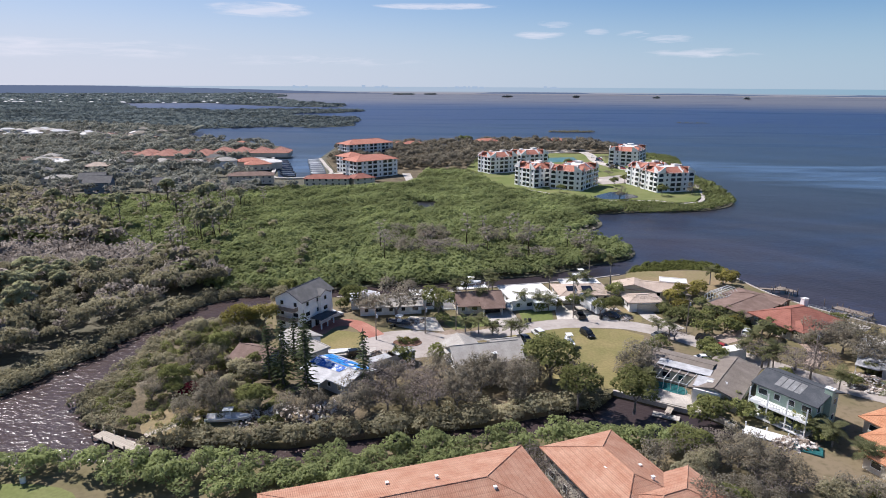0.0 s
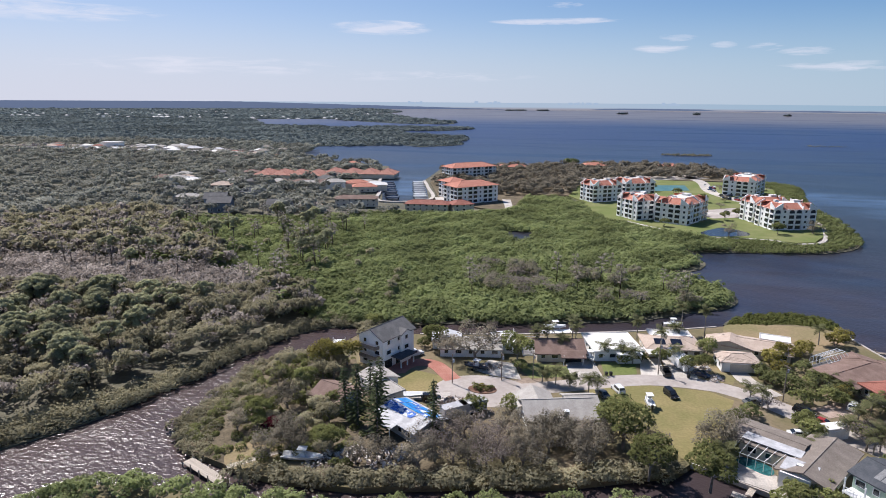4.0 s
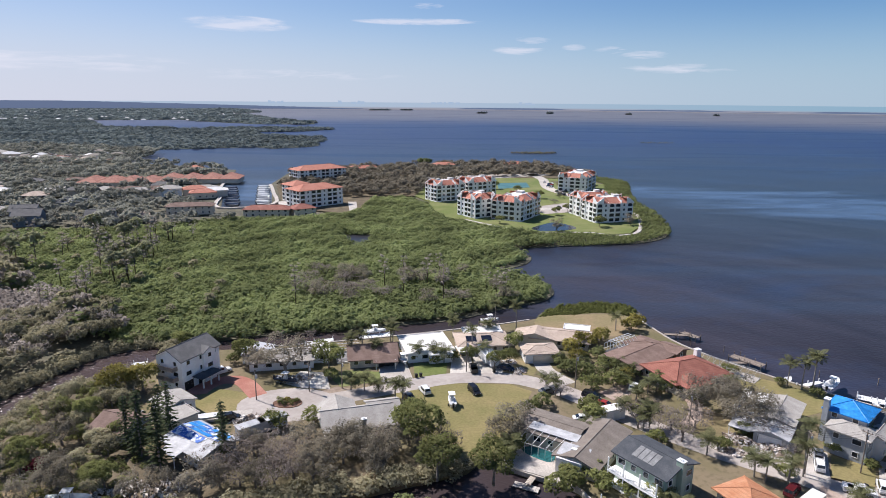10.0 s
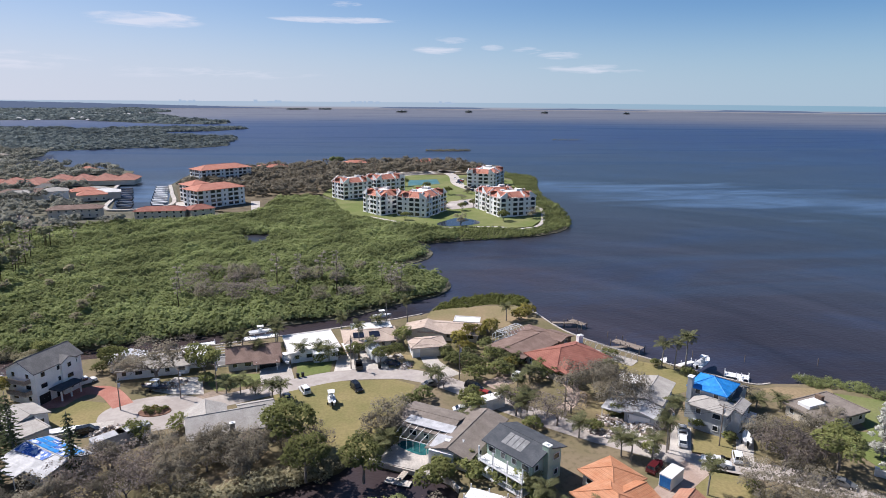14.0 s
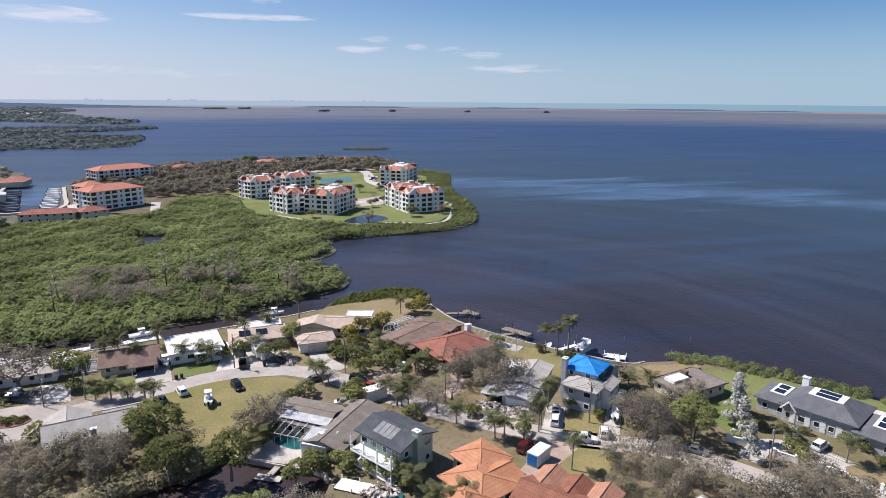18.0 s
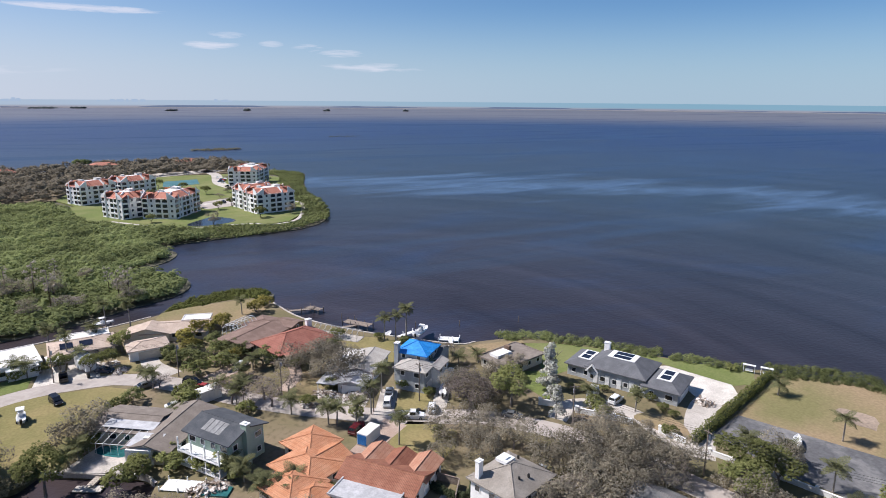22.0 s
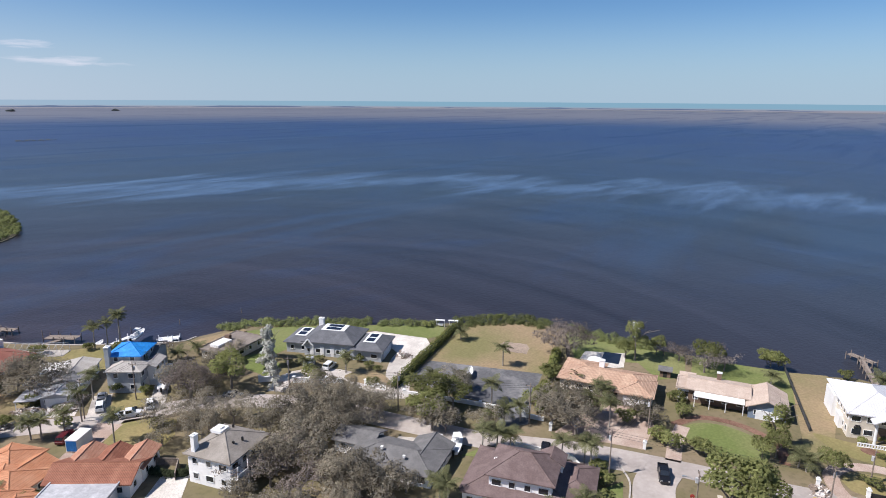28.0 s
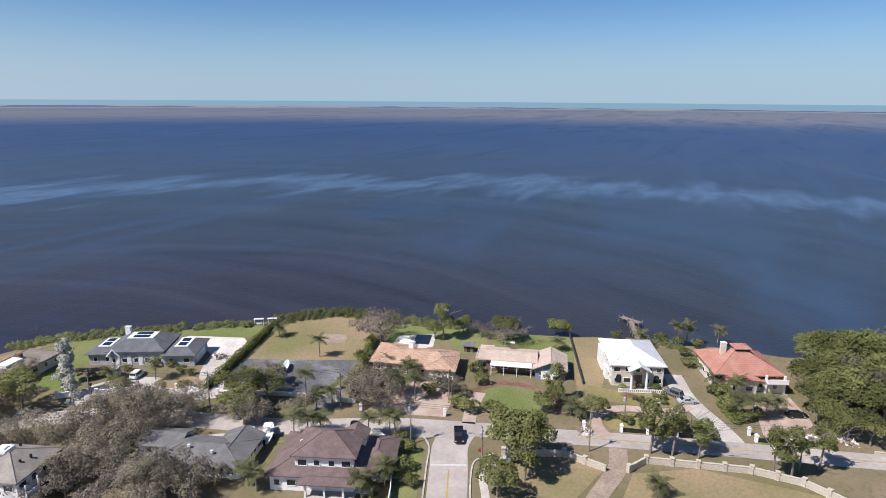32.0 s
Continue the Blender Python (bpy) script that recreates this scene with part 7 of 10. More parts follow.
bmc = bmesh.new()
tube(bmc, (-10.2, -2.4, 2.3), (-2.6, -7.6, 2.3), 0.07, 0.07, 4)
part("cage_beam", bmc, M["white_trim"], h)
pool = patch("swimming_pool", closed([(45.3, 122.2), (47, 124), (51.2, 121.5), (51.3, 118.8), (49.3, 118.2)], 4), "pool_water", 0.12, "free-form turquoise swimming pool on the terrace", "swimming pool", kind="thing")
dock("dock", (46.5, 114.3), (44.5, 111.2), 1.2, "small grey wooden gangway down to the canal", 0.9, False, "pale_wood")
dock("floating_dock", (42.0, 112.3), (46.6, 110.0), 1.8, "floating pale dock in the canal", 0.35, False, "concrete")

# grey house with balconies
h = house(68.4, 109.6, 124, "tall pale green house with a charcoal roof and white balconies")
block(h, 0, 0, 11.0, 8.8, 6.4, "green_wall", "dark_shingle", "gable", 0.34, 0.8, storeys=2, windows="nsew", gap=2.6)
chimney(h, -5.9, 0.5, 0.0, 8.6, 1.4, "green_wall")
for k in range(4):
    slab_on_roof(h, "solar_panel", [(-2.2 + k * 1.25, 3.6, 6.4 + 0.34 * 0.8), (-1.1 + k * 1.25, 3.6, 6.4 + 0.34 * 0.8), (-1.1 + k * 1.25, 0.8, 6.4 + 0.34 * 3.6), (-2.2 + k * 1.25, 0.8, 6.4 + 0.34 * 3.6)], "solar_pale", 0.1, "pale framed solar heating panel")
for z in (0.2, 3.0):
    dk = part("balcony", boxes((0, 5.7, z + 0.1, 11.0, 2.6, 0.25)), M["white_trim"], h)
    for q in ((0, 6.9, z + 0.35, 11.0, 0.08, 0.12), (0, 6.9, z + 1.2, 11.0, 0.1, 0.1)):
        part("rail", boxes(q), M["white_trim"], dk)
    bal_ = boxes((0, 0, 0, 0.07, 0.07, 0.85))
    first = part("baluster", bal_, M["white_trim"], dk, m=pose(-5.4, 6.9, z + 0.35))
    for k in range(1, 19):
        part("baluster", first.data, None, dk, m=pose(-5.4 + k * 0.6, 6.9, z + 0.35))
for sx in (-5.4, -1.8, 1.8, 5.4):
    part("balcony_post", boxes((sx, 6.8, 0, 0.22, 0.22, 6.0)), M["white_trim"], h)
dock("deck", (56.5, 104.5), (62.5, 100.5), 3.4, "white timber deck over the canal", 1.5, True, "white_trim")
patch("hot_tub", [(61.5, 98.5), (66, 95.5), (67.5, 98), (63, 101)], "pool_water", 0.3, "turquoise plunge pool on the deck", "swimming pool", kind="thing")

# raised house with the blue tarpaulin
h = house(117.6, 124.6, 40, "raised grey house with a blue tarpaulin on its roof")
block(h, 0.8, 1.0, 8.0, 8.0, 7.4, "grey_wall", "blue_tarp", "hip", 0.5, 0.5, storeys=3, windows="swe", gap=3.0, rmat_label="roof covered by a bright blue tarpaulin")
block(h, -5.2, -1.0, 6.0, 7.6, 5.6, "grey_wall", "pale_shingle", "hip", 0.4, 0.6, storeys=2, windows="sw")
block(h, 5.8, -1.4, 4.8, 8.0, 5.2, "grey_wall", "grey_shingle", "gable", 0.4, 0.5, rz=90, storeys=2, windows="s")
block(h, -1.0, -5.0, 6.0, 3.2, 5.0, "white_wall", "pale_shingle", "gable", 0.45, 0.4, rz=0, storeys=2, windows="s")
door(h, -5.2, -4.9, 0, 0, 3.2, 2.4, "white_trim", "garage_door")
door(h, 5.8, -3.95, 0, 0, 3.0, 2.4, "white_trim", "garage_door")
chimney(h, -3.6, 4.6, 0, 9.8, 1.4, "grey_wall")
st = part("stairs", boxes(*[(2.2 - k * 0.3, -7.6 + k * 0.12, 0, 0.34, 1.4, 2.9 - k * 0.27) for k in range(10)]), M["white_trim"], h)
part("handrail", boxes((0.8, -8.2, 1.6, 3.6, 0.08, 0.5)), M["white_trim"], st)

h = house(105.0, 130.6, 50, "pale low house with white roofs half hidden by an oak")
block(h, 3.2, 0.6, 13, 7.4, 3.3, "grey_wall", "pale_shingle", "gable", 0.22, 0.6)
block(h, 3.0, 6.4, 11, 5.0, 3.1, "grey_wall", "white_roof", "flat")
block(h, -6.6, 0, 6.4, 6.6, 2.8, "grey_wall", "silver_roof", "gable", 0.25, 0.5)
door(h, -9.86, 0, 0, -90, 4.6, 2.3, "white_trim", "garage_door")
part("carport_roof", boxes((-7.0, 6.2, 2.3, 7.0, 4.6, 0.18)), M["silver_roof"], h)
for sx in (-10.2, -3.8):
    part("carport_post", boxes((sx, 8.2, 0, 0.16, 0.16, 2.3)), M["white_trim"], h)

h = house(142.5, 120.5, 14, "low house with a flat brown-grey roof")
block(h, 0, 0, 13.5, 9.4, 2.6, "cream_wall", "taupe_shingle", "flat", over=0.6)
part("roof_box", boxes((-2.4, 1.8, 2.88, 5.2, 3.0, 0.7)), M["white_trim"], h)
part("roof_box", boxes((1.2, 2.6, 2.88, 1.0, 1.6, 1.4)), M["brown_wall"], h)

# orange and red tiled houses
h = house(80.4, 94.8, 24, "rambling villa with bright orange clay tile roofs")
block(h, 0, 0, 8.5, 10, 3.0, "cream_wall", "orange_tile", "hip", 0.40, 0.8)
block(h, 5.5, 5.6, 7.2, 7.4, 3.1, "cream_wall", "orange_tile", "hip", 0.42, 0.8)
block(h, -5.4, -2.2, 8, 8.4, 2.9, "cream_wall", "orange_tile", "hip", 0.38, 0.7)
block(h, 3.4, -0.6, 7.0, 6.4, 2.9, "cream_wall", "orange_tile", "gable", 0.40, 0.6)
block(h, -5.0, -7.0, 6.5, 5.6, 2.7, "cream_wall", "orange_tile", "hip", 0.38, 0.6)
for sy in (2.6, 8.6):
    part("column", boxes((9.6, sy, 0, 0.4, 0.4, 3.0)), M["white_trim"], h)
h = house(92.6, 86.0, -50, "house with brown barrel tile gables and a white flat roof")
block(h, 0, -1.2, 14.5, 7.6, 3.1, "white_wall", "dark_tile", "gable", 0.42, 0.6)
block(h, -4.8, 3.6, 6.4, 4.2, 3.1, "white_wall", "dusty_tile", "gable", 0.5, 0.5, rz=90)
block(h, 0.2, 3.4, 6.4, 4.2, 3.1, "white_wall", "dark_tile", "gable", 0.5, 0.5, rz=90)
block(h, 5.2, 3.4, 7.4, 4.4, 3.1, "white_wall", "dusty_tile", "gable", 0.5, 0.5, rz=90)
block(h, -0.4, -7.4, 11.0, 4.4, 2.8, "white_wall", "silver_roof", "flat", windows="s")

h = house(109.0, 70.8, 18, "white two-storey house with a pale grey shingle roof")
block(h, 0, 0, 10.4, 9.4, 6.0, "white_wall", "weathered_shingle", "hip", 0.52, 0.6, storeys=2, gap=2.4)
chimney(h, -4.6, 3.4, 5.0, 4.4, 1.1)
part("roof_hatch", boxes((0.4, 1.8, 8.0, 2.4, 2.4, 0.55), (0.4, 1.8, 8.55, 1.2, 1.2, 0.25)), M["white_trim"], h)
for sx, sy in ((2.6, 2.6), (3.6, 1.4), (-1.4, -2.6), (0.4, -3.2)):
    part("roof_vent", boxes((sx, sy, 7.0, 0.3, 0.3, 0.7)), M["dark_metal"], h)
part("porch", boxes((-4.0, -5.8, 2.9, 3.2, 1.8, 0.2), (-5.4, -6.5, 0, 0.2, 0.2, 5.6), (-2.6, -6.5, 0, 0.2, 0.2, 5.6), (-4.0, -6.6, 3.1, 3.0, 0.08, 0.95)), M["white_trim"], h)
part("window_awning", boxes((-1.0, -5.6, 2.7, 1.8, 1.1, 0.3)), M["dark_metal"], h)

# grey house with white roof platforms
h = house(161.3, 101.0, -63, "large grey hip-roofed house with white roof platforms")
block(h, 1.2, 0.5, 14, 11.8, 4.2, "grey_wall", "slate_shingle", "deck", 0.50, 0.7, storeys=1, windows="swe", gap=2.6, inset=4.2)
block(h, -8.0, 0.5, 7.0, 9.8, 3.2, "grey_wall", "slate_shingle", "deck", 0.46, 0.7, windows="sw", inset=2.5)
block(h, 12.4, -0.5, 8.0, 11.0, 3.2, "grey_wall", "slate_shingle", "deck", 0.46, 0.7, windows="s", inset=2.9)
chimney(h, -4.8, 5.2, 2.6, 4.4, 1.4)
for cx_, cy_, cz_, sw, sd in ((1.2, 0.5, 6.3, 6.8, 4.7), (-8.0, 0.5, 4.35, 3.3, 6.1), (12.4, -0.5, 4.53, 3.5, 6.5)):
    pf = part("roof_platform", boxes((cx_, cy_, cz_ - 0.04, sw, sd, 0.16)), M["white_trim"], h, "white flat platform on the roof")
    for sy in (-1, 1):
        part("solar_panel", boxes((cx_, cy_ + sy * sd * 0.23, cz_ + 0.12, sw * 0.62, sd * 0.36, 0.08)), M["solar"], pf)
door(h, 16.45, -0.5, 0, 90, 6.5, 2.4, "white_trim", "garage_door", "wide white garage door")
for px_ in (-3.6, -0.6, 2.4, 5.4):
    door(h, px_, -5.45, 0.1, 0, 1.1, 2.7, "white_trim", "shutter")
bmc = bmesh.new()
for sx in (-1, 1):
    tube(bmc, (-4.4 + sx * 1.6, -6.1, 3.0), (-4.4, -6.1, 4.9), 0.22, 0.22, 4)
part("gable_trim", bmc, M["white_trim"], h)

h = house(188.3, 30.4, -75, "low house with a tan clay tile hip roof")
block(h, 0, -1.0, 21, 9.5, 3.2, "cream_wall", "tan_tile", "hip", 0.34, 0.8)
block(h, -6.2, 1.4, 9, 9.2, 3.2, "cream_wall", "tan_tile", "hip", 0.30, 0.7, windows="w")
block(h, 7.2, -4.0, 7.5, 8.5, 3.2, "cream_wall", "tan_tile", "hip", 0.34, 0.7, windows="s")
door(h, 7.2, -8.3, 0, 0, 4.8, 2.3, "white_trim", "garage_door")
chimney(h, -2.0, 2.5, 3.0, 2.6, 1.3)
part("dome_awning", hip_roof(4.2, 2.6, 2.9, 1.0, 0.1), M["white_roof"], h, m=pose(-4.4, 8.4, 0))
patch("pool_deck", [(198.0, 43.2), (205.2, 44.6), (210.9, 35.0), (201.6, 31.8), (197.6, 35.6)], "white_gravel", 0.1, "white pool terrace", "terrace")
patch("swimming_pool", [(201.4, 38.3), (208.2, 40.2), (209.7, 35.8), (202.6, 33.6)], "dark_pool", 0.14, "rectangular pool with a dark surface", "swimming pool", kind="thing")

h = house(197.8, 7.2, -76, "low house with a pale brown roof and white porch awning")
block(h, 0, 0.5, 12.5, 7.5, 3.6, "brown_wall", "tan_shingle", "gable", 0.2, 0.7, windows="ns")
block(h, -6.6, 0.2, 4, 6, 2.9, "white_wall", "tan_shingle", "flat")
slab_on_roof(h, "porch_awning", [(-5, -5.8, 2.6), (5.6, -5.8, 2.6), (5.6, -3.2, 3.3), (-5, -3.2, 3.3)], "white_roof", 0.12, "white porch awning")
for sx in (-4.8, -1.6, 1.8, 5.4):
    part("porch_post", boxes((sx, -5.6, 0, 0.16, 0.16, 2.6)), M["white_trim"], h)
block(h, 10.2, -1.0, 9.5, 7.5, 3.0, "blue_wall", "tan_shingle", "gable", 0.5, 0.7, rz=90)
block(h, 7.8, 3.4, 9, 5, 3.0, "brown_wall", "tan_shingle", "gable", 0.3, 0.5, windows="n")
door(h, 10.2, -5.8, 0, 0, 4.6, 2.2, "white_trim", "garage_door")
chimney(h, 0.0, 3.8, 3.0, 2.4, 1.0, "brown_wall")

h = house(207.9, -21.9, -70, "large white house with a white metal roof and columns")
block(h, 0, 0, 12.6, 16.5, 5.7, "cream_wall", "white_metal", "hip", 0.40, 0.6, storeys=2, gap=2.2, rmat_label="white standing seam metal roof")
part("side_wing", boxes((-6.6, 4.2, 0, 1.0, 6.5, 5.0), (-6.6, -3.0, 0, 0.9, 3.2, 3.0)), M["white_trim"], h)
part("portico_roof", gable_roof(3.4, 4.6, 5.2, 1.3, 0.4), M["white_metal"], h, m=pose(0, -9.0, 0, 0, 0, 90))
for sx in (-1.8, 1.8):
    bmc = bmesh.new()
    tube(bmc, (sx, -10.2, 0), (sx, -10.2, 5.1), 0.3, 0.26, 12)
    part("column", bmc, M["white_trim"], h)
door(h, 0, -8.4, 0.3, 0, 2.2, 2.8, "brown_wall", "entrance_door")
for sx in (-4.6, 4.6):
    part("arched_window", boxes((sx, -8.33, 1.0, 1.3, 0.12, 1.7), (sx, -8.33, 2.7, 0.9, 0.12, 0.35)), M["glass"], h)
part("balustrade", boxes((0, -11.8, 0.75, 10.5, 0.22, 0.14), (0, -11.8, 0.0, 10.5, 0.26, 0.12), *[(-5.1 + k * 0.5, -11.8, 0.12, 0.2, 0.2, 0.63) for k in range(21)]), M["white_trim"], h)

h = house(215.4, -47.3, -69, "two-storey villa with a red clay tile pyramid roof and cupola")
block(h, 0, 0, 15.2, 13.8, 4.5, "cream_wall", "villa_tile", "hip", 0.56, 0.9, storeys=2, gap=2.8)
block(h, -2.2, -6.4, 7.0, 5.0, 4.0, "cream_wall", "villa_tile", "hip", 0.42, 0.7, storeys=1, windows="s")
block(h, 0.4, 0.4, 3.2, 3.0, 1.0, "cream_wall", "villa_tile", "hip", 0.5, 0.5, z=7.8, windows="", cap=False)
part("cupola_window", boxes((0.4, 0.4, 7.95, 3.3, 3.1, 0.6)), M["glass"], h)
chimney(h, -3.8, 0.6, 5.5, 4.0, 1.3, "cream_wall")
block(h, 6.0, -4.8, 5.0, 6.0, 3.2, "cream_wall", "villa_tile", "hip", 0.4, 0.6, windows="s")
for sx in (3.8, 8.2):
    part("column", boxes((sx, -7.9, 0, 0.5, 0.5, 4.6)), M["white_trim"], h)
part("balcony", boxes((6.0, -8.6, 3.0, 5.0, 1.6, 0.25), (6.0, -9.3, 3.25, 5.0, 0.12, 0.9)), M["white_trim"], h)

h = house(138.6, 23.2, -70, "white two-storey house with a plum-brown shingle roof")
block(h, -1.0, 0, 18.6, 14.0, 3.3, "white_wall", "plum_metal", "hip", 0.42, 0.7, gap=2.6)
block(h, -0.6, -0.9, 10.8, 9.0, 6.4, "white_wall", "plum_metal", "hip", 0.55, 0.7, storeys=2, gap=2.4, windows="swe")
block(h, 3.6, 3.0, 3.4, 4.2, 6.3, "white_wall", "plum_metal", "gable", 0.6, 0.4, rz=90, storeys=2, windows="", cap=False)
block(h, 8.2, 2.2, 6.0, 9.5, 3.2, "white_wall", "plum_metal", "hip", 0.42, 0.6)
chimney(h, -5.6, -1.2, 3.0, 3.6, 0.8)
part("veranda", boxes((1.0, -8.2, 0.1, 9, 2.4, 0.15)), M["concrete"], h)
for sx in (-3.2, 0.2, 3.6):
    part("column", boxes((sx, -9.0, 0, 0.35, 0.35, 3.1)), M["white_trim"], h)
part("veranda_roof", hip_roof(9.4, 3.0, 3.15, 0.5, 0.3), M["plum_metal"], h, m=pose(0.6, -8.0, 0))

h = house(130.0, 48.2, -72, "low house with a charcoal shingle hip roof")
block(h, 1.0, 0, 17, 9.0, 2.7, "white_wall", "grey_shingle", "hip", 0.36, 0.7)
block(h, 6.0, 3.4, 7.5, 7.0, 2.7, "white_wall", "grey_shingle", "gable", 0.42, 0.6, rz=90)
block(h, -9.0, 3.4, 8, 6, 3.0, "white_wall", "grey_shingle", "gable", 0.4, 0.6)
vents(h, [(-1.5, -1.6, 4.2), (3.5, -2.6, 3.9)])
for sx in (6.0, 8.0):
    window(h, sx, -4.8, 0.9, 0, 1.4, 1.4)

# damaged houses at the head of the lane
h = house(-22.8, 122.8, -37, "low house with a torn blue tarpaulin on a white roof")
block(h, 0, 0.8, 12.5, 8.5, 3.0, "grey_wall", "silver_roof", "gable", 0.25, 0.7)
for i in range(3):
    for k in range(4):
        xa, xb = -6.6 + k * 3.1, -3.75 + k * 3.1
        ya, yb = 1.1 + i * 1.35, 2.25 + i * 1.35
        q_ = [(x_, y_, 3.0 + 0.25 * (4.25 - (y_ - 0.8)) + 0.04) for x_, y_ in ((xa, ya), (xb, ya), (xb, yb), (xa, yb))]
        slab_on_roof(h, "tarpaulin", q_, "torn_tarp" if (i + k) % 3 == 0 else "blue_tarp", 0.05, "blue tarpaulin weighed down on the roof")
slab_on_roof(h, "tarpaulin", [(-6.4, 0.6, 4.05), (3.0, 0.6, 4.05), (2.2, -1.2, 3.6), (-6.4, -1.6, 3.5)], "torn_tarp", 0.06, "torn blue tarpaulin with sandbags")
slab_on_roof(h, "porch_roof", [(-3.5, -6.2, 2.4), (1.5, -6.2, 2.4), (1.5, -3.4, 2.9), (-3.5, -3.4, 2.9)], "silver_roof", 0.12)
for sx in (-3.2, 1.2):
    part("porch_post", boxes((sx, -6.0, 0, 0.15, 0.15, 2.4)), M["white_trim"], h)
h = house(-31.5, 135.0, -42, "white flat-roofed garage beside the lawn")
block(h, 0, 0, 8.5, 5.5, 3.0, "cream_wall", "pale_shingle", "flat", over=0.4)
block(h, -6.5, 2.5, 7, 7, 3.2, "white_wall", "pale_shingle", "gable", 0.3, 0.5)
h = house(-42.0, 131.0, -22, "small grey house among the trees")
block(h, 0, 0, 8.5, 8, 3.0, "grey_wall", "brown_shingle", "gable", 0.45, 0.6)
for dx, dy, rr in ((-13.5, 129.6, 38), (-9.6, 132.6, 38)):
    t_ = thing("storage_container", dx, dy, rr, GROUND, "grey-white storage trailer beside the rubble heap", "trailer", "storage trailers")
    part("body", boxes((0, 0, 0.5, 6.2, 2.5, 2.4), (0, 0, 2.9, 6.3, 2.6, 0.1)), M["silver_roof"], t_)
    part("door", boxes((3.12, 0, 0.6, 0.06, 2.2, 2.2)), M["white_trim"], t_)
    for sx in (-1.8, -1.0):
        bmc = bmesh.new()
        tube(bmc, (sx, -1.25, 0.35), (sx, 1.25, 0.35), 0.35, 0.35, 12)
        part("wheel", bmc, M["rubber"], t_)

# big tiled buildings across the creek mouth
h = house(-3.6, 74.5, 18, "long building with a faded terracotta tile hip roof")
block(h, 0, 0, 40, 19, 5.2, "cream_wall", "dusty_tile", "hip", 0.32, 0.8, storeys=1, gap=4)
block(h, 8, -8, 12, 14, 5.2, "cream_wall", "dusty_tile", "hip", 0.40, 0.8, windows="s")
vents(h, [(-3, 4.5, 6.8), (4, 3, 7.4), (11, -2, 7.5)])
h = house(27.6, 80.2, 22, "building with a terracotta tile hip roof, white fascia")
block(h, 0, 3, 12.5, 20, 5.2, "cream_wall", "dusty_tile", "hip", 0.40, 0.8, gap=4)
block(h, 3, -6, 16, 12, 5.2, "cream_wall", "dusty_tile", "hip", 0.36, 0.8, gap=4)
vents(h, [(1.5, 8, 6.3), (-2, 3, 6.5), (3.5, 2, 6.2), (2.5, -2, 7.0)])

# ---- apartment blocks on the cape ----
BALCONY = {}


def balcony_meshes(w, h, arch):
    """A flat dark pane for a recess's shade, top-floor arch, white slab and rail."""
    key = (w, h, arch)
    if key in BALCONY:
        return BALCONY[key]
    bm = bmesh.new()
    pts = [(-w / 2, 0.25), (w / 2, 0.25), (w / 2, h - (w * 0.32 if arch else 0.1))]
    if arch:
        pts += [(w / 2 * math.cos(a), h - w * 0.32 + w * 0.3 * math.sin(a)) for a in (math.pi * k / 8 for k in range(1, 8))]
    pts.append((-w / 2, h - (w * 0.32 if arch else 0.1)))
    f = [bm.verts.new((x, -0.12, z)) for x, z in pts]
    g = [bm.verts.new((x, 0.1, z)) for x, z in pts]
    bm.faces.new(f[::-1])
    for k in range(len(pts)):
        j = (k + 1) % len(pts)
        bm.faces.new((f[k], f[j], g[j], g[k]))
    bmesh.ops.recalc_face_normals(bm, faces=bm.faces[:])
    a = bpy.data.meshes.new("loggia_shade")
    bm.to_mesh(a)
    bm.free()
    # dark glass stands in for the shade inside the open recess
    a.materials.append(M["glass"])
    b = bpy.data.meshes.new("rail")
    br = boxes((0, -0.3, -0.1, w + 0.2, 0.5, 0.75))
    br.normal_update()
    br.to_mesh(b)
    br.free()
    b.materials.append(M["white_wall"])
    BALCONY[key] = (a, b)
    return BALCONY[key]


def mansard(w, z0, z1, inset):
    """A sloping band of tiles along one side, leaning back over the wall."""
    bm = bmesh.new()
    lo = [bm.verts.new(q) for q in ((-w / 2, -0.35, z0), (w / 2, -0.35, z0), (w / 2, 0.1, z0 - 0.1), (-w / 2, 0.1, z0 - 0.1))]
    hi = [bm.verts.new(q) for q in ((-w / 2, inset, z1), (w / 2, inset, z1), (w / 2, inset + 0.3, z1), (-w / 2, inset + 0.3, z1))]
    for k in range(4):
        bm.faces.new((lo[k], lo[(k + 1) % 4], hi[(k + 1) % 4], hi[k]))
    bm.faces.new(hi)
    bm.faces.new(lo[::-1])
    return bm


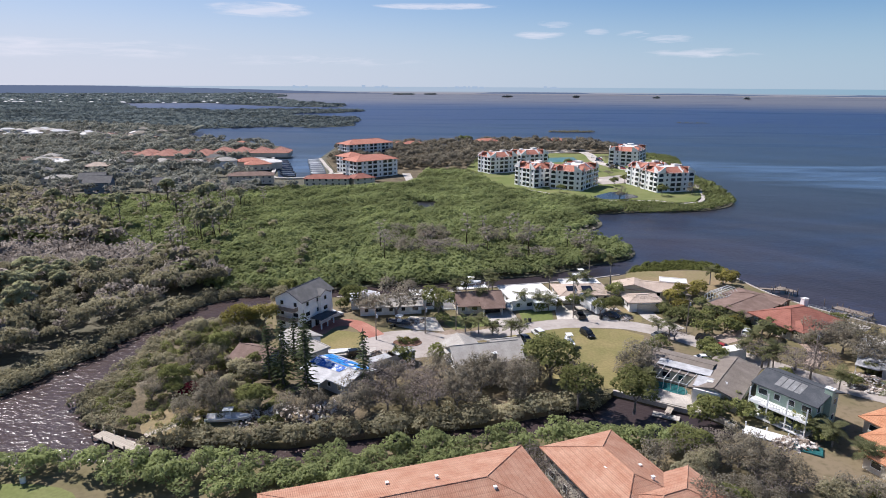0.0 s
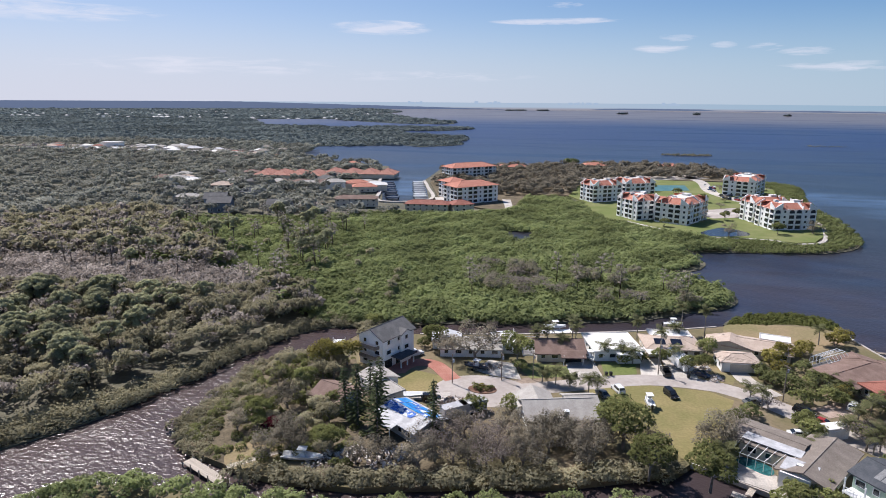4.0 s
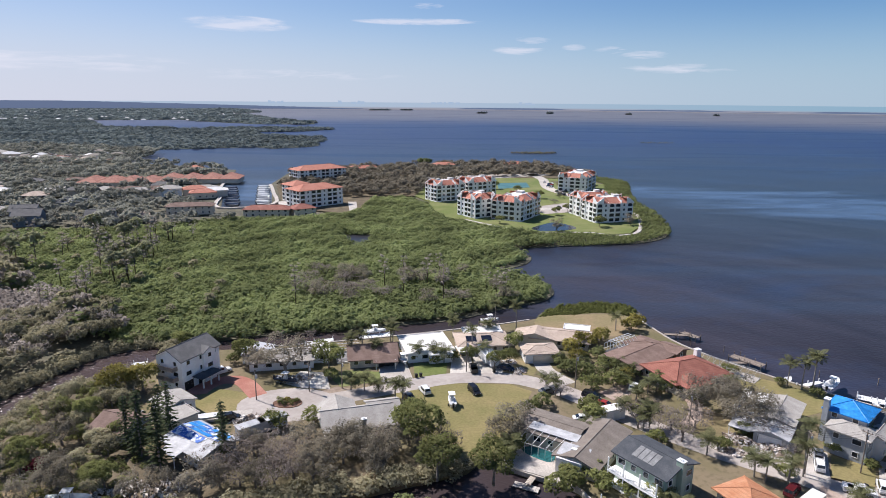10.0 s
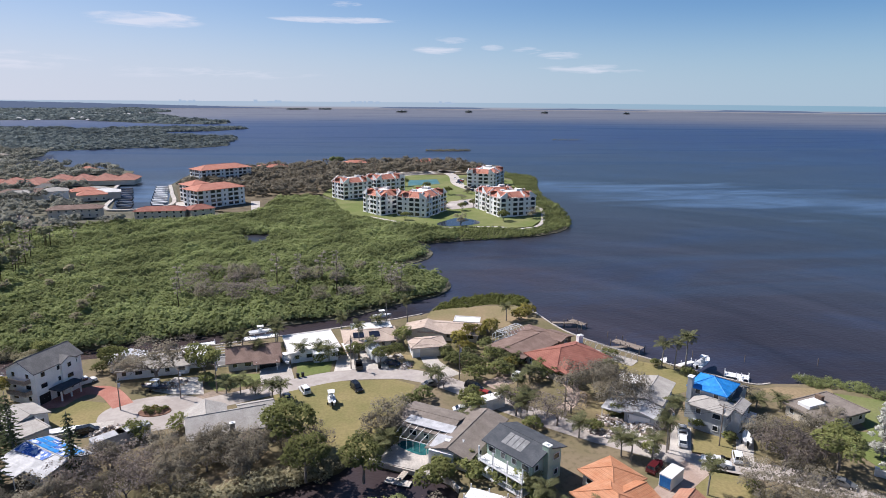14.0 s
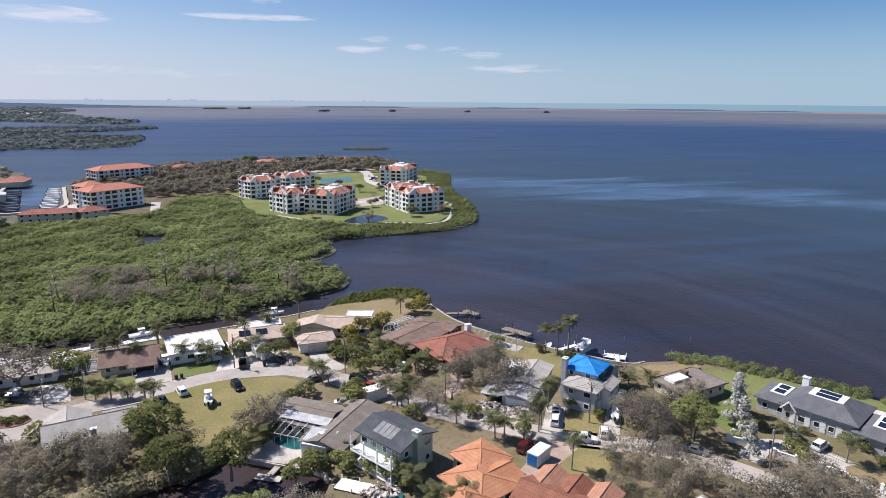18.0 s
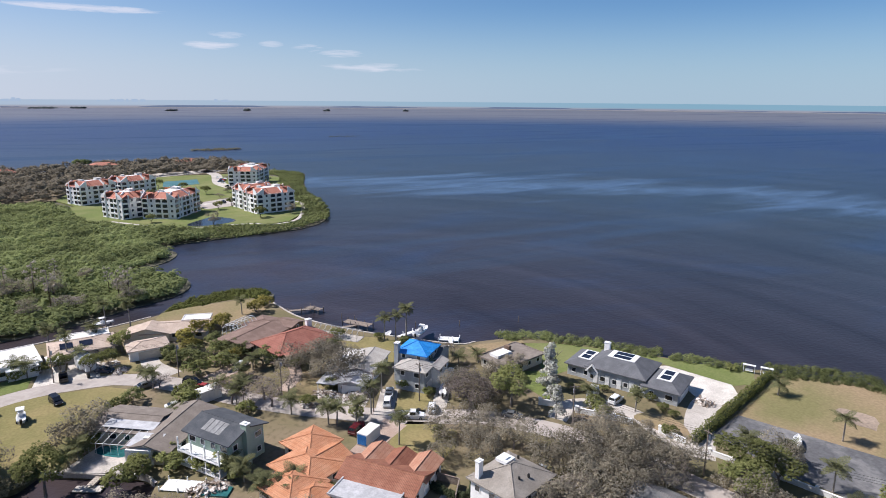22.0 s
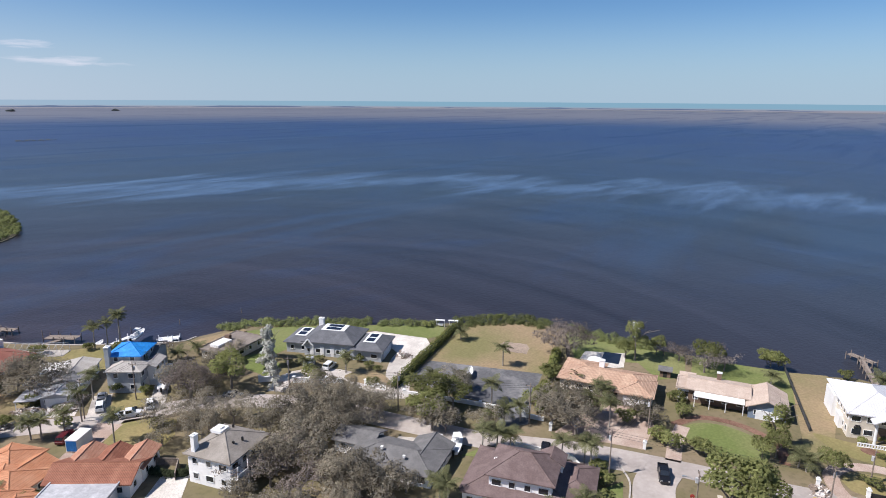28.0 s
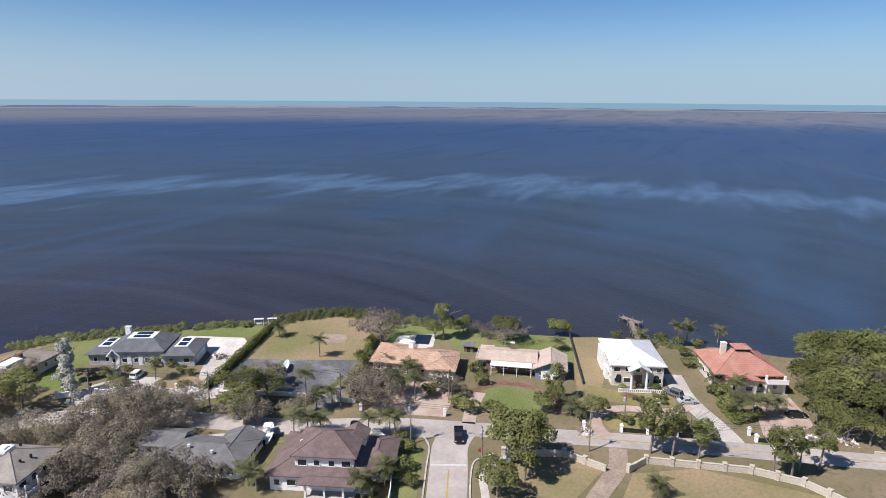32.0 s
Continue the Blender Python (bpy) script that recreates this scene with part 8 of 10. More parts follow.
def condo(x, y, rot, L, D, label, storeys=4, flat=True):
    r = thing("apartment_building", x, y, rot, GROUND, label, "apartment building", "apartment blocks by the bay")
    sh = 2.95
    H = sh * storeys
    wb = boxes((0, 0, 0, L, D, H))
    if flat:
        box(wb, 0, 0, H, L - 10.8, D - 10.8, 2.5)
    w = part("wall", wb, M["white_wall"], r)
    if flat:
        part("roof", boxes((0, 0, H + 2.5, L - 10.2, D - 10.2, 0.3), (L * 0.2, 0, H + 2.8, L * 0.16, D * 0.2, 1.2), (-L * 0.22, D * 0.1, H + 2.8, 2.2, 2.2, 1.0)), M["white_roof"], r, "flat white roof with plant boxes")
    else:
        rb = part("roof", hip_roof(L, D, H, 0.36 * min(L, D) / 2, 1.0), M["salmon_tile"], r, "red clay tile hip roof")
        part("ridge_cap", ridge_caps(L, D, H, 0.36 * min(L, D) / 2, 1.0, "hip"), M["salmon_tile"], rb)
    for (ox, oy, ln, turn) in ((0, -D / 2, L, 0), (0, D / 2, L, 180), (L / 2, 0, D, 90), (-L / 2, 0, D, -90)):
        n = max(int(round(ln / 4.2)), 2)
        bw = ln / n
        hidden = turn == 180
        c, s = math.cos(radians(turn)), math.sin(radians(turn))
        for k in range(n):
            u = (k + 0.5 - n / 2) * bw
            wx, wy = ox + u * c, oy + u * s
            loggia_shade = k % 3 != 1
            for f in () if hidden else range(storeys):
                m = pose(wx, wy, f * sh, 0, 0, turn)
                if loggia_shade:
                    a, b = balcony_meshes(round(bw * 0.70, 1), 2.6, f == storeys - 1 and flat)
                    lo = part("balcony", a, None, w, m=m)
                    part("rail", b, None, lo)
                else:
                    window(w, wx, wy, f * sh + 0.9, turn, 1.4, 1.5)
            if not loggia_shade and not hidden:
                part("pilaster", boxes((0, -0.25, 0, 0.5, 0.5, H + (1.8 if flat else 0))), M["white_wall"], w, m=pose(wx - bw / 2 * c, wy - bw / 2 * s, 0, 0, 0, turn))
        if flat:
            for k in range(0, n, 2):
                span = min(bw * 2, ln - k * bw) - 0.5
                u = -ln / 2 + k * bw + span / 2 + 0.25
                part("tile_roof", mansard(span, H - 0.3, H + 2.9, 5.3), M["salmon_tile"], r, "band of red clay tiles", pose(ox + u * c, oy + u * s, 0, 0, 0, turn))
            for k in range(0, n + 1, 4):
                u = -ln / 2 + min(k * bw, ln)
                bm = bmesh.new()
                v = [[bm.verts.new(q) for q in ((t_, -0.5, H - 0.4), (t_, 4.5, H - 0.4), (t_, 4.6, H + 3.4), (t_, 4.1, H + 3.4), (t_, -0.5, H + 0.4))] for t_ in (-0.22, 0.22)]
                bm.faces.new(v[0])
                bm.faces.new(v[1][::-1])
                for i in range(5):
                    bm.faces.new((v[0][i], v[1][i], v[1][(i + 1) % 5], v[0][(i + 1) % 5]))
                bmesh.ops.recalc_face_normals(bm, faces=bm.faces[:])
                part("parapet_fin", bm, M["white_wall"], r, m=pose(ox + u * c, oy + u * s, 0, 0, 0, turn))
    return r


W_ = "white four-storey apartment block with arched loggias and red tiles"
condo(40.2, 465, 31, 24, 16, W_)
condo(65.0, 483, 31, 26, 16, W_)
condo(58.6, 400, 32, 17, 19, W_)
condo(83.2, 394.9, 57, 30, 20, W_)
condo(138.5, 385, 15, 25, 18, W_)
condo(133, 405, 15, 22, 14, W_)
condo(152.5, 520, 62, 34, 23, W_)
R_ = "cream four-storey apartment block with a red tile hip roof"
condo(-51.5, 440, 41, 34, 18, R_, 4, False)
condo(-67, 459, 41, 16, 16, R_, 4, False)
condo(-70, 566, 40, 46, 19, R_, 4, False)


def low_house(x, y, rot, w, d, h, wall, roof, label, kind="hip", storeys=1, pitch=0.4):
    r = thing("house", x, y, rot, GROUND - 0.3, label, "house", "houses of the town")
    block(r, 0, 0, w, d, h, wall, roof, kind, pitch, 0.8, storeys=storeys, windows="s" if y < 480 else "", gap=4.0, cap=y < 650)
    return r


low_house(-74, 397, 2, 28, 11, 5.0, "cream_wall", "red_tile", "long two-storey block with a red tile roof", storeys=2)
low_house(-53, 401, 30, 14, 12, 5.0, "cream_wall", "red_tile", "two-storey block with a red tile roof", storeys=2)
low_house(-125, 405, 10, 28, 10, 5.5, "cream_wall", "brown_shingle", "long two-storey block with a brown roof", storeys=2)
low_house(-140, 472, 20, 18, 12, 4.5, "cream_wall", "salmon_tile", "block with a bright red tile roof")
low_house(-152, 490, 20, 18, 12, 4.5, "cream_wall", "salmon_tile", "block with a bright red tile roof")
for k in range(4):
    low_house(-253 + k * 15.5, 538 + k * 1.0, 4, 16.5, 27, 4.0, "cream_wall", "villa_tile", "row house with a red tile roof", pitch=0.5)
    low_house(-196 + k * 16.5, 560 + k * 1.5, 4, 17.5, 24, 4.0, "cream_wall", "villa_tile", "row house with a red tile roof", pitch=0.5)
for k in range(3):
    low_house(-214 + k * 17, 482 + k * 2, 8, 18, 12, 4.5, "cream_wall", "brown_shingle", "row house with a brown roof")
low_house(-205, 640, 10, 16, 14, 4.0, "cream_wall", "salmon_tile", "house with a red tile roof by the water")
for x_, y_, w_ in ((-36, 640, 30), (46, 676, 24), (124, 688, 20), (-76, 560, 16)):
    low_house(x_, y_, 12 + x_ * 0.05, w_, 13, 5.0, "cream_wall", "salmon_tile", "low block with a red tile roof among bare trees")
low_house(-203, 366, 14, 14, 11, 6.5, "blue_wall", "grey_shingle", "slate-blue house with white verandas at the wood's edge", "gable", 2, 0.6)
low_house(-216, 384, 14, 14, 11, 6.0, "grey_wall", "grey_shingle", "grey two-storey house behind the wood", "gable", 2, 0.6)
low_house(-168, 378, 12, 15, 10, 4.0, "grey_wall", "grey_shingle", "house with a grey gable roof", "gable", 1, 0.7)
low_house(-148, 381, 12, 14, 9, 3.6, "cream_wall", "tan_shingle", "house with a tan roof", "gable", 1, 0.5)
low_house(-246, 398, 15, 18, 10, 3.8, "cream_wall", "pale_shingle", "low house with a pale roof", "hip")
low_house(-278, 430, 15, 16, 12, 4.2, "grey_wall", "grey_shingle", "low house with a grey roof", "hip")
low_house(-250, 452, 15, 16, 12, 5.0, "cream_wall", "tan_shingle", "house with a tan roof", "hip", 2)
low_house(-214, 430, 15, 20, 12, 4.0, "grey_wall", "dark_shingle", "low house with a dark roof", "hip")
rt = np.random.default_rng(17)
roofs = ["white_roof", "silver_roof", "pale_shingle", "tan_shingle", "grey_shingle", "weathered_shingle", "silver_roof", "red_tile", "pale_shingle"]
for k in range(58):
    t_ = k / 58
    x_ = -720 + 370 * t_ + rt.normal() * 12
    y_ = 738 + 85 * rt.random()
    rf = roofs[int(rt.integers(len(roofs)))]
    low_house(x_, y_, 15 + rt.normal() * 12, 10 + 7 * rt.random(), 9 + 3 * rt.random(), 3.4 + 2.5 * (rt.random() > 0.6), "white_wall" if rt.random() > 0.4 else "cream_wall", rf,
              {"red_tile": "distant house with a red roof", "grey_shingle": "distant house with a grey roof"}.get(rf, "distant house with a pale roof"))
low_house(-612, 800, 12, 26, 16, 9, "white_wall", "white_roof", "tall pale storage hall", "flat")
for k in range(24):
    x_, y_ = -330 + 200 * rt.random(), 395 + 150 * rt.random()
    rf = ("grey_shingle", "pale_shingle", "white_roof", "tan_shingle", "brown_shingle", "pale_shingle")[k % 6]
    low_house(x_, max(y_, 481), 15 + rt.normal() * 8, 12 + 6 * rt.random(), 9 + 3 * rt.random(), 4.0 + 2.0 * rt.random(), "white_wall" if k % 2 else "cream_wall", rf, "house among the trees of the town")
bm = bmesh.new()
for k in range(240):
    t_ = rt.random()
    x_, y_ = -760 + 400 * t_, 728 + 100 * rt.random()
    box(bm, x_, y_, 1.2, 3 + 6 * rt.random(), 2 + 5 * rt.random(), 1.5 + 3.5 * rt.random(), 15 + rt.normal() * 20, 0.6)
tagged(part("town_clutter", bm, M["debris"]), "pale jumble of sheds, vehicles and boats in the town", "clutter", kind="stuff")
# pale roofs in the far flat woods
bm = bmesh.new()
for k in range(120):
    y_ = 2050 + 1700 * rt.random() ** 1.6
    x_ = -y_ * (0.22 + 0.75 * rt.random()) - 150
    box(bm, x_, y_, 3.4, 9 + 9 * rt.random(), 10 + 8 * rt.random(), 2.4 + 2.4 * rt.random(), 15, 0.3)
tagged(part("far_houses", bm, M["white_roof"]), "scattered pale roofs in the distant flat woods", "houses", kind="stuff")

patch("town_yards", [(-800, 742), (-362, 722), (-345, 792), (-800, 836)], "sand", -0.4, "pale sandy yards and streets of the town", "yards")
# grounds of the cape
patch("lawn", [(40, 388), (52, 368), (68, 352), (90, 343), (118, 338), (140, 344), (158, 372), (164, 405), (172, 460), (186, 548), (165, 592), (92, 598), (30, 560), (18, 482), (30, 452), (24, 440), (30, 408)], "green_lawn", 0.0, "bright green lawns round the apartment blocks", "lawn")
patch("lawn", [(-106, 640), (-100, 535), (-78, 455), (-60, 424), (-40, 412), (-20, 400), (-12, 465), (-4, 480), (20, 482), (32, 562), (92, 598), (165, 600), (186, 608), (164, 692), (86, 711), (23, 684), (-36, 666), (-90, 656)], "litter", -0.02, "mottled grass and paths behind the blocks", "lawn")
strip("driveway", [(130, 640), (136, 590), (130, 530), (138, 488), (150, 462), (148, 436), (128, 425), (104, 424)], 9, "concrete", 0.06, "pale concrete access road between the blocks", "road")
patch("parking_lot", [(104, 404), (140, 418), (150, 446), (126, 448), (96, 428)], "asphalt", 0.05, "grey car park between the blocks", "parking lot")
patch("parking_lot", [(-30, 452), (-24, 452), (-18, 404), (-23, 403)], "concrete", 0.05, "pale access road and car park", "parking lot")
patch("parking_lot", [(-80, 452), (-72, 458), (-60, 442), (-74, 430)], "concrete", 0.05, "car park by the marina", "parking lot")
patch("parking_lot", [(20, 560), (120, 606), (150, 620), (140, 636), (10, 600)], "concrete", 0.06, "long car park under bare trees", "parking lot")
patch("pond", closed([(87, 357), (97, 370), (104, 375), (113, 363), (110, 354), (93, 349)], 4), "dark_pool", 0.06, "small blue pond on the lawn", "pond")
patch("tennis_court", [(87, 522), (115, 531), (117, 563), (90, 558)], "court", 0.08, "blue-green tennis courts", "tennis court")
strip("path", [(50, 384), (60, 372), (70, 360), (77, 350), (92, 346), (112, 346), (122, 344), (128, 338), (141, 342), (150, 356), (160, 386), (163, 408), (154, 420)], 2.2, "concrete", 0.12, "white path along the shore", "path", 5)
strip("promenade", [(-107.5, 546), (-94.5, 500), (-81.5, 443), (-115, 428), (-129.5, 480), (-143.5, 524), (-158.5, 600)], 2.6, "concrete", 0.1, "pale promenade round the marina", "path", 4)
for k in range(17):
    t_ = k / 16
    for side in (-1, 1):
        cx_ = -89.5 - 22 * t_ if side > 0 else -109 - 28.5 * t_
        boat(cx_, 447 + 93 * t_ - (8 if side < 0 else 0), 12 if side > 0 else 192, 8.5 + 3 * ((k * 7) % 5) / 5, 0.1, "motor boat at a marina berth", ("white", "white", "dark_blue", "white", "silver", "grey")[(k * 3 + side) % 6], console=False, group="boats in the marina")
for k in range(28):
    t_ = rt.random()
    q = [(104, 424), (128, 425), (146, 440), (140, 480), (132, 530), (136, 580)]
    i_ = int(t_ * 4.99)
    f_ = t_ * 4.99 - i_
    car(q[i_][0] + (q[i_ + 1][0] - q[i_][0]) * f_ + rt.normal() * 5, q[i_][1] + (q[i_ + 1][1] - q[i_][1]) * f_ + rt.normal() * 4, rt.random() * 360, ("white", "silver", "grey", "black", "red", "blue")[k % 6], ("sedan", "suv")[k % 2],
        "car parked between the apartment blocks", far=True)

# ---- trees, palms and shrubs of the near shore ----
def grove(poly, spacing, kinds, size, seed, tall=(0.85, 1.2)):
    """Single trees over a polygon, of mixed kinds."""
    rng = np.random.default_rng(seed)
    P = np.array(poly)
    (x0, y0), (x1, y1) = P.min(0), P.max(0)
    row = 0
    y_ = y0
    while y_ < y1:
        x_ = x0 + (row % 2) * spacing / 2
        while x_ < x1:
            q = (x_ + rng.normal() * spacing * 0.25, y_ + rng.normal() * spacing * 0.25)
            if inside(np.array([q[0]]), np.array([q[1]]), poly)[0]:
                tree(kinds[int(rng.integers(len(kinds)))], q[0], q[1], size[0] + (size[1] - size[0]) * rng.random(), int(rng.integers(4)), GROUND, tall[0] + (tall[1] - tall[0]) * rng.random())
            x_ += spacing
        y_ += spacing * 0.87
        row += 1


OAK_WOOD = [(-24, 104), (-9, 108), (8, 112), (24, 117), (33, 118.5), (29, 123), (18, 128), (4, 123), (-8, 124), (-17, 117)]
grove(OAK_WOOD, 4.8, ("oak", "bare", "bare", "oak", "bare"), (0.7, 1.0), 1)
patch("leaf_litter", [(-70, 112), (-70, 146), (-62, 156), (-46, 158), (-44, 142), (-34, 130), (-20, 118), (-12, 104), (-28, 101), (-46, 101), (-60, 104)], "litter", 0.02, "dark leaf litter under the trees of the point", "ground", rounded=3)
TIP = [(-62, 112), (-63, 144), (-56, 153), (-46, 154), (-46, 140), (-36, 128), (-36, 116), (-44, 113), (-56, 110)]
grove(TIP, 5.6, ("bank", "green", "bank", "oak", "green"), (0.45, 0.8), 2)
grove([(-50, 106), (-50, 111), (-34, 114), (-20, 108), (-28, 101.5), (-46, 101.5)], 5.0, ("bank", "oak", "dark_bush", "green", "oak"), (0.6, 0.95), 3)
grove([(36, 92), (46, 99), (58, 95), (56, 84), (46, 74), (38, 76)], 5.2, ("bare", "oak", "green", "bank"), (0.7, 1.0), 5)
grove([(58, 90), (66, 86), (78, 80), (74, 72), (58, 74)], 5.0, ("bush", "oak", "bank", "dark_bush"), (0.7, 1.2), 6)
grove([(10, 80), (15, 92), (20, 86), (17, 74)], 4.0, ("bare", "bare", "bank"), (0.6, 0.9), 7)
grove([(205, -66), (212, -72), (236, -64), (250, -100), (262, -140), (214, -140), (200, -90)], 6.5, ("green", "green", "oak", "green"), (1.1, 1.5), 8)
grove([(110, 40), (122, 42), (120, 60), (104, 62), (98, 50)], 6.0, ("bare", "bare", "oak"), (0.75, 1.0), 9)
grove([(130, 62), (142, 64), (146, 76), (138, 88), (130, 78)], 6.5, ("wide_oak", "bare", "bare"), (0.6, 0.85), 10)
for x_, y_, s_ in ((-33.8, 121.5, 0.95), (-30.2, 127.5, 0.9), (-27.8, 116.2, 1.0), (-16.5, 120.4, 0.82), (-33.5, 130.8, 0.75), (-37.5, 124.0, 0.8)):
    tree("norfolk", x_, y_, s_)
tree("yellow", -52, 149, 1.35)
tree("yellow", -46.5, 152, 1.2)
tree("grey_oak", 198.8, 46.6, 1.2, tall=1.0)
tree("grey_oak", 120.5, 104.5, 1.0)
tree("pine", 208.3, 31.4, 1.0)
tree("bare", 215.1, 21.9, 0.8)
tree("green", 215.7, 14.6, 1.0)
tree("green", 227.6, 1.8, 0.85, tall=0.7)
tree("green", 154.4, -6.6, 1.45, tall=1.1)
tree("green", 156.0, -10.4, 1.2, tall=1.15)
tree("green", 151.5, 57.5, 1.35, tall=0.85)
tree("green", 146.0, 53.0, 1.2, tall=0.85)
tree("green", 155.8, 53.4, 1.1, tall=0.8)
tree("red_bush", -51.5, 116.5, 1.3)
tree("bank", -44, 166, 1.1)
tree("bank", -48, 172, 0.9)
tree("green", -46.5, 178, 0.8)
# standing dead and thin pines over the west wood, too many to count
def mixed_wood(name, spots, kinds, label):
    vs, fs, ms, base = [], [], [], 0
    mats = []
    for k, (x_, y_, s_, q_) in enumerate(spots):
        kind = kinds[k % len(kinds)]
        v_ = k % 4
        if (kind, v_) not in TREE:
            TREE[(kind, v_)] = tree_meshes(kind, v_)
        for me in TREE[(kind, v_)]:
            co = np.zeros(len(me.vertices) * 3, np.float32)
            me.vertices.foreach_get("co", co)
            co = co.reshape(-1, 3)
            a_ = k * 2.4
            r_ = np.array([[math.cos(a_), -math.sin(a_)], [math.sin(a_), math.cos(a_)]])
            xy = co[:, :2] @ r_.T * s_ + (x_, y_)
            nr = np.zeros(len(me.loops) * 3, np.float32)
            me.corner_normals.foreach_get("vector", nr)
            li = np.zeros(len(me.loops), np.int32)
            me.loops.foreach_get("vertex_index", li)
            nv = np.zeros((len(co), 3), np.float32)
            nv[li] = nr.reshape(-1, 3)
            vs.append(np.column_stack([xy, co[:, 2] * s_ * q_ + 0.7, nv[:, :2] @ r_.T, nv[:, 2]]))
            quads = [tuple(p.vertices) for p in me.polygons if len(p.vertices) == 4]
            fs.append(np.array(quads) + base)
            mt = me.materials[0]
            if mt not in mats:
                mats.append(mt)
            ms.append(np.full(len(quads), mats.index(mt), np.int32))
            base += len(co)
    me = mesh_of(name, np.concatenate(vs), np.concatenate(fs), None)
    for mt in mats:
        me.materials.append(mt)
    me.polygons.foreach_set("material_index", np.concatenate(ms))
    return tagged(new(name, me), label, "woodland", kind="stuff")


rp = np.random.default_rng(23)
spots = []
for k in range(160):
    x_, y_ = -62 - 150 * rp.random(), 214 + 120 * rp.random()
    if k < 62:
        x_, y_ = -106 - 62 * rp.random(), 126 + 60 * rp.random()
    if x_ > -62 - (y_ - 175) * 0.25 and y_ > 175:
        x_ -= 30
    spots.append((x_, y_, 0.75 + 0.4 * rp.random(), 0.82 if k < 62 else 1.0))
mixed_wood("pine_wood", spots[:62], ("tall_pine", "tall_pine", "tall_pine", "pine_snag", "tall_pine", "tall_pine"), "green pines standing over the creek bank")
mixed_wood("dead_wood", spots[62:], ("pine_snag", "pine_snag", "tall_pine", "pine_snag"), "thin grey dead trees standing over the wood")
spots = [(-30 + 90 * rp.random(), 214 + 46 * rp.random(), 0.7 + 0.4 * rp.random(), 1.1) for k in range(34)]
mixed_wood("mangrove_snags", spots, ("bare", "pine_snag", "oak"), "bare grey trees rising from the mangroves")
spots = [(x_, y_, 0.7 + 0.35 * rp.random(), 1.0) for x_, y_ in ((70, 424), (100, 412), (118, 444), (112, 470), (128, 474), (160, 468), (166, 520), (75, 470), (60, 500), (100, 500), (40, 482), (128, 362), (148, 368), (70, 372),
                                                              (64, 420), (110, 400), (156, 440), (84, 520), (140, 540), (150, 560), (60, 540), (30, 505), (82, 436), (120, 412), (100, 350))]
mixed_wood("cape_grove", spots, ("oak", "green", "bare", "green"), "small trees on the lawns round the apartment blocks")
for x_, y_, s_ in ((-12.5, 161.0, 1.6), (-20.5, 163.5, 0.9), (44.5, 128.5, 1.1), (40.9, 125, 0.9), (89.9, 139.3, 1.1), (132, 110.3, 1), (140.8, 117, 0.7), (144.7, 50.7, 1), (147.6, 55.7, 0.8), (171.2, 32.2, 1), (145.9, 47.8, 0.8), (152.1, 41.3, 0.8), (165.9, 33.8, 1), (116.5, 63.5, 1.1), (118.7, 58.8, 1.1)):
    tree("oak", x_, y_, s_)
for x_, y_, s_ in ((118.4, 51.2, 1), (121.7, 47.9, 1), (112.9, 63.2, 1), (125.1, 40.4, 0.6), (120.9, 41.6, 1), (162.4, 31.8, 1), (162.3, 25.8, 1.1), (170.7, 27.4, 0.9), (176.4, 15.1, 0.7), (178, 18.8, 0.7)):
    tree("oak", x_, y_, s_)
for x_, y_, s_ in ((213.1, -64.5, 1.3), (219, -70, 1.4), (218.4, -75.8, 1.4), (213.2, -78.3, 1.4), (227.4, -64.7, 1.2), (238.4, -71.2, 1.2), (237.3, -77.6, 1.3), (235.6, -82.4, 1.3), (203.1, -69, 1.2), (202.8, -74.3, 1.2), (224.2, -81.3, 1.4)):
    tree("green", x_, y_, s_)
for x_, y_, s_ in ((23.2, 122.5, 1.5), (27, 112.5, 1.2), (37.8, 110.8, 1.2), (48, 166, 0.7), (51.2, 176.1, 0.8), (-25.3, 168.7, 1), (-1.1, 161.5, 1.2), (37.1, 167.8, 0.7), (43.9, 164.1, 0.7), (129.2, 100.9, 1.3), (215.5, 28.1, 0.7), (207.7, 34, 0.7), (179.7, -8.9, 0.75), (177.3, -6.9, 0.6), (179.9, -18.5, 0.7), (143.5, -7.8, 1), (177.5, -41.5, 0.6), (179.8, -35.8, 0.6), (212, -62, 1.2), (203.1, -62.9, 1.1), (195.7, -64.8, 1), (192.3, -68.5, 1), (191.7, -72.4, 0.9)):
    tree("green", x_, y_, s_)
for x_, y_, s_ in ((67.4, 174.3, 1.8), (72.7, 178.6, 2), (78.2, 183.1, 1.8), (91, 192.9, 1.8), (95.5, 198.1, 1.5), (68.4, 168.3, 1.6), (77.8, 155.8, 1.4)):
    tree("yellow_bush", x_, y_, s_)
for x_, y_, s_ in ((64.1, 160.8, 1.6), (67.5, 159.1, 1.6), (62.3, 166.3, 1.4), (75.5, 162.8, 1.6), (74.5, 170.3, 1.4), (79.1, 157.5, 1.5), (-28.4, 168.6, 1.3), (87, 152.6, 1.5), (83.6, 149.4, 1.6), (88.7, 149.5, 1.5), (91.7, 143.5, 1.3), (52.7, 141.5, 1.5), (49.4, 138.7, 1.4), (108.8, 97.5, 0.9), (68.9, 166.6, 1.3), (70.2, 157.1, 1.5), (62.6, 162.3, 1.3), (76.2, 157.2, 1.3)):
    tree("dark_bush", x_, y_, s_)
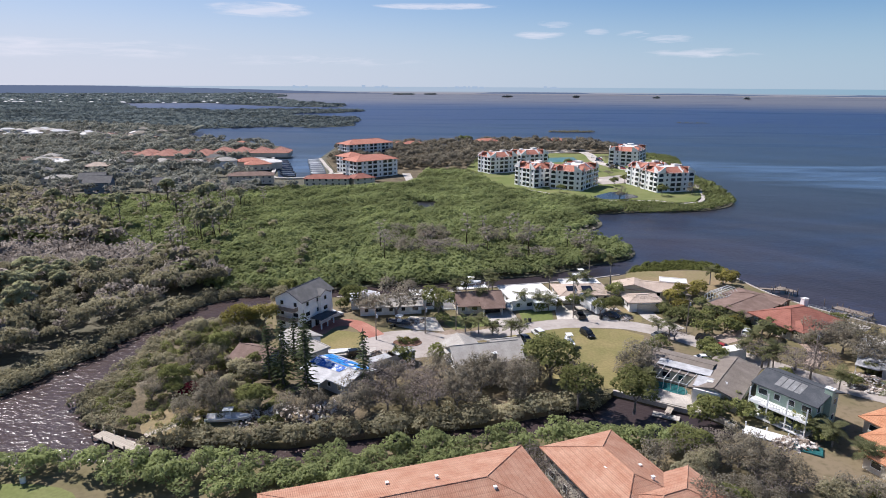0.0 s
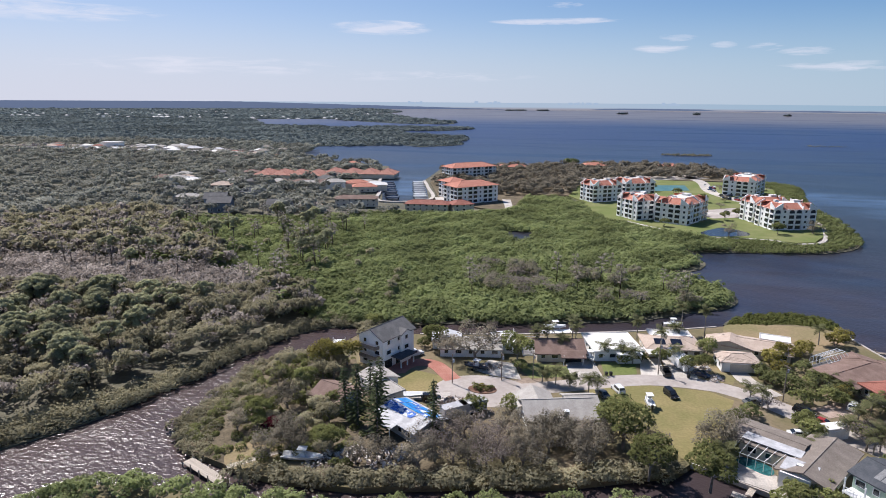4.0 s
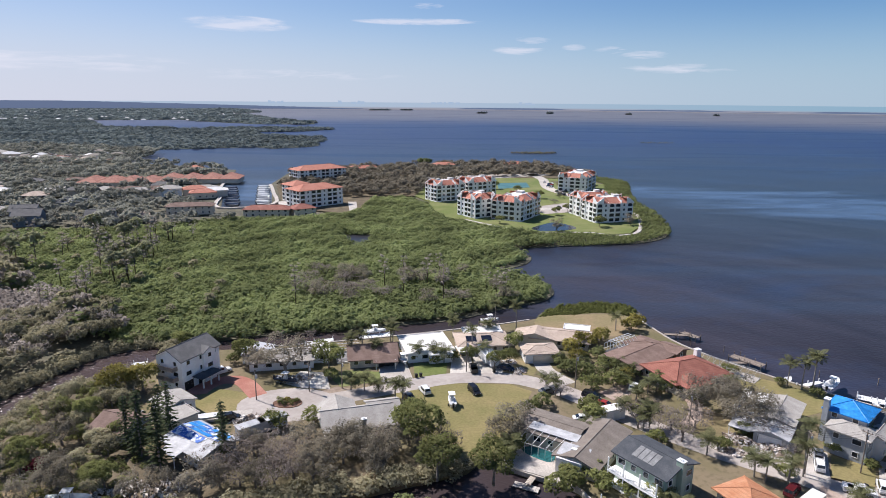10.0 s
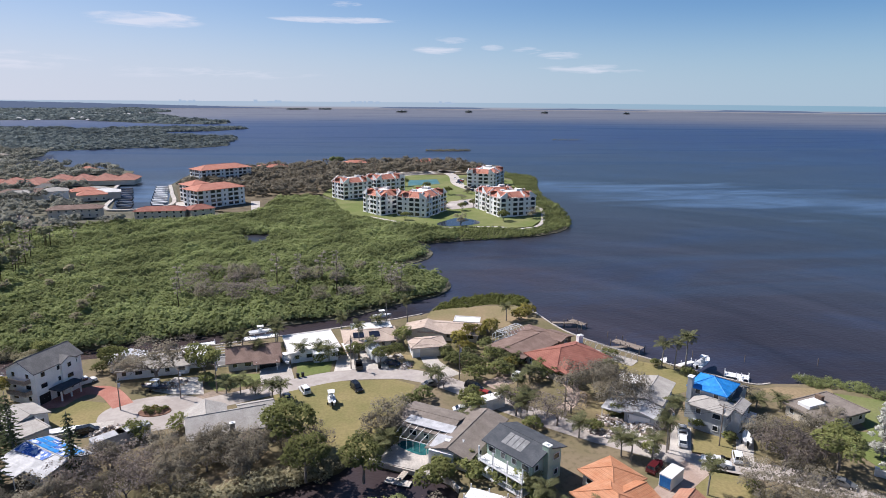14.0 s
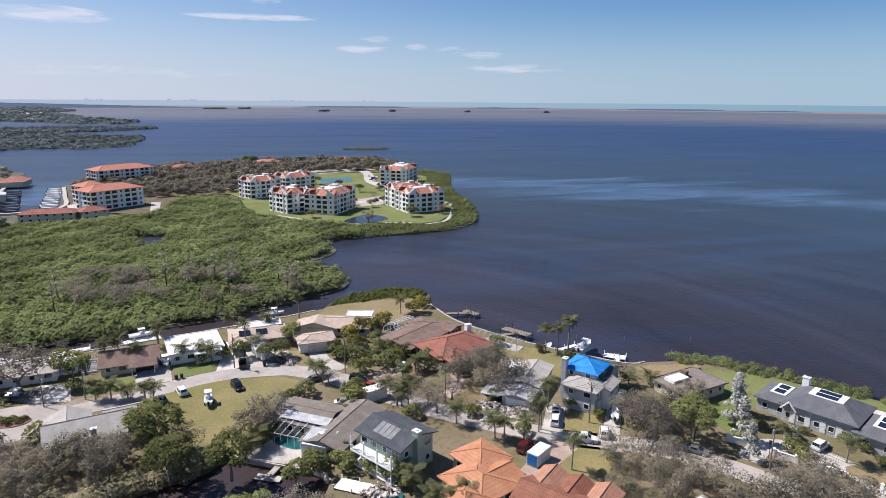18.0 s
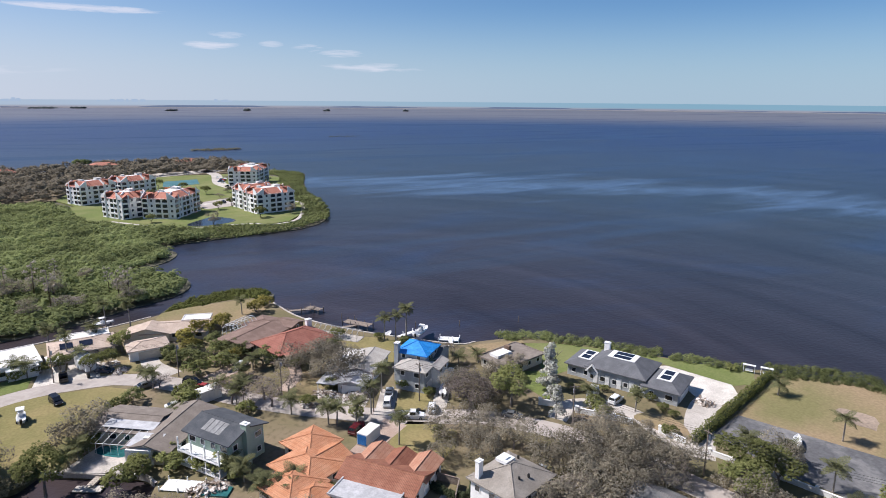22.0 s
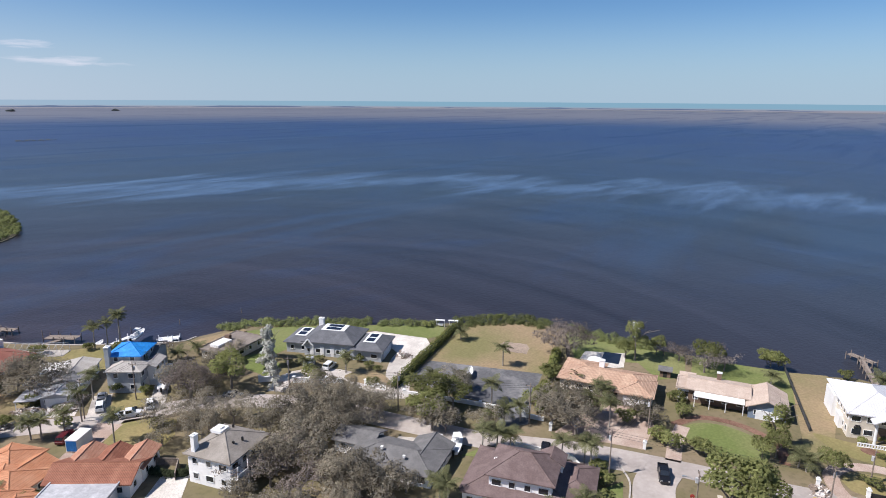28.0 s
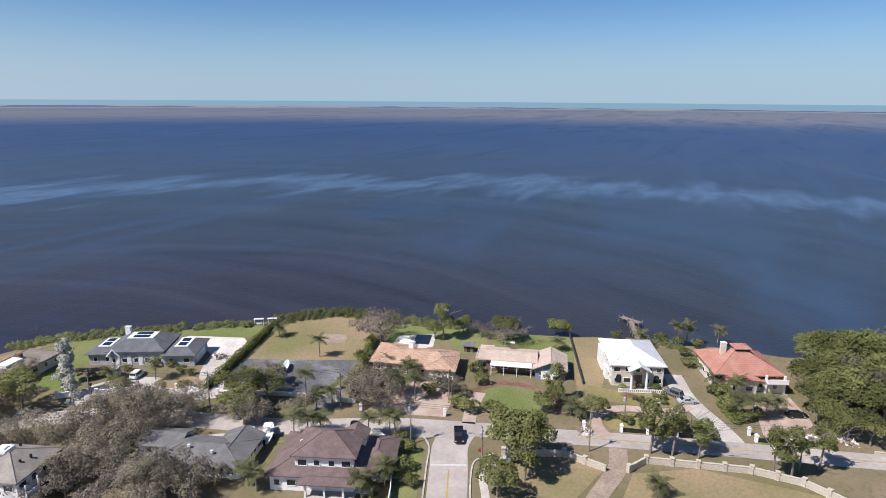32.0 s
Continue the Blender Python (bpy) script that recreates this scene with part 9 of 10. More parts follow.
for x_, y_, s_ in ((67.5, 150.7, 1.7), (73.8, 152.4, 1.7), (64.1, 136.2, 1.5), (63.5, 138.9, 1.3), (-8.9, 132.7, 1.6), (-0.9, 135.4, 1.5), (3, 140.9, 1.2), (0.1, 158, 1.3), (-29, 176.8, 1.2), (-24.4, 174.8, 1.3), (27.6, 167.6, 1.2), (32.5, 169.6, 1.2), (21.2, 169.5, 1), (76.7, 152.5, 1.3), (73.9, 162.7, 1.2), (102.7, 138.1, 1.3), (45.5, 127.3, 1.3), (43.5, 122.8, 1.4), (57.8, 111.9, 1.3), (49.1, 107.4, 1.6), (65.9, 112.9, 1.2), (52.5, 112.8, 1.2), (74.6, 137.1, 1.2), (64.5, 140.7, 1.4)):
    tree("bush", x_, y_, s_)
for x_, y_, s_ in ((88, 122.7, 1.1), (85.5, 155.1, 1.2), (89.7, 154.5, 1.2), (75.3, 125.2, 1.2), (96.1, 112.3, 1), (111.3, 120.7, 1.1), (115.1, 114.3, 0.9), (116.9, 122.7, 1.2), (94.9, 128.3, 1.2), (107.5, 159.6, 1.2), (58.5, 108.8, 1.4), (52.4, 109, 1.6), (65.8, 104.8, 1.5), (68.5, 100.8, 1.4), (62.9, 106.8, 1.2), (78.7, 90.5, 1.3), (81.8, 87.4, 1.2), (147.2, 101.8, 0.7), (148.9, 99.4, 0.7), (153.7, 97.3, 0.7), (159.1, 95.7, 0.7), (159, 92.4, 0.7), (160.3, 88.7, 0.8), (159.2, 83.8, 0.8)):
    tree("bush", x_, y_, s_)
for x_, y_, s_ in ((158.7, 80.5, 0.7), (146.7, 92.4, 1.2), (144.9, 88.3, 1.3), (189.7, 39.7, 1.5), (183.4, 42.6, 1.8), (172.8, 40.7, 1.2), (168.9, 40.9, 1.1), (191.8, 91.3, 0.8), (152, 75, 1), (123.6, 145.9, 1), (117.7, 152.6, 0.9), (190.9, 14.1, 1.2), (185, 11.1, 1.2), (170.3, 8.3, 1.3), (172.5, 3.6, 1.2), (171.8, 2, 1.1), (178.6, 17.5, 1.3), (174.1, 20, 1.2), (171.7, 11.7, 1.3), (200, -25.2, 0.6), (200.2, -29.2, 0.6), (196.7, -21.6, 0.6), (191.7, -26.6, 0.6), (191.8, -28.9, 0.55), (195.3, -31.4, 0.6), (196.0, -29.6, 0.5), (193.0, -31.6, 0.55), (192.6, -25.2, 0.45), (184.0, -27.4, 0.5), (181.6, -23.2, 0.45), (184.6, -33.8, 0.55), (182.0, -37.6, 0.5)):
    tree("bush", x_, y_, s_)
for x_, y_, s_ in ((180.2, -25.3, 0.8), (179.2, -29, 0.7), (182.6, -33.3, 0.8), (216.1, -40.3, 1.1), (223.3, -38.7, 1.1), (218, -36.1, 1.2), (225.5, -34.2, 1), (210.1, -43.1, 1.2), (203.9, -44.5, 1.3), (198.2, -45.7, 1.2), (194.3, -46.9, 1.1), (203, -42.6, 1.1), (192.6, -49.2, 1.1), (195, -51.5, 1), (233.8, -37.5, 1), (233.6, -32.2, 1), (233.8, -27.4, 1.1), (230.5, -14.9, 1), (228.6, -0, 1.3), (228.5, 2.6, 1.2), (153.2, 16.7, 1), (149.9, 13.6, 1)):
    tree("bush", x_, y_, s_)
for x_, y_, s_ in ((144.4, 11.4, 1.1), (140.5, 11.1, 1.1), (140, 8, 1)):
    tree("bush", x_, y_, s_)
for x_, y_, s_ in ((58.8, 147.5, 0.55), (72.9, 131.3, 0.9), (80.7, 125.5, 0.95), (100.2, 149.6, 0.7), (-10.5, 186.2, 0.5), (102.2, 119.6, 0.5), (100.5, 124.4, 0.7), (85.8, 131, 0.9), (79.9, 130, 1), (142.4, 64.4, 0.8), (131.4, 132.9, 0.6), (115.3, 64.9, 1.2), (111.2, 69.8, 1), (212, 14.3, 1), (214.4, 19.5, 0.7), (216.2, 10.5, 0.8), (216.2, 26.5, 0.6)):
    tree("bare", x_, y_, s_)
for x_, y_, s_ in ((121.0, 110.5, 0.8), (127.0, 107.5, 0.7), (123.5, 102.0, 0.6), (109.5, 96.5, 0.75), (115.5, 93.0, 0.85), (120.0, 86.0, 0.8), (111.5, 84.5, 0.8), (105.5, 89.0, 0.6), (97, 132.5, 1.2), (96.2, 139.1, 0.9), (102.2, 135, 0.8), (124, 67.5, 0.95), (128.7, 63.1, 0.85), (134.3, 62.6, 0.8), (124.9, 73.1, 1), (130.6, 71.2, 1.1), (135, 67.1, 0.95), (141.7, 64.3, 0.9), (121.6, 75.3, 1), (160.7, 56.3, 0.8)):
    tree("wide_oak", x_, y_, s_)
for x_, y_, s_ in ((146.5, 108.6, 0.75), (142, 104.2, 0.85), (138.3, 98.2, 0.75), (135, 91.8, 0.6)):
    tree("silver", x_, y_, s_)
for x_, y_, s_ in ((94.8, 107.2, 0.7),):
    tree("red_bush", x_, y_, s_)
for x_, y_, s_ in ((150.4, -10.8, 1.0), (169.9, -31.2, 1.05), (170.8, -35.3, 0.95), (171.9, -40.2, 0.8), (183.5, -7.6, 0.85), (171.4, -56.4, 1.0), (172.6, -53.6, 0.85), (177.9, -61.7, 0.9)):
    tree("pine", x_, y_, s_)
for x_, y_, h_ in ((5.9, 151.4, 3.5), (9.3, 150.8, 4), (12.9, 150.2, 3), (19.2, 146, 4.5), (17.3, 146.9, 4.5), (3.8, 171.2, 6.5), (6.8, 172.4, 7), (10.8, 171.3, 5), (22.5, 169.5, 4.5), (27.6, 169.6, 4), (30.1, 167.6, 4), (38.5, 174.6, 7.5), (47.6, 194.6, 9), (54, 192.2, 9), (41.3, 169.8, 4.5), (44.1, 187.2, 5), (33.5, 187, 6), (14.2, 184.3, 6), (15.1, 181.1, 5), (57.4, 147.5, 4.5), (78, 161, 2.5), (80, 160, 2.5), (86.4, 192.8, 5), (80.9, 147.8, 3.5), (77, 144.8, 3), (75.5, 131.3, 5), (73.7, 130.1, 4), (121.9, 150, 8), (125.9, 151.6, 9), (56.2, 152.2, 3)):
    palm(x_, y_, h_)
for x_, y_, h_ in ((42.6, 120.6, 3.5), (41.1, 118.5, 3), (83.7, 120.1, 4), (61.1, 129.9, 2.5), (101.7, 152.8, 2.5), (103.8, 149.7, 3), (99.9, 97.7, 6.5), (89.7, 112.2, 4.5), (91.1, 110.6, 4.5), (95.2, 109.9, 5), (119.1, 151.7, 7), (126.4, 152.1, 8), (105.6, 120.9, 7), (99.5, 112.1, 7.5), (118.2, 120.6, 5), (118, 123.3, 6), (116.8, 124.9, 6), (72.9, 92.6, 3.5), (71.7, 93.4, 3), (74.8, 90.3, 3), (77.1, 91.7, 3.5), (69.6, 99, 4), (67.8, 102.3, 3.5), (70.9, 136.2, 4), (189.6, 76.7, 3), (182.3, 57.2, 5.5), (161.5, 63.8, 3.5), (164.5, 57.2, 4)):
    palm(x_, y_, h_)
for x_, y_, h_ in ((162.9, 47.6, 5.5), (153, 86.2, 5), (147.8, 95.4, 3), (153.3, 41.5, 4), (156.7, 40.2, 4), (159.8, 38, 4.5), (179.5, 28.7, 4.5), (183.5, 35.8, 3.5), (179.2, 26.6, 4), (135.2, 125.5, 3), (129.8, 126.8, 2.5), (145.4, 38, 5), (146.6, 35.3, 4.5), (148.1, 33.1, 4.5), (151.3, 23.4, 5), (153.7, 18.3, 5.5), (154.2, 19.9, 5), (127, 32.3, 4.5), (127.7, 34.8, 4), (132.8, 13.8, 4.5), (138.1, 12.2, 4.5), (134.1, 12.9, 3), (193.1, -50.3, 5), (193.4, -48, 4.5), (195.8, -53.3, 4.5), (198.4, -55.7, 4), (233.6, -32.2, 6), (237, -34.3, 5), (240.9, -42.7, 4), (224.3, -22.2, 5)):
    palm(x_, y_, h_)
for x_, y_, h_ in ((206, -41.9, 3.5), (205.1, -47, 4), (214.5, -0.9, 3), (178, -14.5, 3), (178.7, -13.1, 3), (203.4, -4.5, 1.5), (155.6, -34.1, 3), (170.5, 35.1, 3), (170.1, 21.8, 6), (171.3, 26.2, 5)):
    palm(x_, y_, h_)

# ---- cars, boats, poles, walls and other small things ----
car(24.6, 150.0, 112, "white", "suv", "white SUV parked on the vacant grass lot")
car(37.2, 149.6, -68, "black", "suv", "black SUV parked on the vacant grass lot")
car(20.6, 146.8, 118, "grey", "sedan", "dark grey car at the edge of the grass lot")
boat(31.2, 143.4, 95, 5.6, GROUND + 0.6, "white motor boat on a trailer in the grass lot", trailer=True)
car(78.6, 150.6, 50, "white", "suv", "white SUV on a tan paved drive")
car(66.1, 146.0, -42, "black", "suv", "black SUV parked beside the lane")
car(68.4, 141.6, -42, "red", "sedan", "dark red car half under a shrub")
car(61.3, 135.0, 0, "white", "sedan", "white car beside the brown-roofed house")
car(38.0, 163.0, 95, "black", "pickup", "black pickup truck beside the camper")
car(-20.2, 136.6, 20, "black", "suv", "black SUV on the rubble-strewn drive")
car(-30.2, 162.0, 40, "white", "pickup", "white pickup truck under the carport side")
car(55.8, 149.2, 20, "grey", "sedan", "grey car half hidden by a bare tree")
car(47.0, 163.2, -30, "dark_blue", "sedan", "dark car beside the camper")
car(104.6, 114.9, 62, "white", "suv", "white SUV on a narrow concrete drive")
car(106.6, 118.6, 62, "silver", "pickup", "silver pickup truck under the raised house")
car(107.0, 106.4, -28, "white", "pickup", "white pickup truck parked along the lane")
car(112.4, 107.6, 62, "white", "suv", "white SUV on a concrete drive")
car(94.1, 106.6, 40, "maroon", "suv", "maroon SUV under palms")
car(149.4, 96.2, 36, "white", "van", "white high-roofed van on the concrete drive")
car(152.4, 91.8, 20, "white", "suv", "white SUV beside the van")
car(198.8, -33.4, 62, "grey", "suv", "dark grey SUV beside the white house")
car(196.0, -36.8, -64, "silver", "sedan", "silver car on the concrete drive")
car(199.2, -59.6, -65, "black", "sedan", "black car on a brick forecourt")
car(159.1, 6.1, 205, "black", "pickup", "dark pickup truck on the side street")
car(153.0, 27.8, 25, "black", "suv", "black SUV on a white drive")
car(141.0, 46.4, 28, "white", "pickup", "white pickup truck beside a boat")
car(126.8, 96.8, -48, "grey", "sedan", "grey car in the shade of the oaks")
car(119.0, 76.8, 20, "silver", "sedan", "silver car behind the shingled house")
boat(142.6, 42.4, 28, 7.5, GROUND + 0.6, "white motor boat on a trailer in a drive", trailer=True)
boat(-11.5, 155.6, -20, 6.5, GROUND + 0.6, "dark-hulled motor boat on a trailer by the lane", "dark_blue", trailer=True)
boat(18.6, 167.8, -75, 6.0, GROUND + 0.6, "white boat on a trailer in the drive", trailer=True)
boat(-24.5, 136.5, 15, 7.0, GROUND + 0.5, "white boat hull lying beside the drive", console=False)
boat(118.3, 113.5, 60, 5.5, GROUND + 0.6, "small white boat under the raised house", console=False, trailer=True)
boat(-40.5, 106.5, 5, 8.5, GROUND + 0.3, "dark-bottomed boat stranded among the trees")
boat(131.0, 151.5, 40, 8.5, 1.6, "white motor boat on a lift above the water")
boat(121.5, 156.0, 42, 6.5, 0.2, "white skiff beside the seawall", console=False)
boat(9.0, 191.2, 15, 7.0, 1.6, "white boat on a lift behind the brown-roofed house")
boat(46.5, 202.0, 12, 6.5, 1.2, "white boat on a lift in the channel")

# camper
cp = thing("camper", 42.6, 168.8, -72, GROUND, "white camper trailer with air conditioners on its roof", "camper")
part("body", boxes((0, 0, 0.6, 9.5, 2.5, 2.9), (0, 0, 3.5, 9.3, 2.4, 0.12)), M["white_trim"], cp)
for sx in (-2.6, 0.8, 3.0):
    part("roof_unit", boxes((sx, 0, 3.62, 1.0, 0.8, 0.3)), M["silver_roof"], cp)
part("slide_out", boxes((1.0, -1.6, 0.9, 4.0, 0.9, 2.2)), M["white_trim"], cp)
for sx in (-0.6, 0.4):
    for sy in (-1.1, 1.1):
        bm = bmesh.new()
        tube(bm, (sx, sy - 0.12, 0.36), (sx, sy + 0.12, 0.36), 0.36, 0.36, 12)
        part("wheel", bm, M["rubber"], cp)
window(cp, -2.8, -1.26, 1.6, 0, 1.4, 0.9)
window(cp, 3.6, -1.26, 1.6, 0, 1.0, 0.9)
# portable storage box
sb = thing("storage_box", 95.0, 102.0, 35, GROUND + 0.05, "white portable storage box with blue doors", "storage box")
part("body", boxes((0, 0, 0.15, 4.9, 2.4, 2.4)), M["white_trim"], sb)
part("roof", boxes((0, 0, 2.55, 5.0, 2.5, 0.12)), M["white_roof"], sb)
part("door", boxes((-2.48, 0, 0.3, 0.08, 2.1, 2.1)), M["paint_blue_door"], sb, "bright blue roller door")
part("skid", boxes((0, -1.0, 0, 4.8, 0.15, 0.15), (0, 1.0, 0, 4.8, 0.15, 0.15)), M["dark_metal"], sb)
vb = thing("shed", 68.6, 136.2, 20, GROUND, "white garden shed beside the lane", "shed")
part("body", boxes((0, 0, 0, 5.0, 2.6, 2.6)), M["white_wall"], vb)
part("roof", boxes((0, 0, 2.6, 5.3, 2.9, 0.16)), M["white_roof"], vb)
part("door", boxes((0, -1.33, 0, 1.6, 0.06, 2.1)), M["white_trim"], vb)
gz = thing("shed", 203.5, 21.5, -75, GROUND, "small dark garden hut by the lawn", "shed")
part("body", boxes((0, 0, 0, 2.6, 2.2, 2.1)), M["brown_wall"], gz)
part("roof", gable_roof(2.9, 2.5, 2.1, 0.6, 0.3), M["grey_shingle"], gz)
part("door", boxes((0, -1.13, 0, 0.9, 0.06, 1.8)), M["dark_metal"], gz)
gz = thing("shed", 203.8, 16.0, -75, GROUND, "small dark garden hut with a pale roof", "shed")
part("body", boxes((0, 0, 0, 3.0, 2.2, 2.1)), M["brown_wall"], gz)
part("roof", gable_roof(3.3, 2.5, 2.1, 0.5, 0.3), M["tan_shingle"], gz)
part("door", boxes((0, -1.13, 0, 0.9, 0.06, 1.8)), M["dark_metal"], gz)

# debris heaps
for k, (x_, y_, rx, ry, hh, n_) in enumerate(((-14.5, 135.8, 5.5, 2.4, 1.6, 200), (-34, 108.5, 7, 3.5, 0.9, 170), (-24, 110.5, 5, 3, 0.8, 120), (99.5, 121.5, 3.5, 2.5, 1.2, 120), (94, 124.5, 5, 2.4, 1.0, 140),
                                               (90.5, 120.5, 4.5, 1.6, 0.9, 110), (63.5, 99.5, 4, 2.4, 1.2, 120), (47.5, 167.2, 3.5, 2, 0.8, 80), (50.5, 161.8, 2.5, 1.5, 0.7, 60), (170.4, 81.8, 2.6, 1.6, 1.3, 90),
                                               (188.5, -60.5, 3.2, 1.6, 1.0, 80), (182.8, -55.8, 2.4, 1.2, 1.0, 60), (172.5, -17.5, 2.2, 1.4, 0.9, 60), (-8.5, 158, 4, 2, 0.8, 80), (191.5, -68, 2.6, 1.2, 0.9, 60),
                                               (125, 70, 4, 2, 0.9, 80), (129, 43, 3, 2, 0.9, 60), (-44, 140, 3, 2, 0.8, 60), (-38, 138, 3, 2, 0.8, 60))):
    debris_pile(x_, y_, rx, ry, hh, 30 * k, k + 3, n_)

# docks and piers
dock("dock", (-63.5, 102.8), (-52.8, 97.2), 2.4, "pale wooden dock at the creek mouth", 0.9, True, "pale_wood")
dock("boardwalk", (-54.2, 101.4), (-46.2, 108.6), 1.4, "narrow pale boardwalk to the dock", 1.3, False, "pale_wood")
dock("pier", (100.5, 189.5), (109.0, 188.2), 1.6, "grey timber pier in the bay", 1.3)
dock("boat_lift", (107.5, 191.0), (110.5, 186.0), 2.6, "timber boat lift at the pier's end", 1.3)
dock("pier", (110.5, 167.0), (116.0, 167.0), 1.4, "grey timber pier beside the seawall", 1.3)
dock("boat_lift", (114.0, 171.5), (119.5, 164.0), 3.2, "damaged timber boat lift beside the pier", 1.6)
dock("pier", (122.5, 152.0), (130.0, 154.5), 1.4, "white pier by the seawall", 1.2, True, "white_trim")
dock("gangway", (133.6, 137.8), (137.0, 144.2), 1.2, "white gangway to a floating dock", 1.2, True, "white_trim")
dock("floating_dock", (134.6, 146.8), (139.4, 143.4), 3.0, "white floating dock beside the gangway", 0.8, True, "white_trim")
dock("boat_lift", (151.5, 139.0), (153.5, 142.0), 1.2, "slim metal boat lift by the hedge", 1.3, True, "metal")
dock("pier", (231.5, -21.4), (247.5, -16.8), 1.5, "long grey timber pier into the bay", 1.5)
dock("pier_platform", (247.0, -20.0), (250.5, -13.5), 2.2, "timber platform at the end of the pier", 1.5)
dock("dock", (4.5, 187.5), (14.0, 190.5), 3.0, "boat dock behind the brown-roofed house", 1.3, True, "white_trim")
dock("dock", (-9.0, 184.6), (-3.5, 186.1), 2.0, "small boat dock in the channel", 1.3, True, "white_trim")
dock("dock", (43.0, 199.0), (49.0, 200.8), 2.2, "small boat dock in the channel", 1.2)
dock("boat_lift", (-57.0, 169.5), (-53.5, 170.5), 2.6, "white boat lift in the creek", 0.6, True, "white_trim")
for x_, y_ in ((107, 183), (133, 160), (146, 155), (115, 178), (165, 150), (249, -42), (118, 174)):
    bm = bmesh.new()
    tube(bm, (0, 0, -1.5), (0, 0, 1.9), 0.13, 0.12, 7)
    tagged(part("mooring_post", bm, M["wood"], m=pose(x_, y_, 0)), "lone weathered mooring post in the water", "post", "mooring posts")

# poles and lines
POLES = [(-16.7, 146.4), (-4.5, 150.6), (3.5, 152.4), (36.0, 162.0), (63.5, 152.0), (84.0, 130.0), (100.4, 113.0), (111.8, 113.0), (136.5, 88.0), (146.5, 62.0), (160.3, 36.0), (152.8, 14.2), (165.4, -19.8), (175.0, -58.0), (184.0, -92.0)]
for k, (x_, y_) in enumerate(POLES):
    utility_pole(x_, y_, 8.0 if k < 3 else 9.6, 30 * k % 90)
for a_, b_ in zip(POLES[3:], POLES[4:]):
    wires(a_, b_, 9.0)
utility_pole(150.6, -2.2, 9.0, 120, True)
utility_pole(172.5, 14.2, 8.5, 90)
wires((172.5, 14.2), (152.8, 14.2), 8.2, 2)
utility_pole(181.0, -24.5, 7.0, 90)
ll = thing("street_lamp", 192.6, -66.5, 0, GROUND, "thin pole with a white globe lamp", "street lamp")
bm = bmesh.new()
tube(bm, (0, 0, 0), (0, 0, 5.0), 0.07, 0.06, 7)
part("pole", bm, M["metal"], ll)
bm = bmesh.new()
bmesh.ops.create_uvsphere(bm, u_segments=12, v_segments=8, radius=0.3)
part("globe", bm, M["lamp_glass"], ll, m=pose(0, 0, 5.2))
ll = thing("street_lamp", 139.2, 91.2, 0, GROUND, "black lantern on a short pole", "street lamp")
bm = bmesh.new()
tube(bm, (0, 0, 0), (0, 0, 3.4), 0.07, 0.06, 7)
part("pole", bm, M["dark_metal"], ll)
part("lantern", boxes((0, 0, 3.4, 0.4, 0.4, 0.6)), M["dark_metal"], ll)
sg = thing("stop_sign", 153.0, -0.9, 24, GROUND, "red octagonal stop sign on a post", "road sign")
part("post", boxes((0, 0, 0, 0.07, 0.07, 2.2)), M["metal"], sg)
bm = bmesh.new()
tube(bm, (0.04, 0, 2.3), (0.08, 0, 2.3), 0.4, 0.4, 8)
part("plate", bm, M["paint_red"], sg)

# walls, fences and hedges
wall_line("garden_wall", [(135.8, 98.8), (139.4, 95.6)], 1.3, "white_trim", "white rendered garden wall with pillars", 0.6)
wall_line("garden_wall", [(141.0, 92.0), (148.4, 82.2)], 1.2, "white_trim", "white rendered garden wall with pillars", 0.6)
wall_line("garden_wall", [(151.0, 77.0), (152.2, 71.2)], 1.2, "white_trim", "white rendered garden wall with pillars", 0.6)
wall_line("garden_wall", [(153.5, 66.5), (158.5, 54.0), (161.8, 43.8)], 0.9, "white_trim", "low white wall before the empty lot", 0.5)
wall_line("garden_wall", [(162.2, 38.6), (163.4, 34.0)], 0.9, "white_trim", "low white wall before the empty lot", 0.5)
wall_line("stone_wall", [(156.8, -4.5), (161.4, -15.6), (159.6, -24.2)], 1.3, "stone_wall", "pale stone wall with pillars along the road", 0.7)
wall_line("stone_wall", [(161.2, -28.2), (165.8, -30.8), (170.6, -49.6), (170.2, -58.4), (166, -66)], 1.3, "stone_wall", "pale stone wall with pillars along the road", 0.7)
wall_line("stone_wall", [(187.5, -72.5), (194, -97)], 1.0, "stone_wall", "low pale wall along the road", 0.0)
wall_line("garden_fence", [(176.1, -24.8), (180.3, -41.4)], 0.9, "dark_metal", "dark railing between pale posts", 0.0, 0.08, "fence")
wall_line("garden_fence", [(183.6, -51.2), (187.2, -64.0)], 0.9, "dark_metal", "dark railing between pale posts", 0.0, 0.08, "fence")
for x_, y_ in ((176.0, -24.6), (177.4, -29.8), (178.9, -35.6), (180.4, -41.6), (186.0, -49.6), (183.6, -50.9), (184.8, -55.2), (186.2, -59.8), (174.0, -17.0), (166.4, 12.6), (160.8, 31.0), (163.0, 26.2)):
    p_ = thing("gate_pillar", x_, y_, 15, GROUND, "pale square gate pillar with a cap", "pillar", "gate pillars")
    part("shaft", boxes((0, 0, -0.1, 0.6, 0.6, 1.6)), M["white_wall"], p_)
    part("cap", boxes((0, 0, 1.5, 0.8, 0.8, 0.15), (0, 0, 1.65, 0.45, 0.45, 0.3)), M["white_trim"], p_)
wall_line("vinyl_fence", [(147.5, 15.5), (135.5, 9.5), (128, 6.5)], 1.8, "fence_vinyl", "white vinyl privacy fence", 0.0, 0.1, "fence")
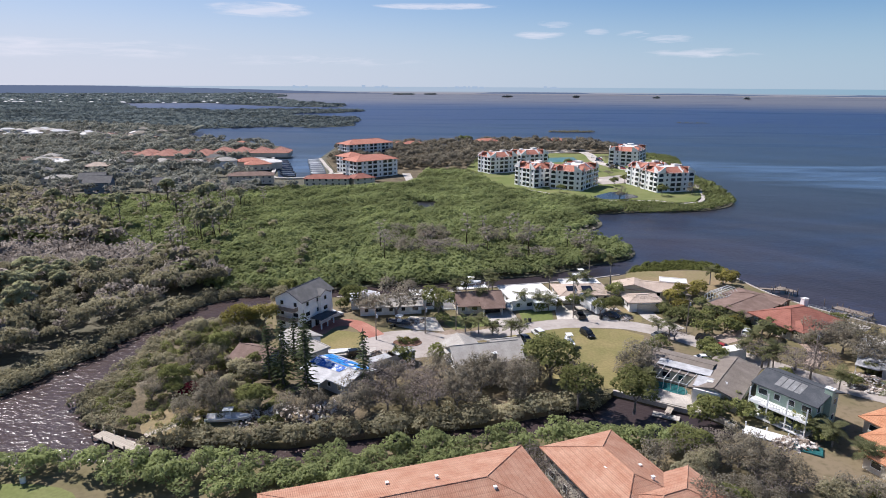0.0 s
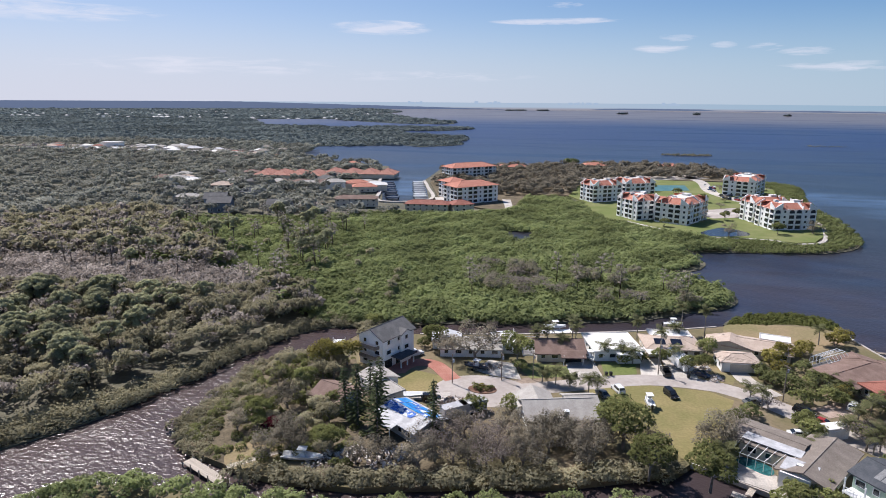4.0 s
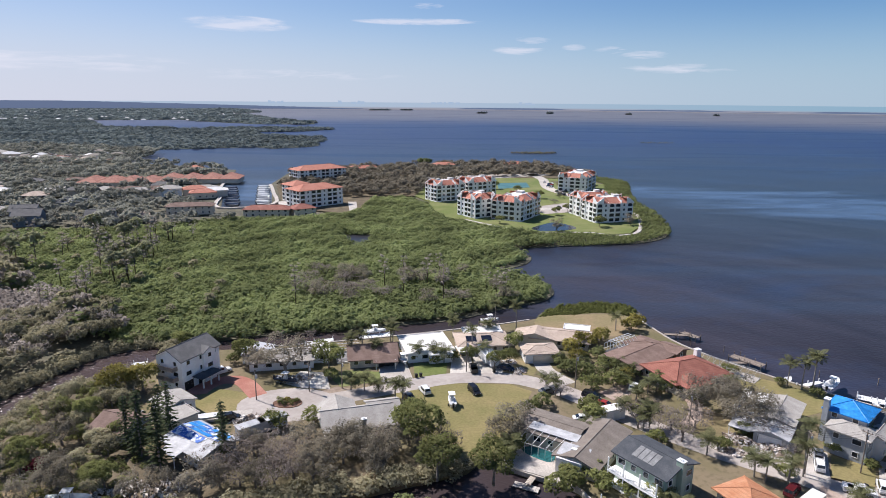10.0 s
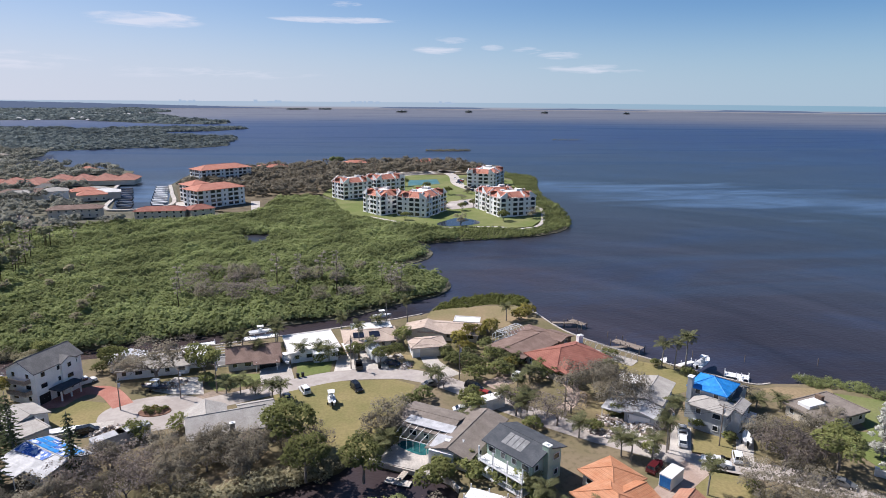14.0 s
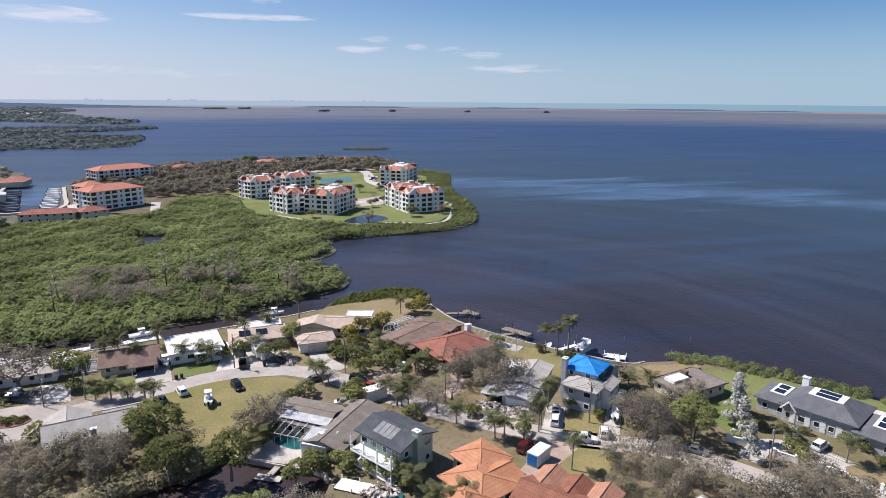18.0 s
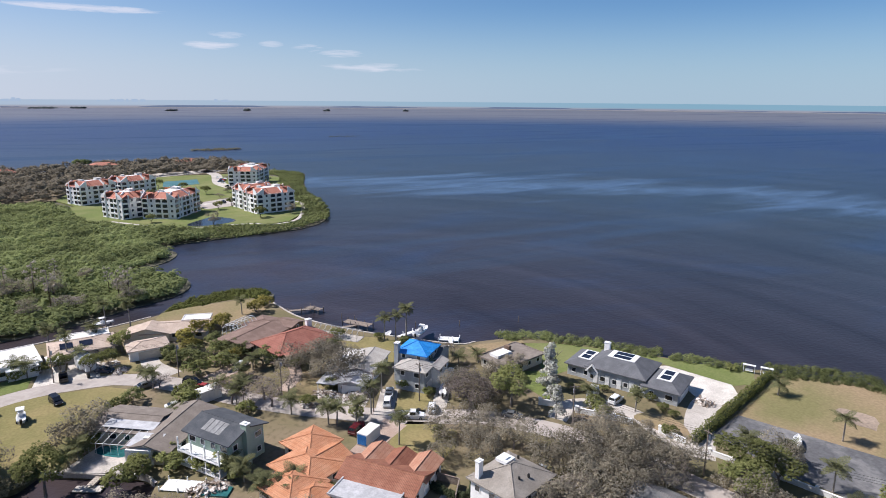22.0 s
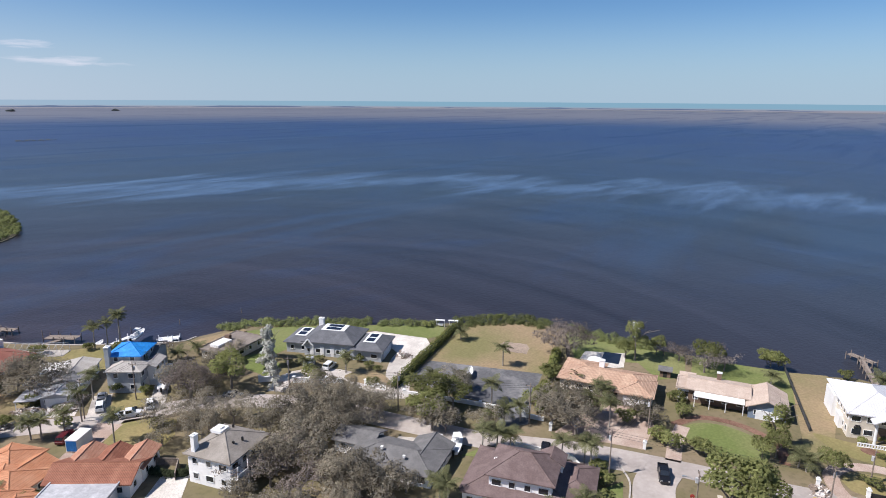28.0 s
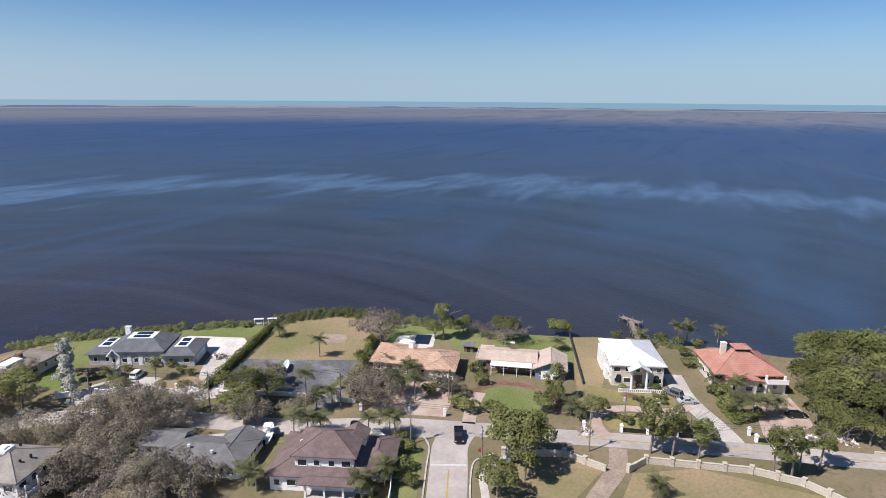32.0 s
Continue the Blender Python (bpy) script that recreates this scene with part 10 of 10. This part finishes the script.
wall_line("vinyl_fence", [(150.5, 33.5), (153.6, 22.5), (149.8, 16.6)], 1.0, "fence_vinyl", "low white front wall", 0.0, 0.2, "fence")
wall_line("wooden_fence", [(195.4, -12.4), (228.0, -1.4)], 0.9, "screen", "dark wire fence down the lawn to the bay", 0.0, 0.1, "fence")
wall_line("vinyl_fence", [(66.5, 124.0), (61.5, 117.5), (57.0, 113.5)], 1.6, "cream_wall", "pale garden fence between the two houses", 0.0, 0.12, "fence")
wall_line("vinyl_fence", [(98, 88), (104, 80), (101, 76)], 1.5, "wood", "dark fence behind the tiled house", 0.0, 0.1, "fence")
hedge([(153.8, 70.4), (164, 73.6), (176, 77.4), (188, 81.2), (197, 84)], 2.4, 2.2)
hedge([(165.5, 36.5), (172, 39.5), (178.5, 42)], 2.2, 2.0, seed=2)
hedge([(185, 44.5), (192, 47.0), (198, 49.8)], 2.2, 2.4, seed=3)
hedge([(201, -44), (196, -44.5), (190, -47.5)], 1.6, 1.0, seed=4, label="low mounded hedge beside the drive")
hedge([(134, 12), (128, 9), (122, 6)], 1.6, 1.6, "green_leaves", "green hedge along the fence", 5)
hedge([(72, 84), (80, 77), (90, 72)], 2.6, 2.0, "green_leaves", "green hedge between the gardens", 6)
hedge([(99, 82), (103, 76), (107, 79)], 1.4, 1.3, "dark_leaves", "dark low hedge beside the tiled house", 7)

# shore hedge of sea grape along the bay
def band(pts, width):
    """The outline of a strip along a line."""
    p = np.array(smooth_line(pts, 5))
    d = np.gradient(p, axis=0)
    d /= np.linalg.norm(d, axis=1)[:, None]
    n_ = np.stack([-d[:, 1], d[:, 0]], 1) * width / 2
    return [tuple(q) for q in np.concatenate([p + n_, (p - n_)[::-1]])]


for k, (pts, w_) in enumerate((([(150, 138), (157, 136.5), (165, 129), (174, 118.5), (183, 107.5)], 5.5), ([(185, 105), (191, 97), (196, 90.5)], 4.6), ([(200, 86.5), (209, 79), (216, 70), (216.5, 62)], 8.0),
                               ([(217, 56), (218.5, 42), (221, 30)], 6.0), ([(232, -21), (232, -33)], 4.5))):
    scatter("shore_shrubs", band(pts, w_), 1.6, small, "marsh_leaves", "low mounded green shrubs along the shore", "shrubs", 70 + k, (0.34, 0.56), 0.95)

# signs, statues' plinths and yard things
for x_, y_ in ((194.6, 88.4), (196.8, 85.0)):
    b_ = thing("bench_swing", x_, y_, -60, GROUND, "white garden swing frame by the water", "garden swing", "garden swings")
    for sx in (-1.3, 1.3):
        part("leg", boxes((sx, 0, 0, 0.14, 0.14, 2.1)), M["white_trim"], b_)
    part("top_beam", boxes((0, 0, 2.1, 3.0, 0.9, 0.14)), M["white_trim"], b_)
    part("seat", boxes((0, 0, 0.5, 1.8, 0.5, 0.1), (0, 0.28, 0.55, 1.8, 0.08, 0.5)), M["white_trim"], b_)
tt = thing("tower_platform", 222.0, 37.0, 15, GROUND, "tall white post with a small roofed platform", "lookout")
part("post", boxes((0, 0, 0, 0.45, 0.45, 4.6)), M["white_trim"], tt)
part("platform", boxes((1.4, 0, 3.6, 2.4, 1.8, 0.16), (1.4, 0, 4.6, 2.6, 2.0, 0.14)), M["white_trim"], tt)
for sx in (0.4, 2.4):
    part("strut", boxes((sx, 0.7, 3.76, 0.1, 0.1, 0.9), (sx, -0.7, 3.76, 0.1, 0.1, 0.9)), M["white_trim"], tt)
# plain box stand-in for a small white object of unknown kind
bx = thing("white_upright", -67.2, 87.4, 10, GROUND, "small white upright object on the green", "utility box")
part("body", boxes((0, 0, 0, 0.7, 0.5, 1.2)), M["white_trim"], bx)
part("lid", boxes((0, 0, 1.2, 0.8, 0.6, 0.08)), M["silver_roof"], bx)
for x_, y_ in ((14.5, 155.9), (22.4, 158.4), (23.6, 158.8), (109.0, 107.6), (43.5, 161.2)):
    tb = thing("rubbish_bin", x_, y_, 20, GROUND + 0.06, "dark wheeled rubbish bin at the kerb", "rubbish bin", "wheeled bins")
    part("bin", boxes((0, 0, 0.1, 0.6, 0.6, 0.95, 0, 1.12)), M["dark_metal"], tb)
    part("lid", boxes((0, 0, 1.05, 0.72, 0.72, 0.07)), M["dark_metal"], tb)
boat(172.0, 60.5, 30, 5.2, GROUND + 0.5, "small white boat hull standing on the cracked asphalt", console=False)

# planting of the turning circle
for x_, y_, k_, s_ in ((-10.4, 144.6, "bush", 0.6), (-8.9, 145.6, "yellow_bush", 0.5), (-7.4, 144.2, "bush", 0.55), (-9.2, 143.4, "dark_bush", 0.5), (-6.6, 145.3, "bush", 0.45)):
    tree(k_, x_, y_, s_)
